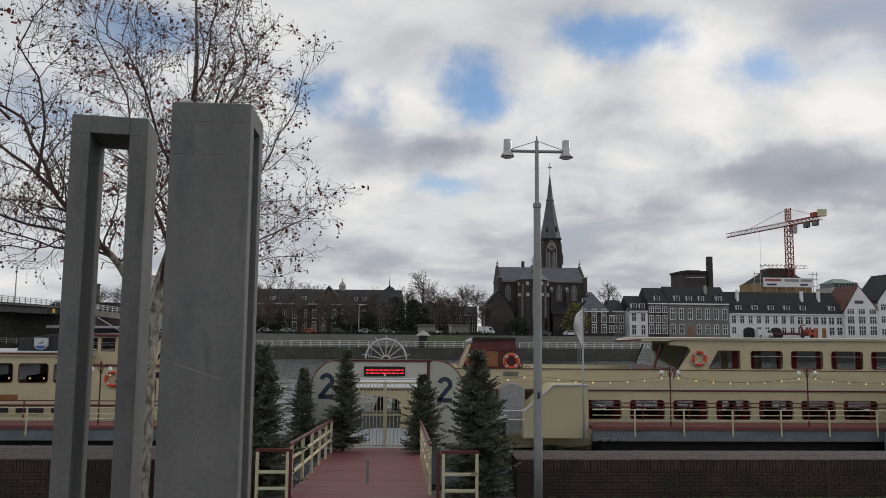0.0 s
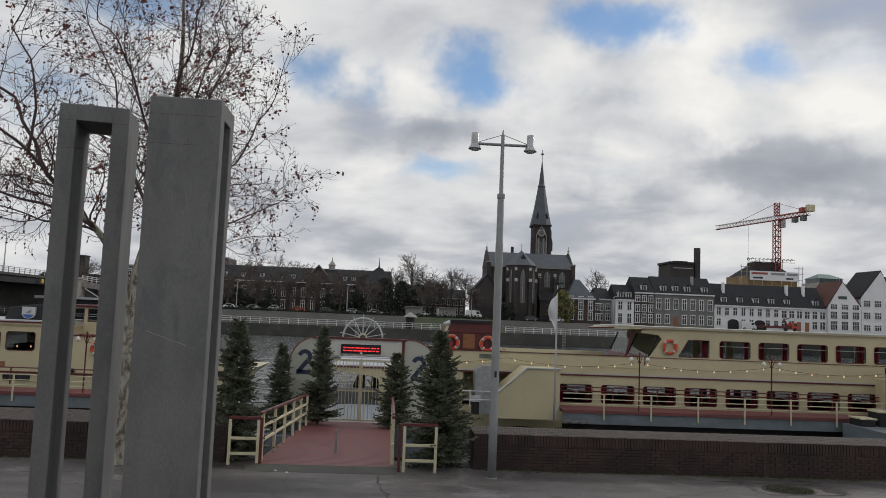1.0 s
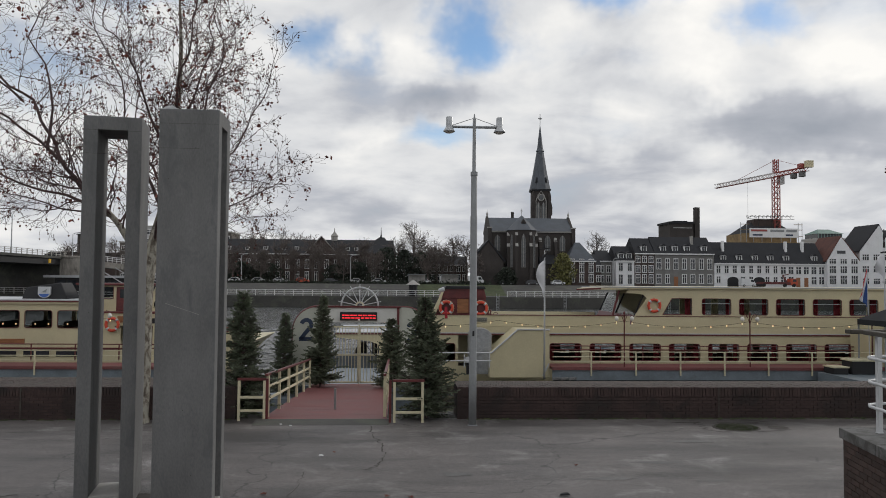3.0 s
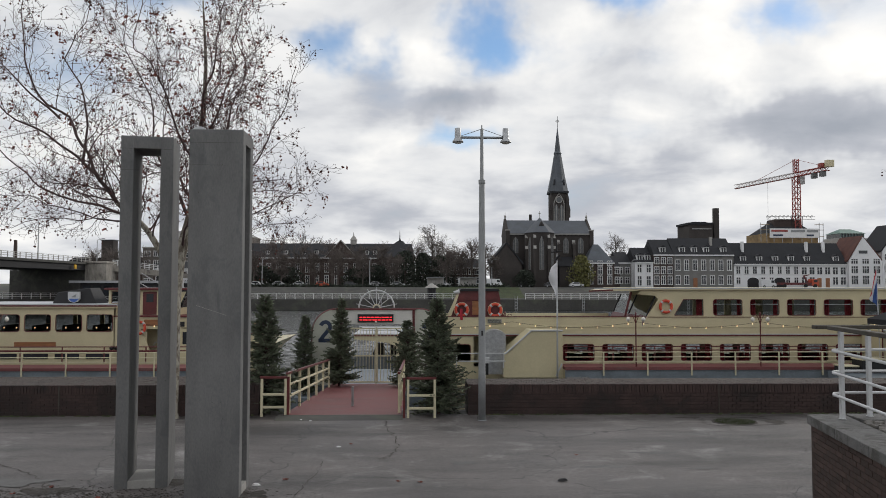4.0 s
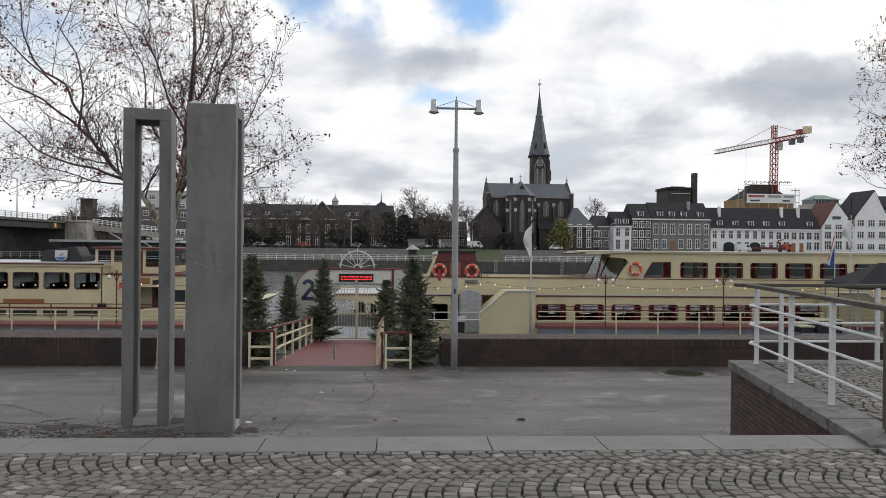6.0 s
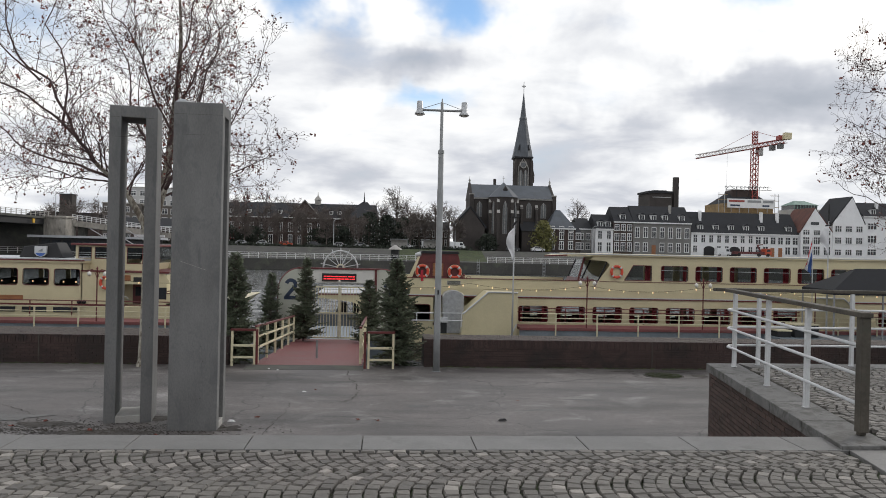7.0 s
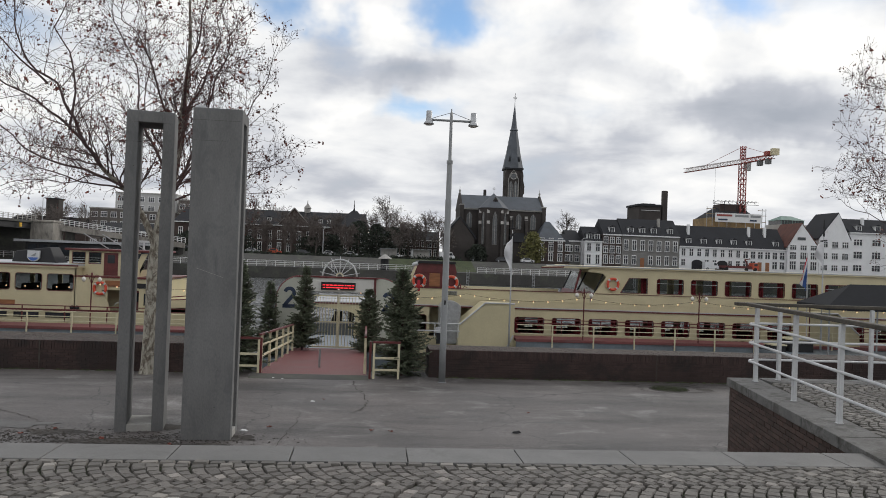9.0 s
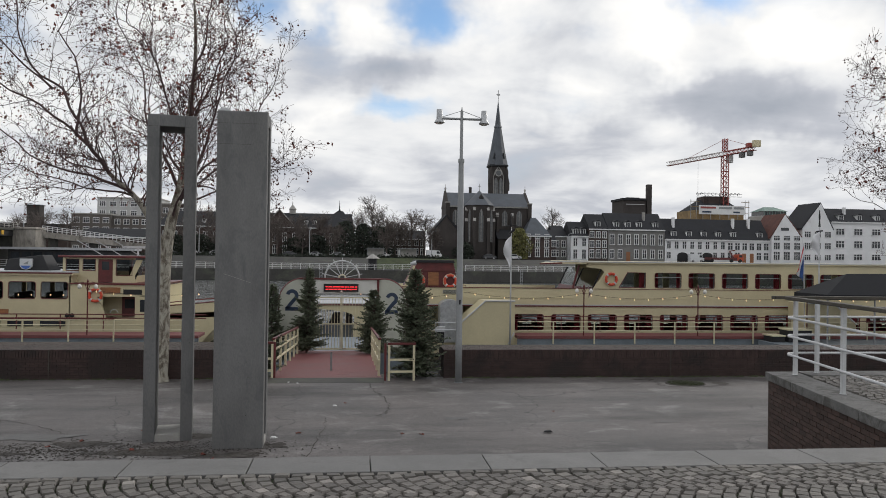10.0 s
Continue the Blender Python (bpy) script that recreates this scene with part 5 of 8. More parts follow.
# ---- smaller passenger ship upstream ----
QY = 38.0
ship2 = thing("passenger_ship", (-20, QY, WATER), "cream single-deck passenger ship with a wheelhouse and black funnel", "ship", "moored ships")
hull = [(-34, WATER - 0.5), (-8.6, WATER - 0.5), (-6.6, -0.3), (-5.9, 0.25), (-9.2, 0.12), (-10.6, -0.15), (-12.4, -0.25), (-34, -0.25)]
part("hull", Buf().prism(hull, QY + 0.02, QY + 6.5), "cream", ship2, bevel=0.04)
part("strake", Buf().box(-34, -12.2, QY - 0.03, QY + 0.02, -0.26, -0.20), "maroon", ship2, "maroon rubbing strake")
part("bow_rail", Buf().tube([(-10.4, QY + 0.1, 0.55), (-8.5, QY + 0.3, 0.75), (-6.2, QY + 1.2, 0.95)], 0.03, 6).tube([(-8.5, QY + 0.3, 0.1), (-8.5, QY + 0.3, 0.75)], 0.025, 6), "maroon", ship2)
w2 = [(-19.15 + 1.62 * k, -19.15 + 1.62 * k + 1.35) for k in range(-9, 3)]
b = Buf()
wall_with_windows(b, -34, -14.45, QY, QY + 0.06, -0.25, 2.05, w2, 0.82, 1.71)
part("saloon_side", b, "cream", ship2)
b = Buf()
wall_with_windows(b, -34, -14.45, QY + 6.3, QY + 6.36, -0.25, 2.05, w2, 0.60, 1.50)
part("saloon_far_side", b, "cream", ship2)
part("saloon_floor", Buf().box(-34, -10.7, QY + 0.06, QY + 6.3, -0.3, -0.25), "deck_red", ship2)
part("saloon_end", Buf().box(-14.5, -14.45, QY, QY + 6.3, -0.25, 2.05), "cream", ship2)
part("saloon_roof", Buf().box(-34, -14.35, QY - 0.12, QY + 6.4, 2.05, 2.16), "cream", ship2, "cream roof")
part("roof_edge", Buf().box(-34, -14.3, QY - 0.16, QY - 0.12, 2.14, 2.21), "maroon", ship2, "maroon roof edge")
part("roof_top", Buf().box(-34, -14.35, QY - 0.05, QY + 6.3, 2.16, 2.26), "roof_white", ship2, "pale roof covering")
for xa, xb in w2:
    w = ship_window(ship2, xa, xb, QY, 0.82, 1.71, False)
    for dx in (0.3, 0.95):
        part("table_light", Buf().lathe((xa + dx, QY + 0.5, 0.95), [(0.01, 0), (0.035, 0.02), (0.035, 0.06), (0.01, 0.09)], 7), "bulb", w, "lit table lamp")
    part("curtain", Buf().box(xb - 0.28, xb - 0.06, QY + 0.14, QY + 0.17, 1.25, 1.7), "black", w)
    part("lower_pane", Buf().box(xa - 0.02, xb - 0.1, QY - 0.015, QY + 0.01, -0.62, -0.35), "pane", ship2, "low dark hull window")
for k in range(9):
    x = -27.4 + k * 1.62
    sb = thing("saloon_bench", (x, QY + 2.0, -0.25), "dark upholstered bench behind the ship's windows", "bench", "saloon benches")
    part("seat", Buf().box(x - 0.3, x + 0.3, QY + 1.2, QY + 3.4, -0.25, 0.25), "curtain", sb, bevel=0.03)
    part("backrest", Buf().box(x - 0.08, x + 0.08, QY + 1.2, QY + 3.4, 0.25, 1.08), "black", sb, bevel=0.05)
    st2 = thing("saloon_table", (x + 0.8, QY + 1.6, -0.25), "dark saloon table behind the ship's windows", "table", "saloon tables")
    part("top", Buf().box(x + 0.45, x + 1.15, QY + 0.5, QY + 2.6, 0.72, 0.78), "wood", st2)
    part("leg", Buf().box(x + 0.75, x + 0.85, QY + 1.5, QY + 1.6, -0.25, 0.72), "black", st2)
part("name_board", Buf().box(-19.66, -17.5, QY - 0.04, QY, 0.02, 0.27), "wood", ship2, "varnished wooden name board", bevel=0.01)
part("name_board", Buf().box(-12.93, -11.9, QY - 0.04, QY + 0.02, 1.12, 1.45), "wood", ship2, "varnished wooden name board", bevel=0.06)
part("dark_plate", Buf().box(-11.75, -10.8, QY - 0.03, QY + 0.02, 1.08, 1.34), "black", ship2, "dark green plate")
fun = part("funnel", Buf().add([(-18.5, 39.6, 2.2), (-16.1, 39.6, 2.2), (-16.1, 41.4, 2.2), (-18.5, 41.4, 2.2), (-18.35, 39.8, 2.86), (-16.55, 39.8, 3.12), (-16.55, 41.2, 3.12), (-18.35, 41.2, 2.86)],
                            [(0, 3, 2, 1), (4, 5, 6, 7), (0, 1, 5, 4), (1, 2, 6, 5), (2, 3, 7, 6), (3, 0, 4, 7)]), "black", ship2, "black raked funnel", bevel=0.05)
part("badge", Buf().prism([(-17.62, 2.9), (-17.62, 2.5), (-17.5, 2.36), (-17.3, 2.30), (-17.1, 2.36), (-16.98, 2.5), (-16.98, 2.9)], 39.52, 39.66), "white", fun, "white shield badge")
part("badge_wave", Buf().prism([(-17.58, 2.52), (-17.45, 2.38), (-17.3, 2.33), (-17.15, 2.38), (-17.02, 2.52)], 39.50, 39.525), "blue_sign", fun, "blue wave on the badge")
part("badge_mark", Buf().prism([(-17.42, 2.60), (-17.2, 2.60), (-17.15, 2.78), (-17.3, 2.70)], 39.50, 39.525), "steel_grey", fun)
# fore cabin with a recessed doorway
b = Buf()
b.prism([(-14.5, -0.25), (-12.60, -0.25), (-12.80, 0.4), (-13.10, 0.95), (-14.5, 0.95)], QY, QY + 0.06)
b.prism([(-14.5, 0.95), (-13.10, 0.95), (-11.00, 0.95), (-9.80, 1.02), (-10.10, 1.55), (-14.5, 1.6)], QY, QY + 0.06)
b.box(-11.15, -10.90, QY, QY + 0.06, -0.25, 0.95)
b.box(-10.90, -10.00, QY, QY + 0.06, -0.25, 0.15)
b.box(-10.90, -10.00, QY, QY + 0.06, 0.8, 1.0)
part("fore_cabin_side", b, "cream", ship2)
part("fore_cabin_pane", Buf().box(-10.90, -10.00, QY + 0.03, QY + 0.04, 0.15, 0.8), "pane", ship2)
part("recess_back", Buf().box(-13.20, -10.90, QY + 1.3, QY + 1.36, -0.25, 0.95), "cream", ship2)
part("recess_door", Buf().box(-12.15, -11.35, QY + 1.2, QY + 1.3, -0.2, 0.88), "maroon", ship2, "dark maroon doorway")
part("door_pane", Buf().box(-12.00, -11.50, QY + 1.17, QY + 1.2, 0.25, 0.75), "pane", ship2)
part("fore_roof", Buf().prism([(-14.5, 1.60), (-9.90, 1.56), (-9.80, 1.66), (-14.5, 1.66)], QY - 0.08, QY + 6.2), "maroon", ship2, "maroon deck edge")
part("bow_block", Buf().box(-10.10, -10.00, QY + 0.06, QY + 6, -0.2, 1.5), "cream", ship2)
part("bow_bulwark", Buf().prism([(-10.00, -0.2), (-7.0, -0.1), (-6.6, 0.75), (-8.5, 0.55), (-10.00, 0.45)], QY + 0.02, QY + 0.10), "cream", ship2)
part("bow_cap", Buf().tube([(-10.00, QY + 0.05, 0.46), (-8.5, QY + 0.05, 0.56), (-6.6, QY + 0.05, 0.76)], 0.04, 6), "maroon", ship2)
part("door_handrail", Buf().ring((-12.30, QY + 0.3, 0.05), 0.2, 0.02, n=12, m=5, a0=0, a1=180), "white", ship2)
wb = Buf().box(-15.2, -11.45, 39, 39.06, 2.92, 3.0).box(-15.2, -15.03, 39, 39.06, 1.66, 2.92).box(-14.36, -14.16, 39, 39.06, 2.30, 2.92).box(-13.52, -13.37, 39, 39.06, 1.66, 2.92)
wb.box(-15.03, -13.52, 39, 39.06, 1.66, 2.30).box(-12.61, -12.43, 39, 39.06, 1.66, 2.92).box(-12.43, -11.45, 39, 39.06, 1.66, 2.05)
wb.prism([(-11.72, 2.05), (-11.45, 2.05), (-11.05, 2.92), (-11.38, 2.92)], 39, 39.06).box(-15.2, -11.2, 43.5, 43.56, 1.66, 2.2).box(-15.2, -15.14, 39.06, 43.5, 1.66, 2.3)
wh = part("wheelhouse", wb, "cream", ship2, "cream wheelhouse")
for xa, xb, za in ((-15.03, -14.36, 2.30), (-14.16, -13.52, 2.30), (-12.43, -11.6, 2.05)):
    part("window", Buf().box(xa, xb, 39.03, 39.04, za, 2.92), "glass", wh).visible_shadow = False
    part("window_gasket", Buf().tube([(xa, 38.99, za), (xb, 38.99, za), (xb, 38.99, 2.92), (xa, 38.99, 2.92), (xa, 38.99, za)], 0.022, 5), "maroon", wh, "dark red gasket")
dr = part("door", Buf().box(-13.37, -12.61, 39.02, 39.05, 1.68, 2.92), "maroon", wh, "dark maroon wheelhouse door")
part("door_pane", Buf().box(-13.18, -12.80, 39.005, 39.02, 2.35, 2.8), "pane", dr)
part("wheel_stand", Buf().box(-12.2, -11.7, 40.6, 41.4, 1.66, 2.5), "black", wh, "dark steering stand")
part("raked_front", Buf().prism([(-11.51, 1.66), (-11.45, 1.66), (-11.28, 2.05), (-11.34, 2.05)], 39.06, 43.5), "cream", wh)
part("front_pane", Buf().prism([(-11.34, 2.05), (-11.32, 2.05), (-10.96, 2.92), (-10.98, 2.92)], 39.06, 43.5), "glass", wh).visible_shadow = False
part("wheelhouse_roof", Buf().box(-15.4, -10.7, 38.8, 43.8, 3.0, 3.12), "maroon", wh, "maroon roof", bevel=0.03)
for xa in (-14.0, -13.0, -12.0):
    part("roof_strut", Buf().tube([(xa - 0.9, 40.2, 3.95), (xa + 0.5, 40.2, 3.12)], 0.028, 5), "galv", wh)
part("radar_bar", Buf().box(-12.6, -10.9, 40.6, 40.75, 3.55, 3.68).box(-11.8, -11.7, 40.62, 40.72, 3.1, 3.55), "white", wh, "white radar bar")
lifebuoy(-13.15, QY - 0.1, 1.02, "the ship's cabin side")
for i in range(2):
    part("fender", Buf().lathe((-14.55 + i * 0.26, QY - 0.12, -0.15), [(0.02, 0), (0.11, 0.04), (0.12, 0.14), (0.02, 0.22)], 8), "tyre", ship2, "black fender", smooth=True)

# grey work boat lying behind the ship's stern
boat = thing("work_boat", (-0.9, 41, WATER), "low grey steel work boat moored behind the ship", "boat")
part("hull", Buf().prism([(-3.0, WATER - 0.2), (0.3, WATER - 0.2), (0.45, -0.72), (-3.4, -0.66)], 40.0, 42.2), "pontoon", boat, bevel=0.03)
part("gunwale", Buf().box(-3.4, 0.46, 39.97, 40.1, -0.70, -0.62), "roof_white", boat, "pale gunwale")
part("console", Buf().prism([(-1.0, -0.70), (-0.3, -0.70), (-0.35, -0.05), (-0.75, -0.05)], 40.6, 41.4), "dark", boat, "dark steering console", bevel=0.02)
part("motor", Buf().box(0.0, 0.36, 40.7, 41.2, -0.9, 0.0), "black", boat, "black outboard motor", bevel=0.05)


# ---- trees ----
def bent(rnd, start, heading, length, steps, wander, lift):
    """A crooked line that starts in a heading and bends by chance and upwards."""
    p, d = Vector(start), Vector(heading).normalized()
    pts = [p.copy()]
    for _ in range(steps):
        d = (d + Vector((rnd.gauss(0, wander), rnd.gauss(0, wander), rnd.gauss(0, wander) + lift))).normalized()
        p = p + d * (length / steps)
        pts.append(p.copy())
    return pts


def side_heading(rnd, d, spread):
    o = d.orthogonal().normalized()
    o.rotate(Matrix.Rotation(rnd.uniform(0, 2 * math.pi), 3, d))
    a = radians(rnd.uniform(spread * 0.7, spread * 1.25))
    return d * math.cos(a) + o * math.sin(a)


def crooked(pts, n):
    """Points along a smooth line through guide points."""
    pts = [Vector(p) for p in pts]
    out = []
    for i in range(len(pts) - 1):
        a, b, c, d = pts[max(i - 1, 0)], pts[i], pts[i + 1], pts[min(i + 2, len(pts) - 1)]
        for k in range(n):
            t = k / n
            out.append(0.5 * ((2 * b) + (c - a) * t + (2 * a - 5 * b + 4 * c - d) * t * t + (3 * b - a - 3 * c + d) * t * t * t))
    out.append(pts[-1])
    return out


def plane_tree(name, base, seed, limbs, trunk, label, girth=0.17):
    """A bare plane tree: trunk and limbs as guided, then branches, branchlets and twigs, seed balls and a few dry leaves."""
    rnd = random.Random(seed)
    t = thing(name, base, label, "tree", "plane trees on the promenade")
    wood, fine, twigs = Buf(), Buf(), Buf()
    tips = []

    def grow(pts, r0, r1, level):
        n = len(pts)
        radii = [r0 + (r1 - r0) * (i / (n - 1)) ** (0.55 if level == 0 else 0.8) for i in range(n)]
        if level == 0:                                             # pale bark on the thick wood, dark bark on the thin
            thick = max([i for i in range(n) if radii[i] > 0.052], default=0)
            if thick:
                wood.tube(pts[:thick + 1], radii[:thick + 1], 9)
            fine.tube(pts[thick:], radii[thick:], 7)
        else:
            (fine if level < 3 else twigs).tube(pts, radii, (9, 6, 4, 3)[level], caps=False)
        if level == 3:
            tips.append(pts[-1])
            return
        length = sum((pts[i + 1] - pts[i]).length for i in range(n - 1))
        gap = (0.25, 0.16, 0.125)[level]
        at = (1.35, 0.28, 0.12)[level] * rnd.uniform(0.8, 1.2)
        while at < length * 0.99:
            k = at / length * (n - 1)
            i = min(int(k), n - 2)
            p = pts[i].lerp(pts[i + 1], k - i)
            d = (pts[i + 1] - pts[i]).normalized()
            left = 1 - at / length
            size = (0.65 + 1.9 * left, 0.34 + 0.62 * left, 0.16 + 0.28 * left)[level] * rnd.uniform(0.55, 1.3)
            h = side_heading(rnd, d, (56, 52, 50)[level]) + Vector((0, 0, (0.12, 0.08, 0.05)[level]))
            line = bent(rnd, p, h, size, (8, 6, 4)[level], (0.20, 0.24, 0.26)[level], (0.05, 0.05, 0.05)[level])
            r = radii[i] * (0.45, 0.5, 0.55)[level]
            r = min(r, (0.024, 0.0105, 0.0068)[level])
            grow(line, r, max(r * 0.4, 0.0046), level + 1)
            at += gap * rnd.uniform(0.6, 1.5)
        tips.append(pts[-1])

    tr = crooked(trunk, 6)
    wood.tube([tr[0] - Vector((0, 0, 0.1)), *tr], [girth * 1.55, girth * 1.35] + [girth * max(1.12 - 1.05 * (i / (len(tr) - 1)) ** 1.5, 0.12) for i in range(1, len(tr))], 14)
    for guide, r in limbs:
        line = crooked(guide, 7)
        for i in range(2, len(line)):
            sway = min(1.0, i / len(line) * 1.6)
            line[i] += noise.noise_vector(line[i] * 0.55 + Vector((seed, 0, 0))) * 0.55 * sway + noise.noise_vector(line[i] * 1.7 + Vector((0, seed, 0))) * 0.17 * sway
        grow(line, r, 0.006, 0)
    part("trunk", wood, "bark", t, "mottled pale and brown bark", smooth=True)
    part("crown", fine, "twig", t, smooth=True)
    tagged(part("twig_mass", twigs, "twig", t, "fine dark twigs"), kind="stuff")
    seeds, leaves = Buf(), Buf()
    for tip in tips:
        if rnd.random() < 0.26:
            r = rnd.uniform(0.022, 0.034)
            c = tip + Vector((rnd.uniform(-0.02, 0.02), rnd.uniform(-0.02, 0.02), -rnd.uniform(0.06, 0.16)))
            seeds.add([c + Vector(v) * r for v in ((1, 0, 0), (-1, 0, 0), (0, 1, 0), (0, -1, 0), (0, 0, 1), (0, 0, -1))],
                      [(0, 2, 4), (2, 1, 4), (1, 3, 4), (3, 0, 4), (2, 0, 5), (1, 2, 5), (3, 1, 5), (0, 3, 5)])
            seeds.add([tip + Vector((0.003, 0, 0)), tip - Vector((0.003, 0, 0)), c], [(0, 1, 2)])
        elif rnd.random() < 0.09:
            for _ in range(rnd.randint(1, 3)):
                c = tip + Vector((rnd.gauss(0, 0.04), rnd.gauss(0, 0.04), rnd.gauss(0, 0.04)))
                a, b2 = Vector((rnd.gauss(0, 1), rnd.gauss(0, 1), rnd.gauss(0, 1))).normalized(), Vector((rnd.gauss(0, 1), rnd.gauss(0, 1), rnd.gauss(0, 1))).normalized()
                s = rnd.uniform(0.03, 0.07)
                leaves.add([c - a * s, c + b2 * s * 0.8, c + a * s, c - b2 * s * 0.7 + a * s * 0.3], [(0, 1, 2), (0, 2, 3)])
    tagged(part("seed_mass", seeds, "seed", t, "small dark hanging seed balls"), kind="stuff")
    tagged(part("leaf_mass", leaves, "dead_leaf", t, "few dry russet leaves"), kind="stuff")
    return t


TX, TY = -4.62, 16.2
trunk = [(TX, TY, 0.0), (TX + 0.04, TY, 1.4), (TX + 0.06, TY, 2.9), (TX + 0.20, TY, 4.1), (TX + 0.46, TY, 5.2), (TX + 0.60, TY + 0.1, 6.9), (TX + 0.78, TY - 0.1, 8.6), (TX + 0.66, TY, 10.6)]
limbs = [
    ([(TX + 0.05, TY, 3.45), (-5.05, 16.0, 4.40), (-5.60, 15.7, 5.25), (-6.45, 15.4, 6.15), (-7.10, 15.1, 7.3), (-7.65, 14.9, 8.9), (-7.8, 14.8, 10.6)], 0.115),
    ([(-5.35, 15.85, 4.90), (-6.1, 15.8, 5.25), (-7.2, 15.7, 5.6), (-8.6, 15.6, 6.6), (-9.8, 15.5, 7.9)], 0.06),
    ([(-5.3, 15.95, 4.8), (-6.2, 16.2, 5.0), (-7.4, 16.4, 5.5), (-8.8, 16.5, 5.7), (-10.0, 16.6, 5.7)], 0.035),
    ([(-6.2, 15.5, 5.95), (-7.2, 15.2, 6.7), (-8.3, 14.7, 7.4), (-9.2, 14.5, 9.2)], 0.05),
    ([(TX + 0.28, TY, 4.4), (-3.8, 15.9, 5.4), (-3.3, 15.7, 6.6), (-2.75, 15.5, 8.2), (-2.4, 15.3, 10.2)], 0.075),
    ([(TX + 0.36, TY, 4.8), (-3.6, 16.1, 5.5), (-2.8, 16.2, 6.2), (-2.0, 16.3, 7.4), (-1.6, 16.3, 8.8)], 0.055),
    ([(TX + 0.30, TY, 4.5), (-3.5, 16.4, 4.9), (-2.7, 16.5, 5.2), (-1.9, 16.6, 5.5), (-1.2, 16.6, 5.7)], 0.042),
    ([(TX + 0.40, TY, 5.0), (-4.7, 15.9, 6.2), (-5.2, 15.6, 7.8), (-5.4, 15.4, 10.4)], 0.06),
    ([(TX + 0.45, TY, 5.4), (-3.9, 16.6, 6.4), (-3.5, 17.0, 8.0), (-3.2, 17.4, 10.3)], 0.055),
    ([(TX + 0.45, TY, 5.3), (-4.5, 17.0, 6.0), (-5.2, 17.8, 7.6), (-6.0, 18.4, 9.6)], 0.055),
    ([(TX + 0.66, TY, 6.9), (-3.7, 15.9, 8.2), (-3.2, 15.6, 9.8), (-3.0, 15.4, 11.4)], 0.05),
    ([(TX + 0.5, TY, 5.9), (-3.5, 15.6, 7.3), (-2.8, 15.2, 8.7), (-2.4, 15.0, 10.4)], 0.05),
    ([(-6.5, 15.3, 6.2), (-6.4, 14.9, 8.0), (-6.4, 14.6, 10.2)], 0.045),
    ([(TX + 0.55, TY, 6.3), (-4.6, 15.6, 7.6), (-4.9, 15.2, 9.0), (-4.8, 15.0, 10.8)], 0.045),
    ([(-7.0, 15.1, 7.3), (-8.0, 15.0, 8.4), (-8.7, 14.9, 10.2)], 0.035),
    ([(TX + 0.25, TY, 4.25), (-4.0, 15.2, 4.9), (-3.4, 14.4, 5.7), (-2.8, 13.8, 7.2)], 0.045),
    ([(TX + 0.40, TY, 5.0), (-3.4, 16.8, 5.2), (-2.6, 17.3, 4.9), (-1.8, 17.6, 4.75)], 0.035),
]
plane_tree("plane_tree", (TX, TY, 0), 5, limbs, trunk, "bare plane tree with mottled bark and hanging seed balls")

BX, BY = 21.5, 16.2
trunk2 = [(BX, BY, -0.05), (BX, BY, 2.0), (BX + 0.1, BY, 4.0), (BX, BY, 6.0), (BX + 0.1, BY, 8.0), (BX, BY, 11.0)]
limbs2 = []
r2 = random.Random(8)
for i in range(13):
    a, h = i * 2.4 + 2.7, 3.6 + i * 0.40
    reach = 6.3 - i * 0.22
    pts = [Vector((BX, BY, h))]
    for k in range(1, 5):
        q = k / 4
        pts.append(Vector((BX + math.cos(a) * reach * q, BY + math.sin(a) * reach * q * 0.8, h + (0.8 + 0.18 * i) * q + (2.2 + 0.1 * i) * q * q - (0.9 if i < 4 else 0) * q)))
    limbs2.append((pts, 0.075 - i * 0.003))
limbs2.append(([(BX, BY, 4.6), (BX - 2.2, BY, 6.4), (BX - 4.6, BY - 0.2, 7.6), (BX - 6.2, BY - 0.2, 9.2)], 0.06))
for h0, h1, y1, x1 in ((4.4, 5.6, -0.8, -5.9), (5.0, 6.8, 0.6, -6.3), (5.4, 7.7, -0.5, -6.4), (5.8, 8.6, 0.4, -6.0), (4.6, 6.1, 1.4, -5.8)):
    limbs2.append(([(BX, BY, h0), (BX + x1 * 0.35, BY + y1 * 0.4, h0 + (h1 - h0) * 0.6), (BX + x1 * 0.7, BY + y1 * 0.8, h1 - 0.1), (BX + x1, BY + y1, h1 + 0.4)], 0.055))
limbs2.append(([(BX, BY, 4.2), (BX - 2.4, BY + 0.4, 5.3), (BX - 4.0, BY + 0.3, 5.8), (BX - 5.4, BY + 0.3, 6.3)], 0.05))
plane_tree("plane_tree", (BX, BY, 0), 17, limbs2, trunk2, "bare plane tree with hanging seed balls beside the terrace")


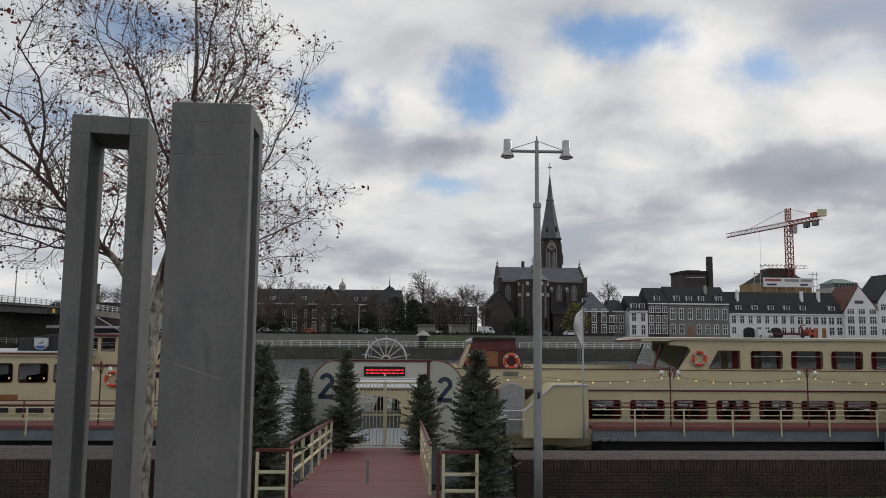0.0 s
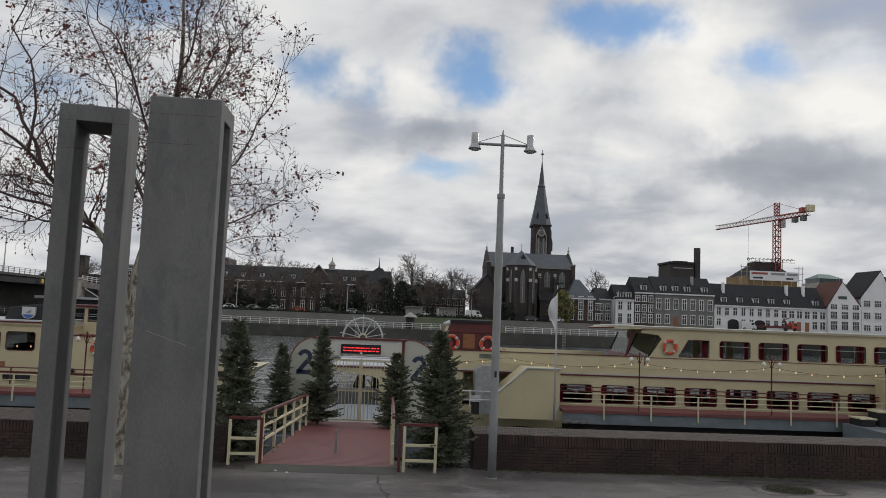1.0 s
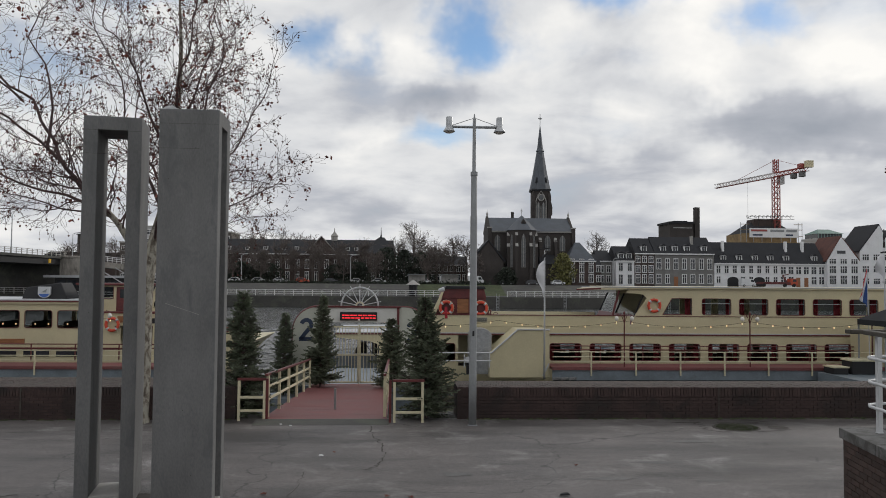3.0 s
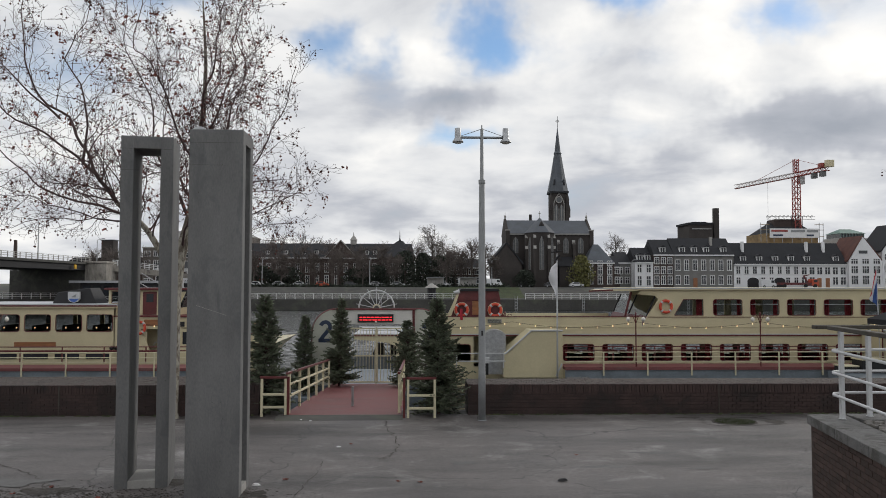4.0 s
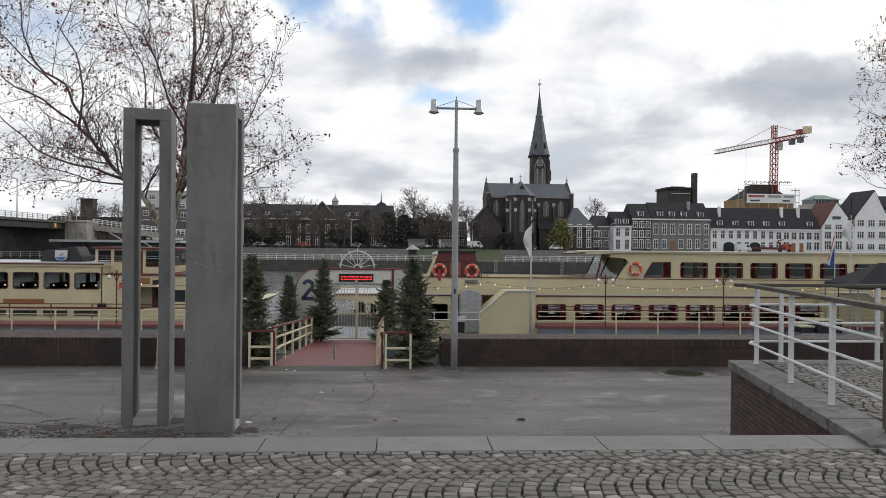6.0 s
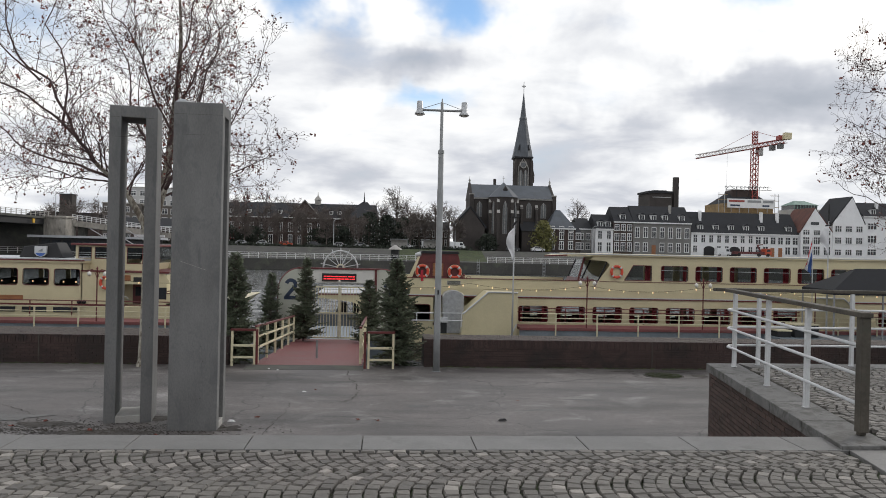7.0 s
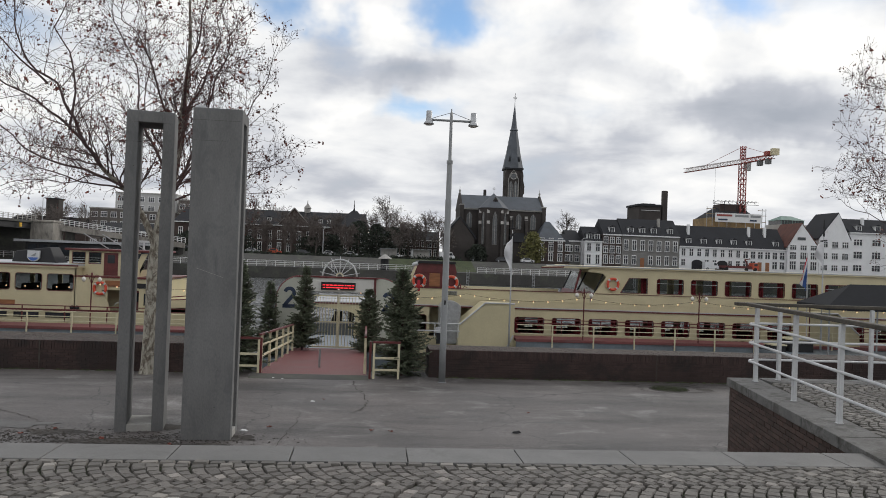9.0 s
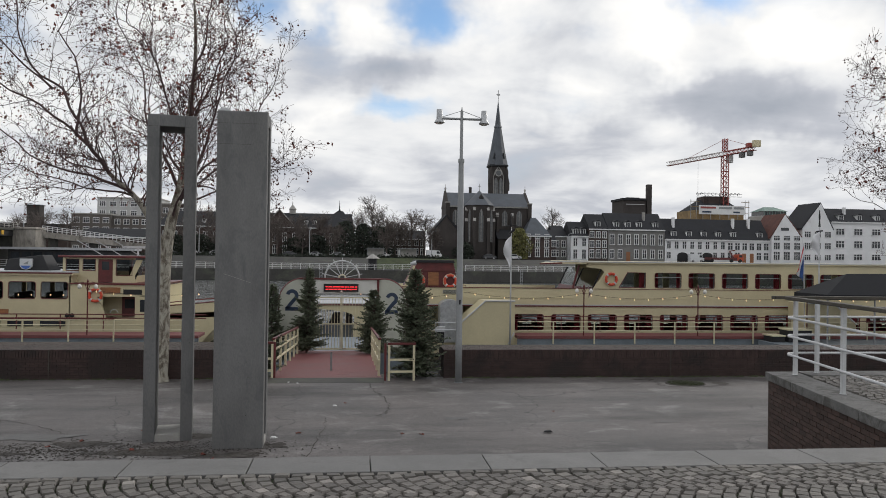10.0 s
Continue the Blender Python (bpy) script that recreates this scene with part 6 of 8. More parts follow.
def fir_tree(x, y, z, h, r, seed, where):
    """A cut fir: whorls of drooping boughs, each set with flat sprays of needles."""
    rnd = random.Random(seed)
    t = thing("fir_tree", (x, y, z), "dark green cut fir tree standing " + where, "fir tree", "fir trees at the gangway")
    lean = Vector((rnd.uniform(-0.03, 0.03), rnd.uniform(-0.02, 0.02), 0))
    part("trunk", Buf().tube([(x, y, z), (x + lean.x * h * 0.5, y, z + h * 0.5), (x + lean.x * h, y + lean.y * h, z + h)], [0.045, 0.03, 0.006], 7), "twig", t)
    needles, boughs = Buf(), Buf()
    up = h * 0.05
    while up < h * 0.985:
        q = up / h
        reach = r * 1.12 * (1 - q) ** 0.9 * (0.72 + 0.28 * min(1.0, q * 5)) * rnd.uniform(0.65, 1.2) + 0.05
        for k in range(rnd.randint(9, 14)):
            a = rnd.uniform(0, 2 * math.pi)
            tilt = rnd.uniform(-0.32, 0.30)
            ln = reach * rnd.uniform(0.65, 1.15)
            p0 = Vector((x, y, z + up + rnd.uniform(-0.05, 0.05))) + lean * up
            out = Vector((math.cos(a), math.sin(a), 0))
            steps = max(3, int(ln / 0.055))
            prev = p0
            for s in range(1, steps + 1):
                f = s / steps
                p = p0 + out * ln * f + Vector((0, 0, (0.34 + tilt - 0.45 * (1 - q)) * ln * f + 0.16 * ln * f * f + rnd.uniform(-0.01, 0.01)))
                d = (p - prev).normalized()
                w = Vector((-out.y, out.x, 0))
                for sgn in (-1, 1):
                    sl = (0.08 + 0.13 * (1 - f)) * rnd.uniform(0.6, 1.5)
                    tip = p + (d * 0.75 + w * sgn * 0.8 + Vector((0, 0, rnd.uniform(-0.45, 0.45)))).normalized() * sl
                    n = Vector((rnd.gauss(0, 0.5), rnd.gauss(0, 0.5), 1)).normalized() * 0.017
                    mid = p.lerp(tip, 0.55)
                    c = (tip - p).cross(n).normalized() * 0.024
                    needles.add([p, mid + c, tip, mid - c], [(0, 1, 2, 3)])
                    needles.add([p, mid + n * 1.3, tip, mid - n * 1.3], [(0, 1, 2, 3)])
                prev = p
            boughs.tube([p0, prev], [0.010, 0.004], 3)
        up += h * 0.030 * rnd.uniform(0.75, 1.2)
    part("bough_frame", boughs, "twig", t)
    tagged(part("needles", needles, "fir", t, "dense dark green needles"), kind="stuff")


fir_tree(-2.42, 17.2, -0.06, 3.05, 0.80, 1, "beside the gangway")
fir_tree(-1.45, 26.5, deck(26.5), 3.3, 0.76, 2, "on the gangway deck")
fir_tree(1.22, 26.0, deck(26.0), 2.5, 0.85, 3, "on the gangway deck")
fir_tree(2.12, 16.95, -0.06, 3.0, 0.90, 4, "beside the quay wall")
fir_tree(-2.92, 27.3, -1.0, 3.05, 0.66, 6, "beside the gate panel")
setting("wall_fir_ledge", Buf().box(-3.7, -1.9, 26.4, 27.9, WATER - 0.3, -1.0), "pontoon", "steel ledge beside the gate", "ledge")

# small loose things on the promenade
rnd = random.Random(33)


def dry_leaf(x, y, z, s, seed):
    q = random.Random(seed)
    lf = Buf()
    n = 9
    pts = []
    for i in range(n):
        a = 2 * math.pi * i / n
        r = s * (1.0 if i % 2 == 0 else 0.55)
        pts.append((x + r * math.cos(a), y + r * math.sin(a), z + 0.006 + abs(q.gauss(0, 0.35)) * s))
    lf.add(pts + [(x, y, z + 0.008)], [(i, (i + 1) % n, n) for i in range(n)])
    o = tagged(part("fallen_leaf", lf, "dead_leaf"), "curled russet leaf lying on the asphalt", "leaf", "fallen leaves")
    o.modifiers.new("thickness", "SOLIDIFY").thickness = 0.003


for x, y, s in ((1.6, 9.32, 0.05), (1.25, 9.35, 0.05), (-0.62, 9.55, 0.06), (-3.2, 8.4, 0.05), (-4.2, 9.1, 0.05), (-4.6, 8.7, 0.06), (-3.4, 9.9, 0.05), (-2.0, 8.0, 0.05), (0.2, 12.6, 0.04), (-1.8, 7.7, 0.04), (4.6, 11.4, 0.04), (-5.3, 8.3, 0.06)):
    dry_leaf(x, y, ground(y), s, int(x * 10 + 100))
for x, y, s in ((-0.02, 12.35, 0.05), (-1.02, 9.2, 0.07), (-1.3, 15.85, 0.05), (-1.05, 15.7, 0.04)):
    q = random.Random(int(x * 100 + 500))
    b = Buf()
    z = ground(y)
    ring = [(x + s * math.cos(a) * q.uniform(0.7, 1.2), y + 0.6 * s * math.sin(a) * q.uniform(0.7, 1.2)) for a in (0, 0.9, 1.8, 2.7, 3.6, 4.5, 5.4)]
    b.add([(u, v, z + 0.002) for u, v in ring] + [(u * 0.6 + x * 0.4, v * 0.6 + y * 0.4, z + s * q.uniform(0.25, 0.5)) for u, v in ring], [tuple(range(6, -1, -1)), tuple(range(7, 14))] + [(i, (i + 1) % 7, 7 + (i + 1) % 7, 7 + i) for i in range(7)])
    tagged(part("litter_scrap", b, "litter"), "crumpled scrap of pale litter on the asphalt", "litter", "litter")
tree_pit = Buf()
for i in range(900):
    a, r = rnd.uniform(0, 2 * math.pi), math.sqrt(rnd.uniform(0, 1))
    x, y = 9.28 + 0.50 * r * math.cos(a), 15.25 + 0.42 * r * math.sin(a)
    z = ground(y)
    hx, hy, h = rnd.gauss(0, 0.02), rnd.gauss(0, 0.02), rnd.uniform(0.02, 0.07)
    tree_pit.add([(x - 0.008, y, z), (x + 0.008, y, z), (x + hx, y + hy, z + h)], [(0, 1, 2)])
tagged(part("grass_tuft", tree_pit, "grass"), "patch of green grass growing in the asphalt", "grass", "", "stuff")
setting("pavement_grass_pit", Buf().prism([(9.28 + 0.55 * math.cos(i * 0.4488), 15.25 + 0.46 * math.sin(i * 0.4488)) for i in range(14)], ground(15.25) - 0.05, ground(15.25) + 0.012, "z"), "dirt", "earth of the grass patch", "pit")
scrap = Buf().add([(3.85, 9.29, 0.135), (4.03, 9.30, 0.135), (4.02, 9.37, 0.14), (3.88, 9.36, 0.14), (3.87, 9.30, 0.155), (4.0, 9.31, 0.165), (3.99, 9.35, 0.17), (3.9, 9.35, 0.16)],
                  [(0, 3, 2, 1), (4, 5, 6, 7), (0, 1, 5, 4), (1, 2, 6, 5), (2, 3, 7, 6), (3, 0, 4, 7)])
tagged(part("litter_scrap", scrap, "black"), "small dark scrap lying on the asphalt", "litter", "litter")


def flat_shape(name, cx, cy, rx, ry, seed, mat, label, category, lift=0.004):
    """A thin uneven patch that follows the promenade's fall."""
    q = random.Random(seed)
    n = 40
    pts = []
    for i in range(n):
        a = 2 * math.pi * i / n
        r = 0.75 + 0.45 * noise.noise(Vector((math.cos(a) * 1.6 + seed, math.sin(a) * 1.6, seed * 1.3))) + q.uniform(-0.10, 0.10)
        x, y = cx + rx * r * math.cos(a), cy + ry * r * math.sin(a)
        pts.append((x, y, ground(y) + lift))
    setting(name, Buf().add(pts, [tuple(range(n))]), mat, label, category)


for i, (cx, cy, rx, ry) in enumerate(((-2.9, 8.25, 1.0, 0.30), (-1.6, 8.0, 0.8, 0.22), (-4.2, 8.9, 0.7, 0.25), (-2.5, 9.4, 0.8, 0.25), (-1.0, 8.6, 0.35, 0.3), (-5.6, 8.3, 0.9, 0.2), (9.6, 15.9, 0.9, 0.12), (10.3, 15.3, 0.35, 0.25), (8.4, 16.0, 0.5, 0.1))):
    flat_shape("pavement_dirt_%d" % (i + 1), cx, cy, rx, ry, i + 3, "dirt", "dark damp dirt spread on the asphalt", "dirt", 0.004 + 0.0004 * i)
for i, (cx, cy, rx, ry) in enumerate(((4.9, 10.4, 0.9, 0.18), (6.2, 11.6, 0.8, 0.22), (6.6, 10.2, 0.5, 0.15), (2.4, 10.8, 0.4, 0.25), (7.4, 13.6, 0.9, 0.2), (-6.3, 9.9, 0.8, 0.25))):
    flat_shape("pavement_worn_%d" % (i + 1), cx, cy, rx * 0.8, ry * 0.8, i + 31, "worn", "pale worn spot in the asphalt", "worn patch", 0.004 + 0.0004 * i)


def tar_line(name, pts, w, label):
    b = Buf()
    q = random.Random(len(pts) * 7)
    line = crooked([(x, y, 0) for x, y in pts], 14)
    v = []
    for i, p in enumerate(line):
        d = (line[min(i + 1, len(line) - 1)] - line[max(i - 1, 0)]).normalized()
        k = w * q.uniform(0.4, 1.4)
        jx = q.uniform(-1, 1) * w * 5
        for s in (-1, 1):
            x, y = p.x - d.y * k * s + jx, p.y + d.x * k * s
            v.append((x, y, ground(y) + 0.007))
    b.add(v, [(2 * i, 2 * i + 1, 2 * i + 3, 2 * i + 2) for i in range(len(line) - 1)])
    setting(name, b, "dirt", label, "crack")


tar_line("pavement_crack_1", [(0.75, 15.6), (0.95, 14.2), (1.15, 12.6), (1.1, 11.6), (0.85, 11.1)], 0.012, "ragged dark crack in the asphalt")
tar_line("pavement_crack_2", [(-0.15, 11.0), (-0.25, 9.0), (-0.45, 6.5), (-0.5, 4.6)], 0.008, "straight dark seam in the asphalt")
tar_line("pavement_crack_3", [(-7.5, 11.6), (-6.0, 10.9), (-4.6, 9.6), (-4.2, 8.4)], 0.010, "ragged dark crack in the asphalt")
tar_line("pavement_crack_4", [(-9.0, 14.6), (-6.8, 14.9), (-4.9, 15.2), (-3.6, 14.9)], 0.014, "ragged dark crack round the tree")
tar_line("pavement_patch_joint_1", [(8.55, 14.75), (9.4, 14.72), (10.25, 14.9)], 0.02, "dark joint of the patch round the grass")
tar_line("pavement_patch_joint_2", [(8.5, 14.8), (8.55, 15.5), (8.6, 16.3)], 0.02, "dark joint of the patch round the grass")
tar_line("pavement_patch_joint_3", [(10.3, 14.9), (10.25, 15.6), (10.15, 16.35)], 0.05, "dark joint of the patch round the grass")
soil = Buf()
for i in range(2600):
    cx = rnd.choice((-2.7, -1.5, -3.6, -4.4, -5.4))
    x, y = cx + rnd.gauss(0, 0.55), 8.45 + rnd.gauss(0, 0.36)
    z, s, a = ground(y) + 0.004, rnd.uniform(0.008, 0.034), rnd.uniform(0, 6.28)
    c, n = math.cos(a) * s, math.sin(a) * s * 0.8
    soil.add([(x - c, y - n, z), (x + n * 0.6, y - c * 0.5, z), (x + c, y + n, z), (x - n * 0.5, y + c * 0.6, z), (x, y, z + s * 0.32)], [(0, 1, 4), (1, 2, 4), (2, 3, 4), (3, 0, 4)])
tagged(part("soil_crumbs", soil, "dirt"), "dark soil crumbs and grit round the concrete portals", "soil", "", "stuff")
flat_shape("pavement_worn_9", -5.2, 9.5, 1.1, 0.35, 57, "worn", "pale worn patch in the asphalt", "worn patch", 0.009)

# ---- setts, kerb and bricks ----
def kerb_row():
    holder = setting("kerb_bed", Buf().box(-14, 5.95, 1.74, 2.18, STREET - 0.25, STREET - 0.03), "joint", "bed of the bluestone kerb", "kerb")
    for i in range(-13, 6):
        x0 = 0.481 + i * 0.995
        if x0 > 5.6:
            break
        x1 = min(x0 + 0.995, 5.98)
        part("kerb_stone", Buf().box(x0 + 0.004, x1 - 0.004, 1.72, 2.21, STREET - 0.22, STREET + 0.002), "kerb", holder, bevel=0.007)


kerb_row()
SPAN, PITCH = 1.21, 0.114
RAD = SPAN / (2 * math.sin(radians(45)))
CREST = 1.74                                                       # the first crest lies along the kerb


def fan_setts(x0, x1, y0, y1, seed):
    """Setts laid in segmental arcs that bulge upstream: centre, turn, length along the arc, depth across it."""
    q = random.Random(seed)
    out = []
    n = 12
    for c in range(int((y0 - CREST) / SPAN) - 2, int((y1 - CREST) / SPAN) + 3):
        for k in range(int(x0 / PITCH) - 6, int(x1 / PITCH) + 7):
            slip = q.uniform(-0.3, 0.3)
            drift = q.gauss(0, 0.004)
            for i in range(n):
                a = radians(-45 + 90 * (i + 0.5 + slip * math.sin(math.pi * (i + 0.5) / n)) / n)
                y = CREST + c * SPAN + RAD * math.sin(a)
                x = k * PITCH - RAD * (math.cos(a) - math.cos(radians(45))) + drift
                if x0 < x < x1 and y0 < y < y1:
                    w = RAD * radians(90) / n - 0.012
                    d = PITCH * math.cos(a) - 0.010
                    out.append((x + q.gauss(0, 0.003), y + q.gauss(0, 0.003), radians(90) - a + q.gauss(0, 0.05), w * q.uniform(0.88, 1.05), d * q.uniform(0.92, 1.05), q.uniform(-0.005, 0.005)))
    return out


def sett_shape(q):
    j = lambda: q.uniform(-0.035, 0.035)
    low = [(-0.5, -0.5), (0.5, -0.5), (0.5, 0.5), (-0.5, 0.5)]
    v = [(x, y, -0.06) for x, y in low] + [(x + j(), y + j(), -0.014) for x, y in low] + [(x * 0.86 + j(), y * 0.86 + j(), q.uniform(-0.002, 0.003)) for x, y in low]
    f = [(8, 9, 10, 11)] + [(i + o, (i + 1) % 4 + o, (i + 1) % 4 + o + 4, i + o + 4) for o in (0, 4) for i in range(4)]
    return v, f


qs = random.Random(77)
shapes = []
for i in range(8):
    v, f = sett_shape(qs)
    me = bpy.data.meshes.new("sett")
    me.from_pydata(v, [], f)
    me.materials.append(M["sett"])
    shapes.append((me, v, f))
street = bpy.data.objects["pavement_street"]
near = fan_setts(-10, 9.0, -7.0, 1.64, 5)
near = [s for s in near if not -0.06 < s[0] - (5.86 + (s[1] - 1.715) * 0.176) < 0.48]
near += [(-9 + i * 0.135, 1.672, qs.gauss(0, 0.04), 0.122 * qs.uniform(0.85, 1.05), 0.075, qs.uniform(-0.004, 0.006)) for i in range(110)]
near.sort(key=lambda s: abs(s[1] - 1.2) + abs(s[0] - 1.2) * 0.12)
rest = Buf()


def lay(buf, s, z):
    x, y, turn, w, d, h = s
    _, v, f = shapes[int((x * 37 + y * 91) * 10) % 8]
    c, n = math.cos(turn), math.sin(turn)
    buf.add([(x + px * w * c - py * d * n, y + px * w * n + py * d * c, z + pz + h) for px, py, pz in v], f)


for i, s in enumerate(near):
    if i < 300:
        ob = new("sett", shapes[i % 8][0])
        ob.matrix_basis = Matrix.LocRotScale((s[0], s[1], STREET + s[5]), Euler((0, 0, s[2])), (s[3], s[4], 1))
        ob.parent = street
    else:
        lay(rest, s, STREET)
tagged(part("setts", rest, "sett_far", street), kind="stuff")
more = Buf()
for s in fan_setts(6.2, 13, 1.75, 6.3, 6):
    if s[0] > edge_x(s[1]) + 0.56:
        lay(more, s, CAP_Z - 0.005)
tagged(part("setts", more, "sett_far", bpy.data.objects["pavement_terrace"]), kind="stuff")

# bricks of the terrace wall, on its sloping side
bl, bh, run = 0.208, 0.058, math.hypot(1, 0.182)
brick_me = bpy.data.meshes.new("brick")
bb = Buf().box(-bl / 2, bl / 2, -0.05, 0.0, -bh / 2, bh / 2)
brick_me.from_pydata(bb.v, [], bb.f)
brick_me.materials.append(M["brick"])
count, joined = 0, Buf()
turn = math.atan2(-1, -0.182)
row = 0
z = CAP_Z - 0.165
while z > 0.2:
    s = 0.104 + (row % 2) * 0.11
    if row % 2:
        ex, ey = edge_x(6.66), 6.66
        joined.add([(ex + 0.04, ey, z - bh / 2), (ex + 0.0205, ey - 0.098, z - bh / 2), (ex + 0.07, ey - 0.098, z - bh / 2), (ex + 0.09, ey, z - bh / 2),
                    (ex + 0.04, ey, z + bh / 2), (ex + 0.0205, ey - 0.098, z + bh / 2), (ex + 0.07, ey - 0.098, z + bh / 2), (ex + 0.09, ey, z + bh / 2)],
                   [(0, 1, 2, 3), (7, 6, 5, 4), (0, 4, 5, 1), (1, 5, 6, 2), (2, 6, 7, 3), (3, 7, 4, 0)])
    while s < 4.6:
        y = 6.66 - s / run
        x = edge_x(y) + 0.05 - 0.012 + rk.uniform(-0.002, 0.002)
        if count < 300 and y > 3.2:
            ob = new("brick", brick_me)
            ob.matrix_basis = Matrix.LocRotScale((x, y, z), Euler((0, 0, turn)), None) @ Matrix.Rotation(math.pi, 4, "Z") @ Matrix.Translation((0, 0.0, 0))
            ob.parent = terrace
            count += 1
        else:
            ca, sa = 0.182 / run, 1 / run
            h2, d2 = bl / 2, 0.05
            pts = []
            for dz in (-bh / 2, bh / 2):
                for du, dn in ((-h2, 0), (h2, 0), (h2, d2), (-h2, d2)):
                    pts.append((x + ca * du + sa * dn, y + sa * du - ca * dn, z + dz))
            joined.add(pts, [(0, 1, 2, 3), (7, 6, 5, 4), (0, 4, 5, 1), (1, 5, 6, 2), (2, 6, 7, 3), (3, 7, 4, 0)])
        s += 0.22
    z -= 0.068
    row += 1
tagged(part("brick_courses", joined, "brick", terrace), kind="stuff")


# ---- far town ----
def house_window(parent, x, y, z, w, h, kind="sash", trim="trim"):
    """A window in a far facade: surround, sill, pane and glazing bars; x, z its lower middle."""
    win = part("window", Buf().box(x - w / 2 - 0.14, x + w / 2 + 0.14, y - 0.10, y, z + h, z + h + 0.18).box(x - w / 2 - 0.14, x - w / 2, y - 0.10, y, z, z + h)
               .box(x + w / 2, x + w / 2 + 0.14, y - 0.10, y, z, z + h).box(x - w / 2 - 0.2, x + w / 2 + 0.2, y - 0.16, y, z - 0.14, z), trim, parent)
    part("pane", Buf().box(x - w / 2, x + w / 2, y - 0.02, y + 0.02, z, z + h), "pane", win)
    bars = Buf().box(x - w / 2, x + w / 2, y - 0.06, y - 0.02, z + h * 0.62, z + h * 0.62 + 0.10)
    n = 1 if w < 1.6 else int(w / 0.8)
    for i in range(1, n + 1):
        xx = x - w / 2 + w * i / (n + 1)
        bars.box(xx - 0.06, xx + 0.06, y - 0.06, y - 0.02, z, z + h)
    part("glazing_bar", bars, trim, win)
    return win


def dormer(parent, x, y, z, w, h, roof, wall="trim"):
    d = part("dormer", Buf().box(x - w / 2, x + w / 2, y, y + 2.2, z, z + h), wall, parent)
    part("dormer_roof", Buf().prism([(x - w / 2 - 0.2, z + h), (x + w / 2 + 0.2, z + h), (x, z + h + w * 0.35)], y - 0.2, y + 2.6), roof, d)
    part("dormer_pane", Buf().box(x - w / 2 + 0.2, x - 0.06, y - 0.03, y, z + 0.2, z + h - 0.15).box(x + 0.06, x + w / 2 - 0.2, y - 0.03, y, z + 0.2, z + h - 0.15), "pane", d)


def town_house(x0, x1, y, eave, ridge, wall, roof, rows, cols, label, w=1.0, dormers=(), depth=11.0, trim="trim", base=FAR, hip=0.0, doors=(), arches=(), gable=False, chimneys=(), cornice=True):
    """A street-front house. rows: (sill height over the base, window height)."""
    h = thing("town_house", ((x0 + x1) / 2, y, base), label, "house", "houses on the far river front")
    cx = (x0 + x1) / 2
    if gable:
        apex = gable if not isinstance(gable, bool) else cx
        part("wall", Buf().prism([(x0, base), (x1, base), (x1, eave), (apex, ridge), (x0, eave)], y, y + depth), wall, h)
        part("roof", Buf().prism([(x0 - 0.3, eave - 0.2), (apex, ridge), (apex, ridge + 0.35), (x0 - 0.3, eave + 0.25)], y + 0.1, y + depth), roof, h)
        part("roof", Buf().prism([(x1 + 0.3, eave - 0.2), (apex, ridge), (apex, ridge + 0.35), (x1 + 0.3, eave + 0.25)], y + 0.1, y + depth), roof, h)
    else:
        part("wall", Buf().box(x0, x1, y, y + depth, base, eave), wall, h)
        m = y + depth * 0.45
        part("roof", Buf().add([(x0, y - 0.35, eave), (x1, y - 0.35, eave), (x1, y + depth, eave), (x0, y + depth, eave), (x0 + hip, m, ridge), (x1 - hip, m, ridge)],
                               [(0, 1, 5, 4), (2, 3, 4, 5), (1, 2, 5), (3, 0, 4), (0, 3, 2, 1)]), roof, h)
        if cornice:
            part("cornice", Buf().box(x0, x1, y - 0.45, y, eave - 0.30, eave + 0.02), trim, h)
    for sill, wh in rows:
        for i in range(cols):
            x = x0 + (x1 - x0) * (i + 0.5) / cols
            if any(abs(x - d) < 1.0 for d in doors) and sill < 2 or any(abs(x - a) < 2.2 for a in arches) and sill < 2.5:
                continue
            house_window(h, x, y, base + sill, w, wh, trim=trim)
    for d in doors:
        part("door", Buf().box(d - 0.55, d + 0.55, y - 0.06, y, base, base + 2.5), "wood", h, "brown wooden door")
    for a in arches:
        pts = [(a - 1.5, base), (a + 1.5, base), (a + 1.5, base + 1.7)] + [(a + 1.5 * math.cos(radians(t)), base + 1.7 + 0.9 * math.sin(radians(t))) for t in range(15, 180, 15)] + [(a - 1.5, base + 1.7)]
        part("gateway", Buf().prism(pts, y - 0.05, y), "black", h, "dark arched gateway")
    slope = (ridge - eave) / (depth * 0.45 + 0.35)
    for d in dormers:
        dormer(h, d, y + 0.5, eave + slope * 0.6, 1.5, 1.5, roof)
    for cxx in chimneys:
        part("chimney", Buf().box(cxx - 0.3, cxx + 0.3, y + 2.6, y + 3.4, eave + 1, ridge + 0.25), "stone_trim" if wall != "white_house" else "white_house", h)
    return h


HY = 195
town_house(44.3, 51.6, 190, 8.9, 13.8, "brick_house", "slate_light", [(0.9, 1.9), (3.4, 1.7), (5.6, 1.0)], 3, "dark brick house with a hipped grey slate roof", hip=3.0)
town_house(51.8, 54.6, 196, 8.0, 11.0, "brick_house", "slate", [(1.0, 1.6), (3.6, 1.6)], 2, "small dark brick house with a slate roof")
town_house(54.6, 58.3, 199, 9.2, 12.2, "stone_house", "slate", [(1.0, 1.6), (3.6, 1.6)], 2, "narrow grey house with a dark roof")
town_house(58.3, 63.1, HY, 9.2, 13.2, "white_house", "slate", [(0.5, 2.4), (3.9, 2.0)], 2, "narrow white house with a dark mansard roof", dormers=(59.7, 61.8))
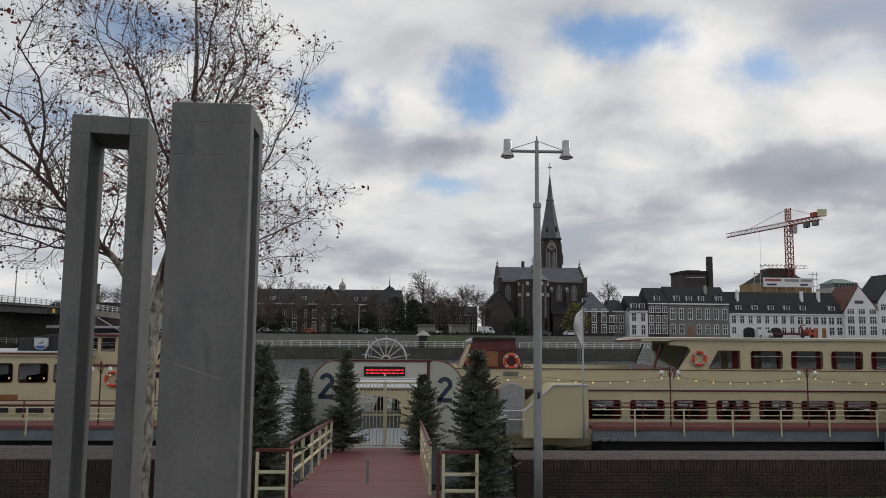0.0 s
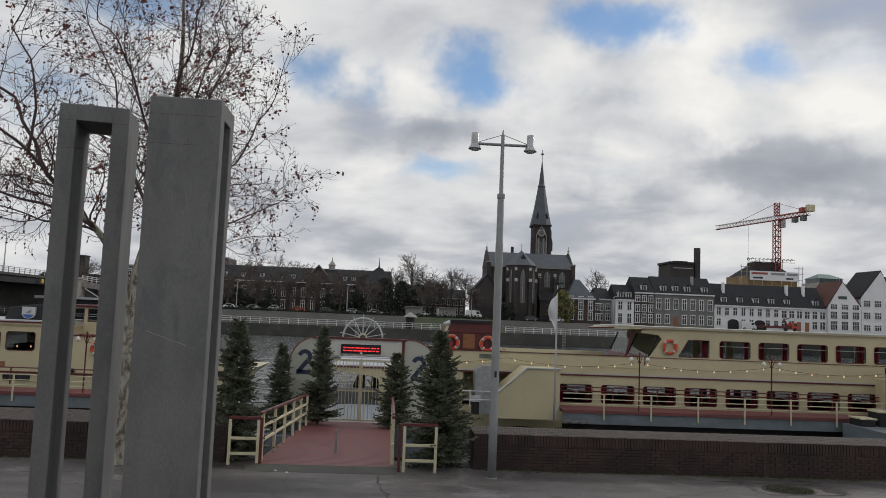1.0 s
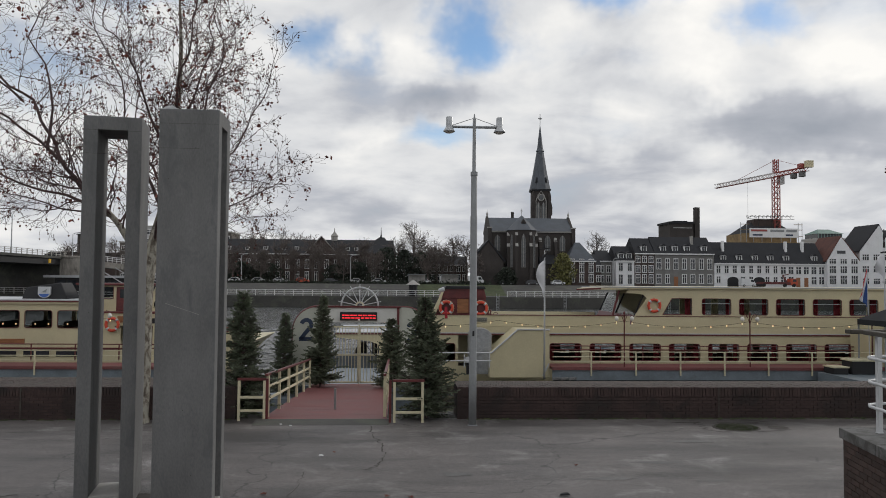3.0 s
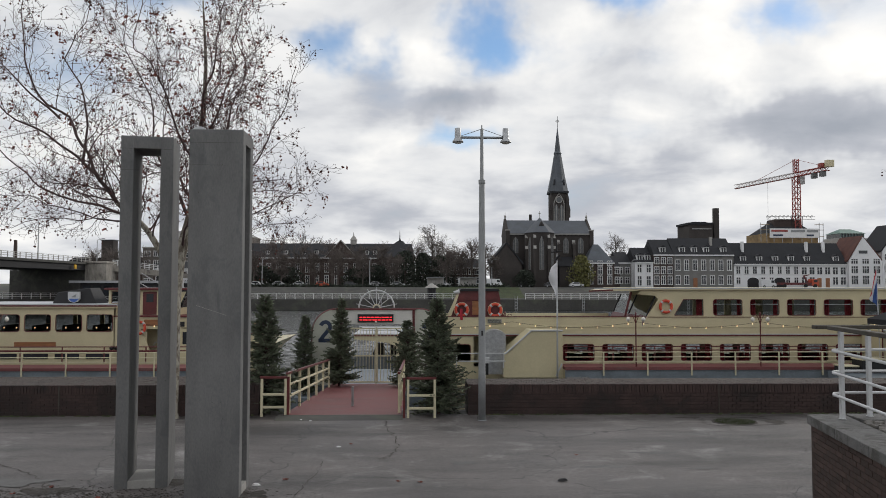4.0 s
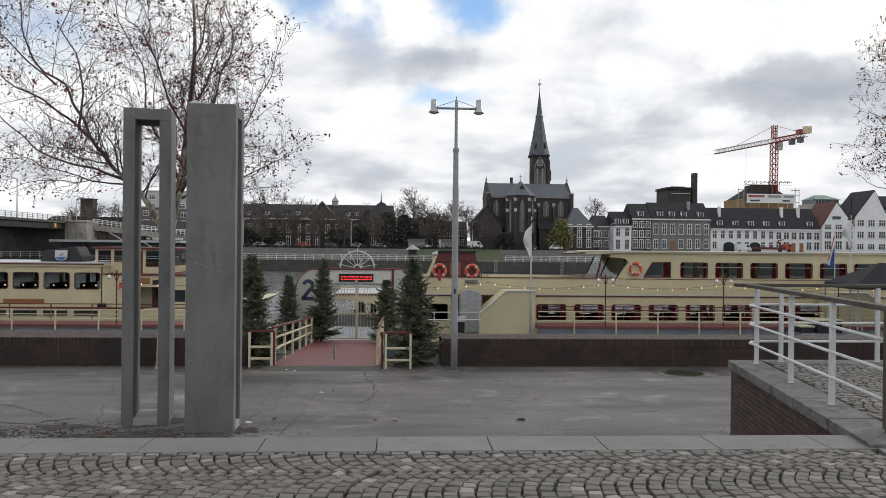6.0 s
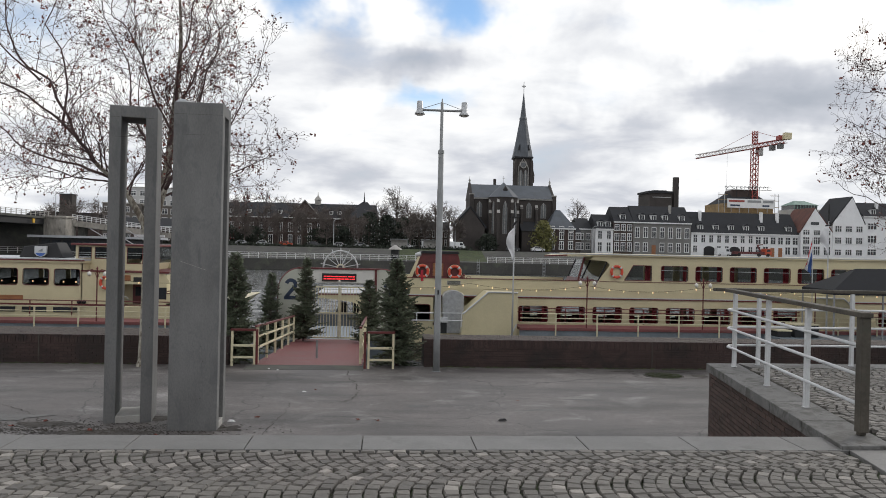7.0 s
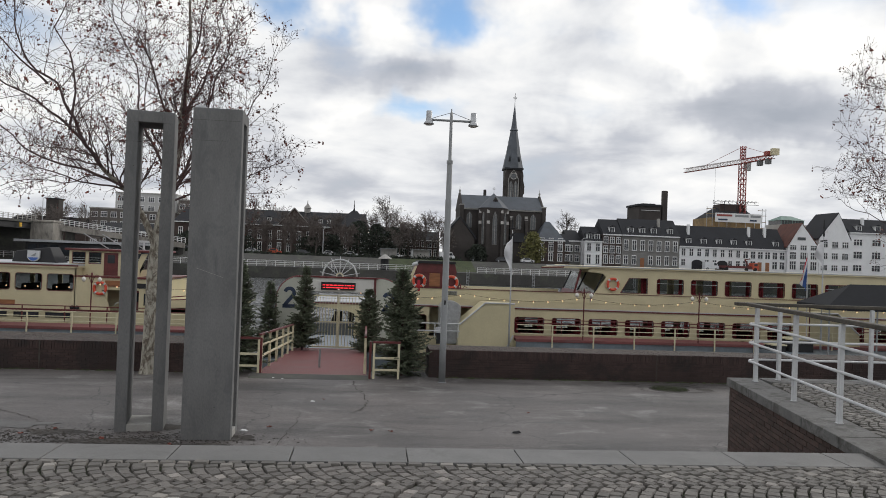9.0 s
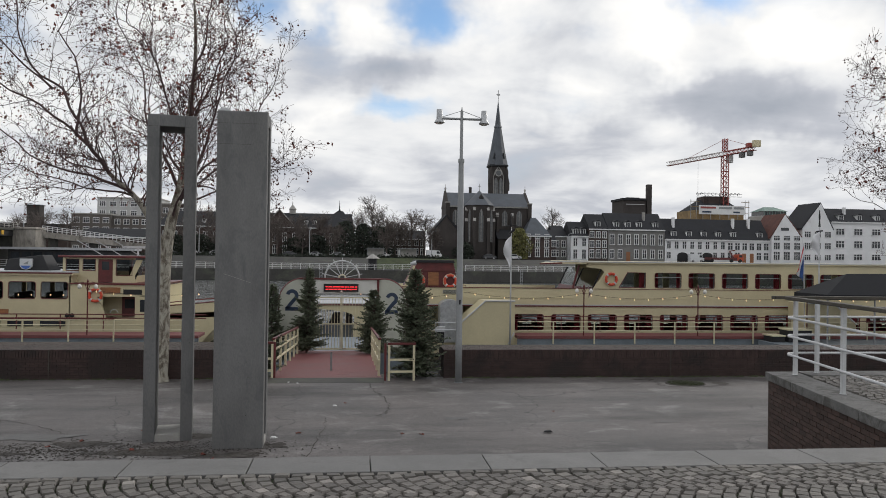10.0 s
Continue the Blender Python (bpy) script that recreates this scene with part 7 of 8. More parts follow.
town_house(63.2, 68.4, HY, 11.2, 15.4, "brick_house", "slate", [(0.8, 2.1), (3.6, 1.7), (6.2, 1.5)], 3, "dark brick house with a dark tiled roof", dormers=(65.8,))
town_house(68.5, 84.4, HY, 11.2, 15.8, "stone_house", "slate", [(0.8, 2.2), (4.5, 2.6)], 7, "grey stone town house with white dormers", dormers=(71, 74.2, 77.4, 82), trim="trim", doors=(74.2,), chimneys=(79.5,))
town_house(84.5, 102.1, HY, 8.8, 14.6, "white_house", "slate", [(1.0, 1.6), (3.6, 1.9)], 8, "long white house with arched gateways and dormers", dormers=(87.2, 91.5, 95.8, 100), arches=(89.5, 96.6), chimneys=(88.0,))
town_house(102.1, 114.6, HY, 8.8, 14.6, "white_house", "slate", [(0.8, 1.9), (3.5, 1.8)], 6, "white house with wide windows and white chimneys", w=1.3, dormers=(104.3, 112), doors=(107.2, 109.4), chimneys=(105.3, 109.9))
town_house(114.6, 123.5, HY - 1, 9.6, 16.0, "white_house", "tile_red", [(0.9, 2.2), (3.8, 1.8), (6.3, 1.2)], 3, "white gabled house with a red tiled roof", w=1.7, gable=118.5)
part("attic_window", Buf().box(117.3, 119.6, HY - 1.06, HY - 1, 11.6, 12.4), "pane", bpy.data.objects["town_house.008"] if "town_house.008" in bpy.data.objects else None)
town_house(123.6, 132.6, HY - 1, 12.2, 19.3, "white_house", "slate", [(1.0, 1.4), (4.1, 1.6), (7.3, 1.5)], 3, "tall white house with a steep dark gable", w=1.7, gable=129.0)
town_house(132.7, 176, HY, 14.4, 18.4, "white_house", "slate", [(1.2, 1.5), (4.6, 1.8), (8.2, 1.6)], 8, "long white house with dark roof and wide dormers", w=2.4, dormers=(136, 141.5, 147, 153.5, 160, 167), chimneys=(138.5,))
town_house(176, 215, HY + 2, 13.0, 17.0, "brick_house", "slate", [(1.0, 1.6), (4.0, 1.9), (7.4, 1.9)], 11, "dark brick row house with a slate roof", w=1.5)

town_house(1.5, 10.5, 214, 8.8, 11.6, "brick_house", "slate", [(1.0, 1.7), (3.6, 1.7)], 5, "dark low brick house behind bare trees")
town_house(10.6, 21.5, 218, 8.2, 10.8, "brick_house", "slate", [(1.0, 1.7), (3.6, 1.7)], 6, "long dark brick house behind bare trees")
town_house(-75, -53, 222, 7.5, 10.0, "brick_house", "slate", [(1.0, 1.7)], 8, "low dark brick house near the bridge")

# long brick institution with gable and turret
inst = thing("school_building", (-22, 210, FAR), "long dark brick building with white windows and slate roof", "building")
part("wall", Buf().box(-52, 0.8, 210, 222, FAR, 10.6), "brick_house", inst)
part("roof", Buf().add([(-52, 209.5, 10.6), (0.8, 209.5, 10.6), (0.8, 222.5, 10.6), (-52, 222.5, 10.6), (-50, 216, 14.9), (0.0, 216, 14.9)], [(0, 1, 5, 4), (2, 3, 4, 5), (1, 2, 5), (3, 0, 4), (0, 3, 2, 1)]), "slate", inst)
part("gutter", Buf().box(-52, -4, 209.2, 209.5, 10.4, 10.65), "trim", inst)
part("middle_gable", Buf().prism([(-24, 10.6), (-15.2, 10.6), (-19.6, 15.4)], 209.3, 216), "brick_house", inst)
for a, b2 in (((-24.2, 10.5), (-19.6, 15.5)), ((-19.6, 15.5), (-15.0, 10.5))):
    part("gable_edge", Buf().beam((a[0], 209.2, a[1]), (b2[0], 209.2, b2[1]), 0.35, 0.25), "stone_trim", inst)
part("end_pavilion", Buf().box(-9, 0.8, 207.5, 210, FAR, 10.8), "brick_house", inst)
part("pavilion_roof", Buf().add([(-9.4, 207, 10.8), (1.2, 207, 10.8), (1.2, 222, 10.8), (-9.4, 222, 10.8), (-4, 214, 15.6), (-2.5, 214, 15.6)], [(0, 1, 5, 4), (1, 2, 5), (2, 3, 4, 5), (3, 0, 4), (0, 3, 2, 1)]), "slate", inst)
part("spike", Buf().lathe((-3.4, 214, 15.4), [(0.4, 0), (0.15, 1.0), (0.03, 3.2)], 6), "slate", inst)
tur = part("turret", Buf().lathe((-16.6, 216, 14.6), [(0.9, 0), (0.9, 1.2), (1.1, 1.3), (0.7, 1.9), (0.15, 2.6), (0.05, 3.6)], 8), "stone_trim", inst, "small roof turret")
for i in range(17):
    x = -50 + i * 2.65
    if x > -9:
        break
    for z in (3.4, 6.7):
        house_window(inst, x, 210, z, 0.9, 2.3)
for i in range(4):
    for z in (3.4, 6.7):
        house_window(inst, -7.6 + i * 2.3, 207.5, z, 0.9, 2.3)
for x in (-45, -40, -35, -30, -26.5, -12.5, -10.2):
    dormer(inst, x, 211, 11.6, 1.1, 1.1, "slate")

# church
ch = thing("church", (36, 200, FAR), "dark brick neo-gothic church with a tall slate spire", "church")
part("nave_wall", Buf().box(24.9, 47.3, 196, 208, FAR, 16.7), "church", ch)
part("nave_roof", Buf().prism([(195.5, 16.6), (208.5, 16.6), (202, 20.6)], 25.4, 47.0, "x"), "slate_light", ch, "slate nave roof")
part("nave_cornice", Buf().box(24.9, 47.3, 195.6, 196, 16.3, 16.7), "stone_trim", ch, "pale eaves course")
for x in (24.8, 46.8):
    part("gable", Buf().prism([(195.4, 16.4), (208.4, 16.4), (202, 21.0)], x, x + 0.6, "x"), "church", ch)
    part("finial", Buf().lathe((x + 0.35, 202, 20.9), [(0.25, 0), (0.18, 0.4), (0.32, 0.7), (0.06, 1.2), (0.04, 1.9)], 6), "stone_trim", ch)
    part("corner_buttress", Buf().box(x - 0.4, x + 1.0, 195.0, 196.4, FAR, 11.0).box(x - 0.2, x + 0.8, 195.3, 196.4, 11.0, 17.4), "church", ch, bevel=0.1)
    part("buttress_cap", Buf().prism([(194.9, 11.0), (195.4, 11.0), (195.4, 12.0)], x - 0.4, x + 1.0, "x"), "stone_trim", ch, "pale sloped stone cap")
    part("buttress_cap", Buf().box(x - 0.3, x + 0.9, 195.2, 196.4, 17.4, 17.65), "stone_trim", ch, "flat stone cap")
ap = [(29.5, 196), (29.5, 192.4), (31.3, 190.2), (34.9, 190.2), (36.7, 192.4), (36.7, 196)]
part("apse_wall", Buf().prism(ap, FAR, 16.6, "z"), "church", ch)
v = [(x + (x - 33.1) * 0.06, y - 0.3, 16.6) for x, y in ap] + [(33.6, 196.5, 20.9)]
part("apse_roof", Buf().add(v, [(i, (i + 1) % 6, 6) for i in range(6)] + [(5, 4, 3, 2, 1, 0)]), "slate_light", ch, "faceted apse roof")
part("apse_dormer", Buf().prism([(32.9, 18.0), (34.1, 18.0), (34.1, 18.7), (33.5, 19.6), (32.9, 18.7)], 192.6, 195.5), "church", ch)
part("apse_dormer_opening", Buf().prism([(33.2, 18.1), (33.8, 18.1), (33.8, 18.6), (33.5, 19.1), (33.2, 18.6)], 192.55, 192.6), "black", ch)
part("apse_cross", Buf().box(33.55, 33.65, 196.4, 196.5, 20.8, 22.6).box(33.25, 33.95, 196.4, 196.5, 21.9, 22.05), "stone_trim", ch)
for i, (x, y) in enumerate(ap[1:5]):
    part("apse_buttress", Buf().box(x - 0.35, x + 0.35, y - 0.9, y + 0.3, FAR, 12.4).box(x - 0.28, x + 0.28, y - 0.5, y + 0.3, 12.4, 15.2), "church", ch)
    part("buttress_cap", Buf().prism([(y - 0.95, 12.4), (y - 0.45, 12.4), (y - 0.45, 13.3)], x - 0.36, x + 0.36, "x"), "stone_trim", ch, "pale sloped stone cap")
    part("buttress_cap", Buf().prism([(y - 0.55, 15.2), (y + 0.1, 15.2), (y + 0.1, 16.1)], x - 0.3, x + 0.3, "x"), "stone_trim", ch, "pale sloped stone cap")


def lancet(x, y, z0, w, h, parent, mat="pane"):
    pts = [(x - w / 2, z0), (x + w / 2, z0), (x + w / 2, z0 + h * 0.75), (x + w * 0.28, z0 + h * 0.92), (x, z0 + h), (x - w * 0.28, z0 + h * 0.92), (x - w / 2, z0 + h * 0.75)]
    s = part("lancet_window", Buf().prism([(x + (u - x) * 1.22, z0 + (v - z0) * 1.03 - 0.1) for u, v in pts], y - 0.10, y), "stone_house", parent)
    part("pane", Buf().prism(pts, y - 0.14, y - 0.09), mat, s)
    part("mullion", Buf().box(x - 0.06, x + 0.06, y - 0.18, y - 0.13, z0, z0 + h), "stone_trim", s)


for x, y, z0, w, h in ((33.1, 190.2, 7.2, 1.0, 8.3), (30.3, 191.3, 7.2, 0.7, 8.2), (35.9, 191.3, 7.2, 0.7, 8.2), (27.2, 196, 11.6, 1.2, 4.0), (40.4, 196, 11.6, 1.2, 4.0), (44.3, 196, 11.6, 1.2, 4.0)):
    lancet(x, y, z0, w, h, ch, "lead_glass")
for x in (38.4, 42.4):
    part("buttress", Buf().prism([(195.9, FAR), (194.4, FAR), (194.8, 11), (195.4, 14.2), (195.9, 14.6)], x - 0.35, x + 0.35, "x"), "church", ch)
    part("buttress_cap", Buf().prism([(195.3, 13.9), (195.95, 13.9), (195.95, 15.0)], x - 0.38, x + 0.38, "x"), "stone_trim", ch, "pale sloped stone cap")
part("aisle", Buf().box(38, 47.5, 192.2, 196, FAR, 8.0), "church", ch)
part("aisle_roof", Buf().prism([(191.9, 8.0), (196, 8.0), (196, 10.6)], 37.8, 47.7, "x"), "slate", ch)
part("sacristy", Buf().prism([(20.6, FAR), (28, FAR), (28, 8.6), (24.2, 13.6), (20.6, 9.0)], 190.5, 198), "church", ch)
part("sacristy_roof", Buf().prism([(20.3, 8.8), (24.2, 13.7), (24.2, 14.1), (20.0, 9.2)], 190.3, 198).prism([(28.3, 8.4), (24.2, 13.7), (24.2, 14.1), (28.6, 8.8)], 190.3, 198), "slate", ch)
part("tall_chimney", Buf().box(31.85, 32.55, 203, 203.8, 19, 22.3), "church", ch)
tw = part("tower", Buf().box(38.9, 43.4, 209, 213.6, FAR, 29.2), "church", ch)
for x in (38.9, 43.4):
    part("tower_buttress", Buf().box(x - 0.4, x + 0.4, 208.4, 209.6, FAR, 27.4).prism([(x - 0.4, 27.4), (x + 0.4, 27.4), (x, 28.9)], 208.4, 209.6), "church", tw)
for x in (40.35, 41.75):
    lancet(x, 209, 20.8, 0.95, 4.8, tw, "lead_glass")
part("clock_ring", Buf().ring((41.05, 208.85, 27.0), 0.85, 0.14, n=20, m=5), "stone_trim", tw, "pale stone clock surround")
part("clock_face", Buf().tube([(41.05, 208.84, 27.0), (41.05, 208.99, 27.0)], 0.75, 18), "lead_glass", tw)
part("belfry_arch", Buf().tube([(39.6, 208.9, 21.0), (39.6, 208.9, 26.0), (40.2, 208.9, 27.6), (41.05, 208.9, 28.8), (41.9, 208.9, 27.6), (42.5, 208.9, 26.0), (42.5, 208.9, 21.0)], 0.14, 5), "stone_trim", tw, "pointed arch moulding")
for x in (38.5, 43.8):
    part("pinnacle", Buf().lathe((x, 208.6, 22.0), [(0.45, 0), (0.45, 1.9), (0.55, 2.0), (0.05, 3.8)], 4), "church", tw)
part("belfry_cornice", Buf().box(38.5, 43.8, 208.6, 214.0, 28.9, 29.4), "slate", tw)
oct_pts = lambda r, z: [(41.15 + r * math.cos(radians(22.5 + 45 * k)), 211.3 + r * math.sin(radians(22.5 + 45 * k)), z) for k in range(8)]
sp = Buf()
rings = [oct_pts(3.05, 29.3), oct_pts(2.1, 33.8), oct_pts(1.02, 40.2), oct_pts(1.2, 40.3), oct_pts(0.85, 41.0), oct_pts(0.06, 47.9)]
sp.add([p for r in rings for p in r], [(8 * i + k, 8 * i + (k + 1) % 8, 8 * i + 8 + (k + 1) % 8, 8 * i + 8 + k) for i in range(5) for k in range(8)])
part("spire", sp, "slate_light", tw, "tall blue-grey slate spire")
part("spire_dormer", Buf().prism([(39.5, 31.2), (40.1, 31.2), (39.8, 32.8)], 208.9, 210.5).prism([(42.2, 31.2), (42.8, 31.2), (42.5, 32.8)], 208.9, 210.5), "slate", tw)
part("cross", Buf().box(41.10, 41.20, 211.2, 211.4, 47.6, 51.0).box(40.6, 41.7, 211.2, 211.4, 49.6, 49.75).ring((41.15, 211.3, 49.65), 0.35, 0.05, n=12, m=5), "slate", tw, "iron spire cross")

# old brewery, its chimney and the scaffolded block
brew = thing("brewery_block", (84, 216, FAR), "dark old brewery block with a square brick chimney", "building")
part("block", Buf().box(79.6, 86.4, 214, 224, FAR, 20.6), "church", brew)
part("roof_edge", Buf().box(79.2, 86.4, 213.6, 224, 20.6, 21.2), "slate", brew)
part("chimney", Buf().box(86.9, 88.3, 214, 215.4, FAR, 25.4), "church", brew, "tall square brick chimney")
part("skylight", Buf().box(81, 85, 215, 220, 21.2, 21.5), "slate", brew)
part("parapet_light", Buf().box(80.4, 86.0, 213.9, 214, 19.3, 19.5), "flat_pale", brew)
sc = thing("scaffolded_building", (115, 225, FAR), "ochre building wrapped in scaffolding with a white banner", "building")
part("block", Buf().box(107.5, 123.5, 226, 240, FAR, 19.0), "wood_scaff", sc)
part("upper_roof", Buf().add([(108, 226, 19), (123, 226, 19), (123, 240, 19), (108, 240, 19), (111, 232, 22.6), (120.5, 232, 22.6)], [(0, 1, 5, 4), (1, 2, 5), (2, 3, 4, 5), (3, 0, 4)]), "slate", sc)
part("roof_house", Buf().box(112.0, 120.6, 230, 235, 21, 23.6), "brick_house", sc)
part("banner", Buf().box(108.0, 123.2, 224.6, 224.7, 17.6, 20.4), "trim", sc, "white construction banner")
for x0, x1, z0, z1, mt in ((108.5, 113.5, 19.4, 20.0, "crane"), (114.5, 118.8, 19.3, 20.0, "steel_grey"), (119.5, 122.8, 19.3, 20.0, "steel_grey"), (109, 112, 18.1, 18.6, "navy"), (119.3, 121.5, 18.1, 18.6, "navy")):
    part("banner_bar", Buf().box(x0, x1, 224.5, 224.6, z0, z1), mt, sc)
for x in (105.4, 107.2, 109.4, 112, 115, 118, 121, 123.4, 124.6):
    part("standard", Buf().tube([(x, 224.9, FAR), (x, 224.9, 22.2 if x < 108 or x > 121 else 18)], 0.10, 5), "galv", sc)
for z in (12, 14, 16, 18, 20, 21.6):
    for a, c in ((105.2, 108.2), (122, 124.8)):
        part("ledger", Buf().tube([(a, 224.9, z), (c, 224.9, z)], 0.09, 5), "wood_scaff", sc)
for z in (12, 14, 16):
    part("scaffold_deck", Buf().box(105.2, 124.8, 224.8, 226, z, z + 0.15), "wood_scaff", sc)
q = random.Random(2)
part("roof_sign", Buf().beam((109.2, 229, 23.6), (124.4, 229, 23.6), 0.12).beam((109.2, 229, 24.4), (124.4, 229, 24.4), 0.12), "black", sc, "open steel roof sign")
for i in range(12):
    x = 109.6 + i * 1.25
    part("sign_shape", Buf().ring((x, 229, 24.3), 0.42, 0.09, n=10, m=4, a0=q.uniform(0, 90), a1=q.uniform(200, 360)), "black", sc)
for x in (113, 117, 120.4):
    part("sign_post", Buf().box(x - 0.06, x + 0.06, 229, 229.1, 21, 24.4), "black", sc)
pav = thing("glass_pavilion", (133, 232, FAR), "roof pavilion with a green copper hipped roof", "building")
part("drum", Buf().box(132.5, 141.5, 230, 240, FAR, 18.0), "flat_pale", pav)
part("glazing", Buf().box(133.2, 140.8, 231, 239, 18.0, 19.4), "pane", pav)
for i in range(9):
    part("mullion", Buf().box(133.1 + i * 0.94, 133.25 + i * 0.94, 230.8, 231, 18.0, 19.4), "copper", pav)
part("roof", Buf().add([(132.8, 230.5, 19.4), (141.2, 230.5, 19.4), (141.2, 239.5, 19.4), (132.8, 239.5, 19.4), (135.2, 235, 21.0), (138.8, 235, 21.0)], [(0, 1, 5, 4), (1, 2, 5), (2, 3, 4, 5), (3, 0, 4), (0, 3, 2, 1)]), "copper", pav)

# tower crane
cr = thing("tower_crane", (119.1, 230, FAR), "red lattice tower crane with a pale jib", "crane")


def lattice(p, q, w, n, mat, name, parent, r=0.10):
    """A lattice girder of square section between two points."""
    p, q = Vector(p), Vector(q)
    d = (q - p).normalized()
    s = d.cross(Vector((0, 0, 1)))
    s = (s.normalized() if s.length > 0.01 else Vector((1, 0, 0))) * w / 2
    u = s.cross(d).normalized() * w / 2
    b = Buf()
    cs = [s + u, s - u, -s - u, -s + u]
    for c in cs:
        b.tube([p + c, q + c], r, 4)
    for i in range(n):
        a, e = p.lerp(q, i / n), p.lerp(q, (i + 1) / n)
        for k in range(4):
            b.tube([a + cs[k], e + cs[(k + 1) % 4]], r * 0.6, 3)
            b.tube([a + cs[k], a + cs[(k + 1) % 4]], r * 0.6, 3)
    return part(name, b, mat, parent)


lattice((119.1, 230, FAR), (119.1, 230, 37), 1.7, 20, "crane", "mast", cr, 0.16)
lattice((119.1, 230, 38.4), (119.1, 230, 42.4), 1.2, 4, "crane", "tower_head", cr, 0.14)
lattice((119.1, 230, 37.6), (110.5, 255, 36.9), 1.2, 18, "crane_white", "jib", cr, 0.11)
part("jib_chord", Buf().beam((119.1, 230, 36.9), (110.5, 255, 36.2), 0.3), "crane", cr)
lattice((119.1, 230, 37.6), (123.0, 218.4, 37.9), 1.2, 8, "crane", "counter_jib", cr, 0.14)
part("cab", Buf().box(119.9, 121.4, 229, 230.6, 34.6, 37.2), "flat_pale", cr, "pale operator cab")
part("counterweight", Buf().box(121.6, 123.0, 219.5, 221, 35.7, 37.4), "concrete", cr)
part("counterweight", Buf().box(120.6, 122.0, 222.5, 224, 35.5, 37.2), "concrete", cr)
part("winch", Buf().box(122.0, 124.2, 217.2, 218.6, 38.2, 40.2), "cream", cr)
part("winch_frame", Buf().box(121.2, 123.2, 219, 221, 38.2, 39.6), "crane", cr)
for a, c in (((119.1, 230, 42.3), (113.2, 247, 37.4)), ((119.1, 230, 42.3), (122.6, 219.5, 38.6))):
    part("tie", Buf().tube([a, c], 0.07, 4), "crane", cr)
part("hoist_rope", Buf().tube([(115.2, 241, 36.4), (115.2, 241, 22)], 0.04, 3), "steel_grey", cr)

# bridge, its abutment, and buildings behind it
br = thing("river_bridge", (-68, 130, WATER), "steel girder road bridge with pale railings on concrete piers", "bridge")
part("girder", Buf().box(-80, -66.6, 40, 159, 6.1, 7.3), "black", br, "dark steel girder")
part("deck_edge", Buf().box(-80.4, -66.2, 40, 159, 7.3, 7.75), "bank", br)
for h in (0.35, 0.7, 1.0):
    part("rail", Buf().beam((-66.3, 40, 7.75 + h), (-66.3, 159, 7.75 + h), 0.07), "stone_trim", br)
rp = Buf()
for i in range(60):
    rp.box(-66.36, -66.24, 40 + i * 2, 40.12 + i * 2, 7.75, 8.8)
tagged(part("rail_post_mass", rp, "stone_trim", br), kind="stuff")
part("pier", Buf().box(-66.7, -62.3, 156.6, 162, WATER - 1, 7.5).box(-66.9, -62.1, 156.4, 162.2, 7.5, 7.95), "pier", br, "pale stained concrete pier", bevel=0.1)
part("abutment", Buf().box(-82, -66.7, 157, 162, WATER - 1, 6.1), "bank", br)
part("pier", Buf().box(-80, -67, 108, 111, WATER - 1, 6.1), "bank", br)
part("lane_light", Buf().box(-66.0, -65.8, 150, 150.8, 6.3, 7.1), "yellow", br, "yellow navigation board")
E0, E1 = Vector((-62.3, 160, 7.2)), Vector((-41, 177, 4.5))
ap2 = Buf()
dn, back = Vector((0, 0, -1.2)), Vector((-3, 6, 0))
ap2.add([E0 + dn, E1 + dn, E1, E0, E0 + dn + back, E1 + dn + back, E1 + back, E0 + back], [(0, 1, 2, 3), (7, 6, 5, 4), (3, 2, 6, 7), (0, 4, 5, 1), (1, 5, 6, 2), (0, 3, 7, 4)])
part("approach", ap2, "pier", br, "sloping concrete approach")
for f in (0.05, 0.35, 0.65, 0.95):
    c = E0.lerp(E1, f)
    part("column", Buf().box(c.x - 0.6, c.x + 0.6, c.y + 1, c.y + 3, -0.5, c.z - 1.2), "bank", br)
rails = Buf()
for h in (0.4, 0.8, 1.15):
    rails.beam(E0 + Vector((0, 0, h)), E1 + Vector((0, 0, h)), 0.10)
part("approach_rail", rails, "trim", br, "white approach railing")
rp = Buf()
for i in range(30):
    c = E0.lerp(E1, i / 29)
    rp.box(c.x - 0.07, c.x + 0.07, c.y - 0.05, c.y + 0.05, c.z, c.z + 1.2)
tagged(part("approach_post_mass", rp, "trim", br), kind="stuff")
barge = thing("moored_barge", (-53, 150, WATER), "long river barge with a white roof at the far quay", "barge")
part("hull", Buf().box(-66, -41, 148, 153, WATER - 0.3, -0.2), "black", barge)
# the cabin's black paints in the viaduct's shadow under the white roof
part("cabin", Buf().box(-64, -42, 148.5, 152.5, -0.2, 3.5), "black", barge, "glazed cabin, black in place of the viaduct's shade")
part("roof", Buf().box(-66, -41, 148, 153, 3.5, 3.95), "roof_white", barge, "white flat roof")
for i in range(11):
    part("window", Buf().box(-63.5 + i * 2, -62.0 + i * 2, 148.42, 148.5, 1.2, 3.0), "pane", barge)
for z in (0.4, 0.8):
    part("side_rail", Buf().beam((-66, 148, z), (-41, 148, z), 0.08), "trim", barge)


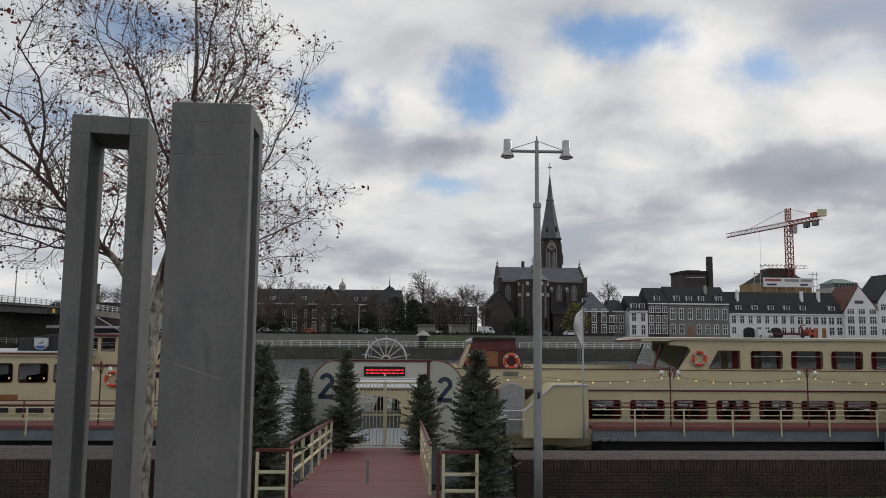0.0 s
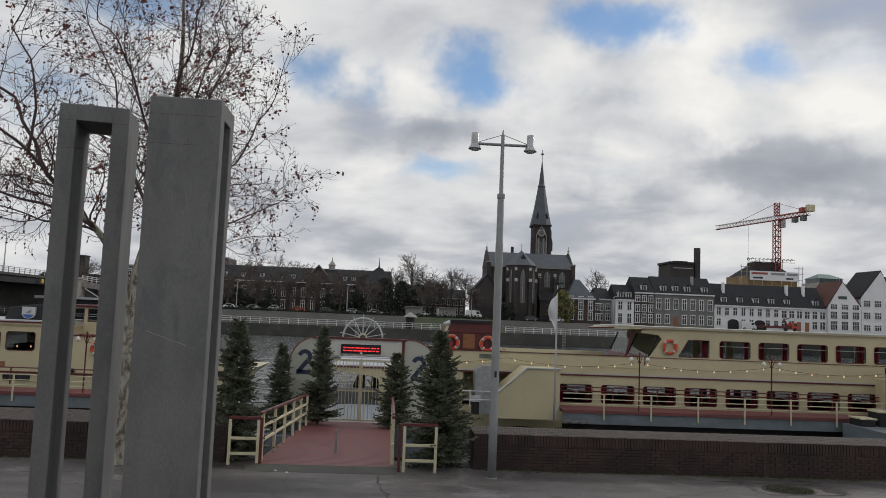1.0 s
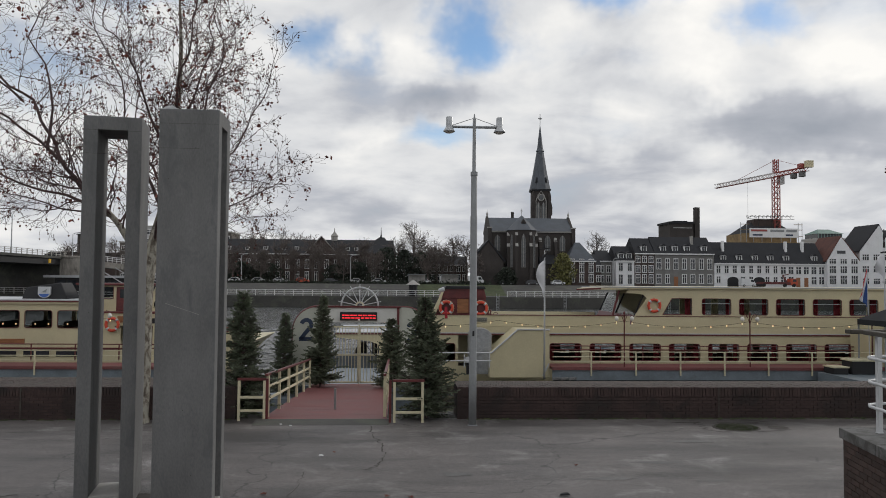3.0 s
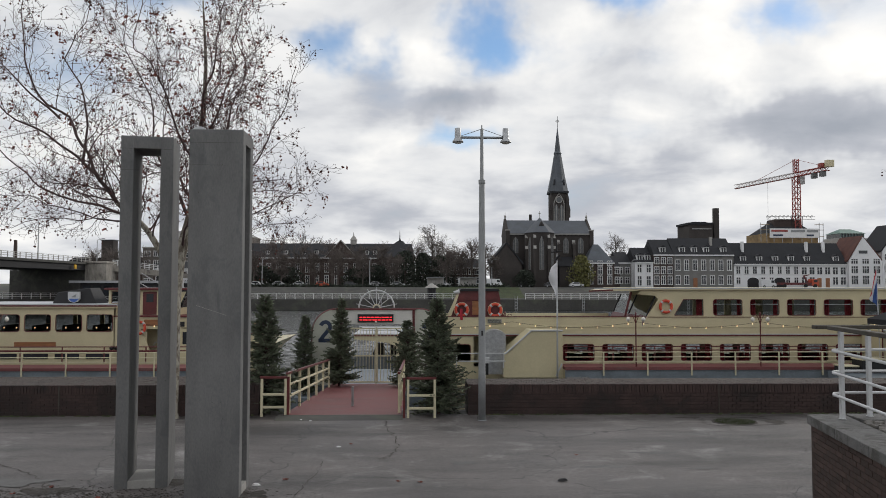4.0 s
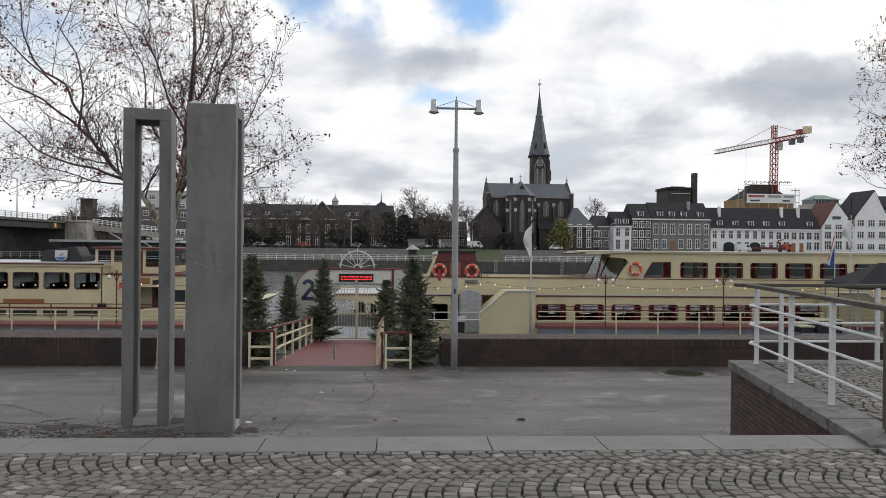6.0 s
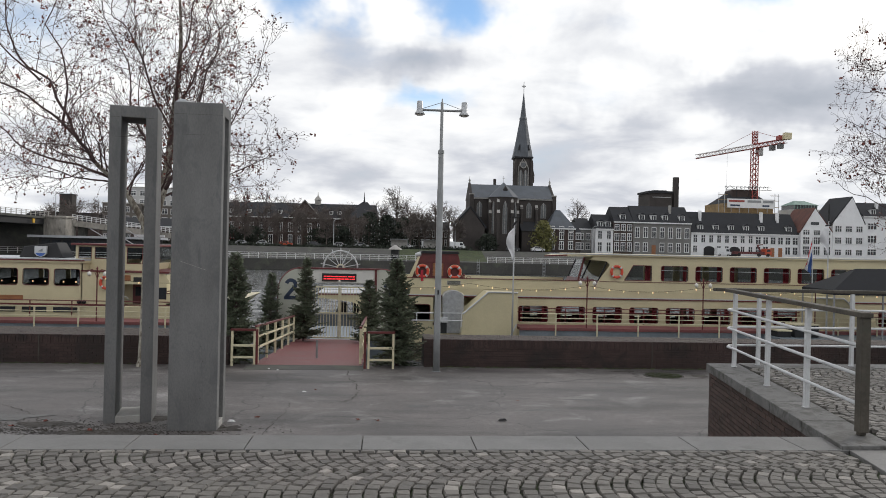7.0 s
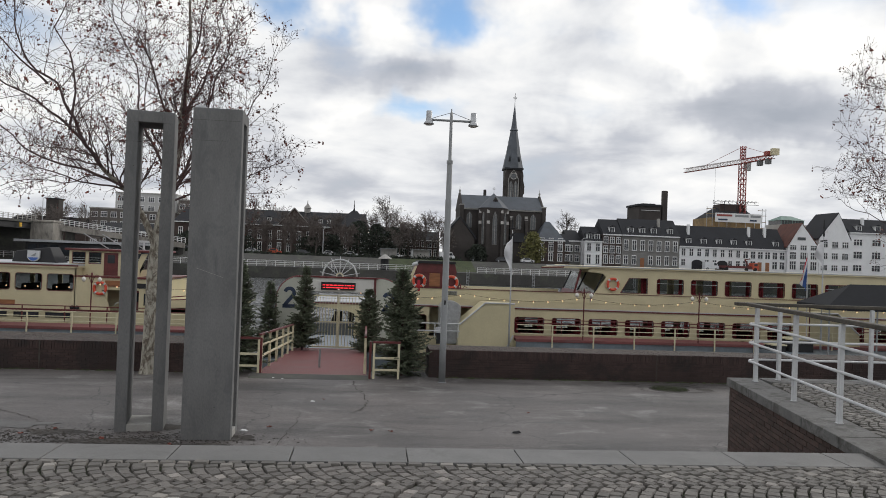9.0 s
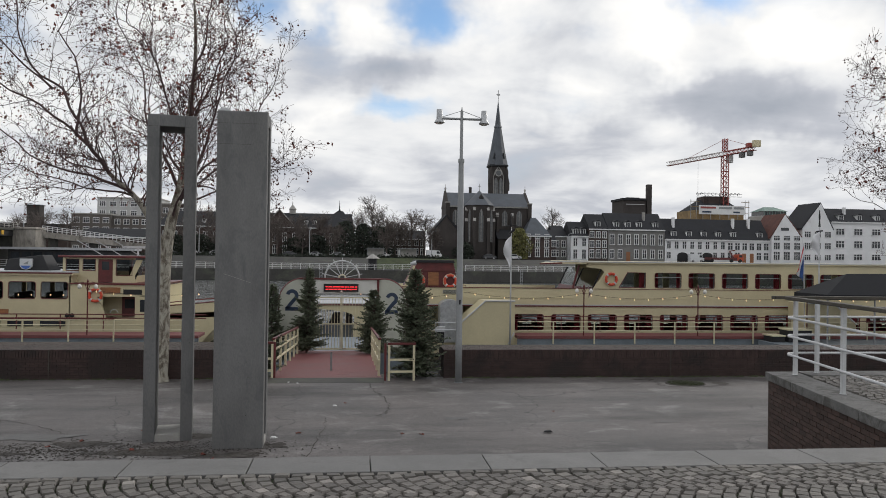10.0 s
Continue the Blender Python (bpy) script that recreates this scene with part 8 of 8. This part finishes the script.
def flat_block(x0, x1, y, top, wall, label, cols, floors):
    f = thing("apartment_block", ((x0 + x1) / 2, y, FAR), label, "apartment block", "apartment blocks across the river")
    part("body", Buf().box(x0, x1, y, y + 14, FAR, top), wall, f)
    part("parapet", Buf().box(x0 - 0.2, x1 + 0.2, y - 0.2, y + 14.2, top, top + 0.4), "stone_trim", f)
    for r in range(floors):
        for c in range(cols):
            x = x0 + (x1 - x0) * (c + 0.5) / cols
            z = FAR + 0.9 + r * (top - FAR - 0.5) / floors
            house_window(f, x, y, z, (x1 - x0) / cols * 0.55, 1.5)
    return f


flat_block(-88, -76, 250, 15.0, "flat_block", "grey brick apartment block with white windows", 4, 4)
flat_block(-76, -62, 252, 14.6, "flat_block", "grey brick apartment block with balconies", 5, 4)
flat_block(-84, -64, 262, 21.0, "flat_pale", "pale stepped apartment block rising behind", 6, 6)
flat_block(-62, -54, 256, 19.0, "flat_block", "dark brick apartment tower", 3, 5)
tower = thing("brick_tower_house", (-106, 262, FAR), "dark brick house with a square tower and low roofs", "building")
part("tower", Buf().box(-106.2, -102.2, 262, 266, FAR, 18.1), "church", tower)
part("tower_cap", Buf().box(-106.5, -101.9, 261.7, 266.3, 18.1, 18.4), "slate", tower)
part("hall", Buf().prism([(-122, FAR), (-88, FAR), (-88, 9.5), (-92, 12.2), (-116, 12.4), (-122, 8.6)], 264, 276), "slate", tower, "dark roofed hall")
part("low_wing", Buf().box(-104, -90, 258, 264, FAR, 7.5), "brick_house", tower)
chm = thing("factory_chimney", (-135, 262, FAR), "thin brown factory chimney far off", "chimney")
part("shaft", Buf().lathe((-135, 262, FAR), [(0.9, 0), (0.55, 15.5)], 8), "brick_house", chm)


def mast_lamp(x, y, z, h, arm):
    l = thing("road_lamp", (x, y, z), "slim grey road lamp with a curved arm", "street lamp", "road lamps across the river")
    part("pole", Buf().tube([(x, y, z), (x, y, z + h)], [0.14, 0.08], 6), "galv", l)
    part("arm", Buf().tube([(x, y, z + h), (x + arm * 0.5, y, z + h + 0.35), (x + arm, y, z + h + 0.4)], 0.07, 5), "galv", l)
    part("lantern", Buf().box(x + arm * 0.9, x + arm * 1.3, y - 0.2, y + 0.2, z + h + 0.3, z + h + 0.5), "steel_grey", l)


for x, y, z, h, a in ((-73, 150, 7.7, 8.0, -1.6), (-74, 128, 7.7, 8.0, -1.6), (-78, 190, FAR, 11.5, 1.4), (-36, 184, FAR, 6.5, 0.9), (-10, 184, FAR, 6.5, 0.9), (20, 186, FAR, 6.5, 0.9), (55, 186, FAR, 6.5, 0.9)):
    mast_lamp(x, y, z, h, a)


# ---- trees and hedges across the river ----
def far_tree(x, y, h, r, seed, bare=True, mat="far_twig", z=FAR):
    q = random.Random(seed)
    t = thing("far_tree", (x, y, z), ("bare grey-brown winter tree across the river" if bare else "dense dark evergreen tree across the river") if mat != "yellow_bush" else "yellow-green willow before the church", "tree", "trees across the river")
    wood, crown = Buf(), Buf()
    wood.tube([(x, y, z), (x + q.uniform(-0.2, 0.2), y, z + h * 0.4), (x + q.uniform(-0.4, 0.4), y, z + h * 0.95)], [h * 0.022, h * 0.015, 0.04], 6)
    if bare:
        for i in range(26):
            f = 0.28 + 0.7 * i / 26
            a = q.uniform(0, 2 * math.pi)
            reach = r * (1 - abs(f - 0.55) * 1.1) * q.uniform(0.7, 1.15)
            d = Vector((math.cos(a), math.sin(a) * 0.8, q.uniform(0.5, 1.1)))
            line = bent(q, (x, y, z + h * f * 0.85), d, max(reach, 0.8), 5, 0.13, 0.06)
            crown.tube(line, [h * 0.008, h * 0.006, h * 0.005, 0.05, 0.04, 0.03], 4, caps=False)
            for k in range(9):
                p = line[q.randint(1, 5)]
                d2 = side_heading(q, (line[-1] - line[0]).normalized(), 45)
                l2 = bent(q, p, d2, reach * q.uniform(0.25, 0.5) + 0.3, 3, 0.15, 0.05)
                crown.tube(l2, [0.045, 0.035, 0.03, 0.02], 3, caps=False)
                for _ in range(4):
                    p3 = l2[q.randint(1, 3)]
                    l3 = bent(q, p3, side_heading(q, (l2[-1] - l2[0]).normalized(), 45), q.uniform(0.4, 1.0), 2, 0.15, 0.04)
                    crown.tube(l3, [0.03, 0.025, 0.018], 3, caps=False)
    else:
        for i in range(1500):
            u, a = q.random(), q.uniform(0, 2 * math.pi)
            zz = q.uniform(0.03, 1.0)
            prof = math.sin(math.pi * min(1, zz * 0.8 + 0.16)) ** 0.7
            rr = r * prof * math.sqrt(u) * (1 + 0.22 * math.sin(3 * a + seed) + 0.15 * math.sin(7 * zz + a * 2))
            c = Vector((x + rr * math.cos(a), y + rr * math.sin(a), z + h * zz))
            s = q.uniform(0.15, 0.45)
            n = [Vector((q.gauss(0, 1), q.gauss(0, 1), q.gauss(0, 1))).normalized() * s for _ in range(3)]
            crown.add([c + n[0], c + n[1], c + n[2], c - n[0] * 0.7], [(0, 1, 2), (0, 2, 3), (1, 3, 2)])
    part("trunk", wood, "far_twig", t)
    part("crown", crown, mat, t)


specs = [(-39, 226, 15, 5.5), (-33, 228, 15.5, 5.5), (-27, 226, 14.5, 5), (-44, 224, 13, 5), (5.5, 204, 16.5, 5.5), (16.5, 208, 13.5, 4.5), (20, 206, 12.0, 4), (12.5, 214, 10, 4), (-32, 188, 8, 2.8), (-18, 187, 9.5, 3.0),
         (-24, 189, 8.5, 2.8), (-12, 188, 8, 2.6), (-4, 188, 8, 3.0), (9, 190, 9, 3.2), (62, 228, 16.5, 4.5), (-90, 232, 11.5, 6), (-98, 236, 11, 5), (-84, 236, 12, 5), (-140, 240, 8, 6), (-146, 238, 9, 6), (20.8, 187, 8, 2.5), (-39, 189, 9, 3), (-29, 200, 11, 4), (-21, 202, 12, 4), (-14.5, 200, 11, 4), (-8, 201, 11.5, 4), (-36, 201, 12, 4.5), (1.5, 200, 12, 4.5), (9.5, 203, 12, 4.5), (13, 200, 10, 4)]
for i, (x, y, h, r) in enumerate(specs):
    far_tree(x, y, h, r, 100 + i)
for i, (x, y, h, r) in enumerate([(-1.5, 194, 9.2, 4.0), (3.2, 196, 8.6, 3.6), (7.5, 198, 8.0, 3.5), (-32, 196, 5.0, 4.5), (-38, 195, 5.2, 4), (-14, 198, 4.8, 4.0), (-9, 197, 5.5, 4), (28.5, 187, 4.2, 2.6), (-44, 196, 5, 5)]):
    far_tree(x, y, h, r, 200 + i, False, "far_bush")
far_tree(42.8, 188, 8.0, 3.2, 300, False, "yellow_bush")
hedge = Buf()
q = random.Random(50)
for i in range(2600):
    x = q.uniform(-60, 24)
    c = Vector((x, 183 + q.gauss(0, 0.6), FAR + abs(q.gauss(0, 0.35))))
    s = q.uniform(0.15, 0.4)
    n = [Vector((q.gauss(0, 1), q.gauss(0, 1), q.gauss(0, 1))).normalized() * s for _ in range(3)]
    hedge.add([c + n[0], c + n[1], c + n[2], c - n[0]], [(0, 1, 2), (0, 2, 3), (1, 3, 2)])
tagged(part("low_hedge", hedge, "far_bush"), "low dark hedge above the far lawn", "hedge", "", "stuff")


# ---- parked vehicles ----
def car(x, y, kind, paint, label):
    c = thing("parked_" + kind, (x, y, FAR), label, kind, "vehicles parked across the river")
    if kind == "car":
        L, prof = 4.2, [(0, 0.3), (4.2, 0.3), (4.2, 0.75), (4.1, 0.9), (3.2, 0.98), (2.6, 1.42), (1.1, 1.45), (0.25, 1.0), (0.0, 0.85)]
        glass = [(0.55, 0.98), (2.95, 0.98), (2.5, 1.36), (1.15, 1.38)]
    else:
        L, prof = 5.4, [(0, 0.35), (5.4, 0.35), (5.4, 1.1), (5.0, 1.25), (4.4, 2.2), (0.1, 2.35), (0.0, 1.2)]
        glass = [(3.5, 1.35), (4.75, 1.35), (4.35, 2.0), (3.5, 2.0)]
    small = 0.80 if kind == "car" else 0.72                        # short hatchbacks and small vans
    prof, glass, L = [(u * small, v * 0.92) for u, v in prof], [(u * small, v * 0.92) for u, v in glass], L * small
    part("body", Buf().prism([(x + u, FAR + v) for u, v in prof], y, y + 1.75), paint, c, bevel=0.06)
    part("side_window", Buf().prism([(x + u, FAR + v) for u, v in glass], y - 0.02, y), "pane", c)
    for u in (0.19 * L, 0.79 * L):
        w = part("wheel", Buf().tube([(x + u, y - 0.03, FAR + 0.32), (x + u, y + 0.2, FAR + 0.32)], 0.32, 12), "tyre", c)
        part("rim", Buf().tube([(x + u, y - 0.05, FAR + 0.32), (x + u, y, FAR + 0.32)], 0.19, 8), "galv", w)


q = random.Random(61)
x = -45.0
paints = [("car_white", "white"), ("car_silver", "silver grey"), ("car_dark", "dark"), ("car_dark", "black"), ("car_white", "white")]
while x < 42:
    pt, nm = q.choice(paints)
    if q.random() < 0.80:
        if q.random() < 0.22 and x > 5:
            car(x, 186 + q.uniform(-0.3, 0.3), "van", "car_white", "white van parked on the far river front")
            x += 1.4
        else:
            car(x, 186 + q.uniform(-0.3, 0.3), "car", pt, nm + " car parked on the far river front")
    x += 5.4 + q.uniform(-0.4, 1.2)
car(-23.5, 185.5, "car", "car_red", "orange-red car parked on the far river front")
car(89.5, 190, "van", "car_white", "white van parked before the white house")
tr = thing("parked_truck", (97.5, 189, FAR), "flatbed truck with an orange-red cab", "truck")
part("bed", Buf().box(94, 102, 189, 191.2, FAR + 0.7, FAR + 1.3), "maroon", tr)
part("cab", Buf().prism([(102.1, FAR + 0.5), (103.9, FAR + 0.5), (103.9, FAR + 1.4), (103.5, FAR + 2.2), (102.1, FAR + 2.2)], 189, 191.2), "car_red", tr, "orange-red cab", bevel=0.06)
part("window", Buf().box(102.6, 103.5, 188.96, 189, FAR + 1.4, FAR + 2.0), "pane", tr)
part("loader", Buf().beam((101.5, 190, FAR + 1.3), (100.4, 190, FAR + 3.0), 0.3).beam((100.4, 190, FAR + 3.0), (101.9, 190, FAR + 3.3), 0.25), "maroon", tr)
for u in (95, 100.5, 102.9):
    part("wheel", Buf().tube([(u, 188.95, FAR + 0.48), (u, 189.3, FAR + 0.48)], 0.48, 12), "tyre", tr)
kiosk = thing("tall_bin", (4.6, 157, 0.2), "dark kiosk with a pale pointed roof on the far quay", "kiosk")
part("body", Buf().lathe((4.6, 157, 0.2), [(0.9, 0), (0.9, 2.4)], 8), "black", kiosk)
part("roof", Buf().lathe((4.6, 157, 0.2), [(1.5, 2.4), (1.3, 2.6), (0.1, 3.4)], 8), "stone_trim", kiosk, "pale pointed roof")
for x in (-2.0, 6.0):
    sh = thing("bus_shelter", (x + 8, 184, FAR), "grey glass bus shelter on the far road", "shelter", "bus shelters")
    part("panel", Buf().box(x + 6, x + 10, 184.5, 184.6, FAR + 0.2, FAR + 2.3), "stone_trim", sh)
    part("roof", Buf().box(x + 5.8, x + 10.2, 183.2, 184.8, FAR + 2.3, FAR + 2.45), "steel_grey", sh)
    for u in (6, 10):
        part("post", Buf().box(x + u - 0.06, x + u + 0.06, 183.3, 183.4, FAR, FAR + 2.3), "steel_grey", sh)
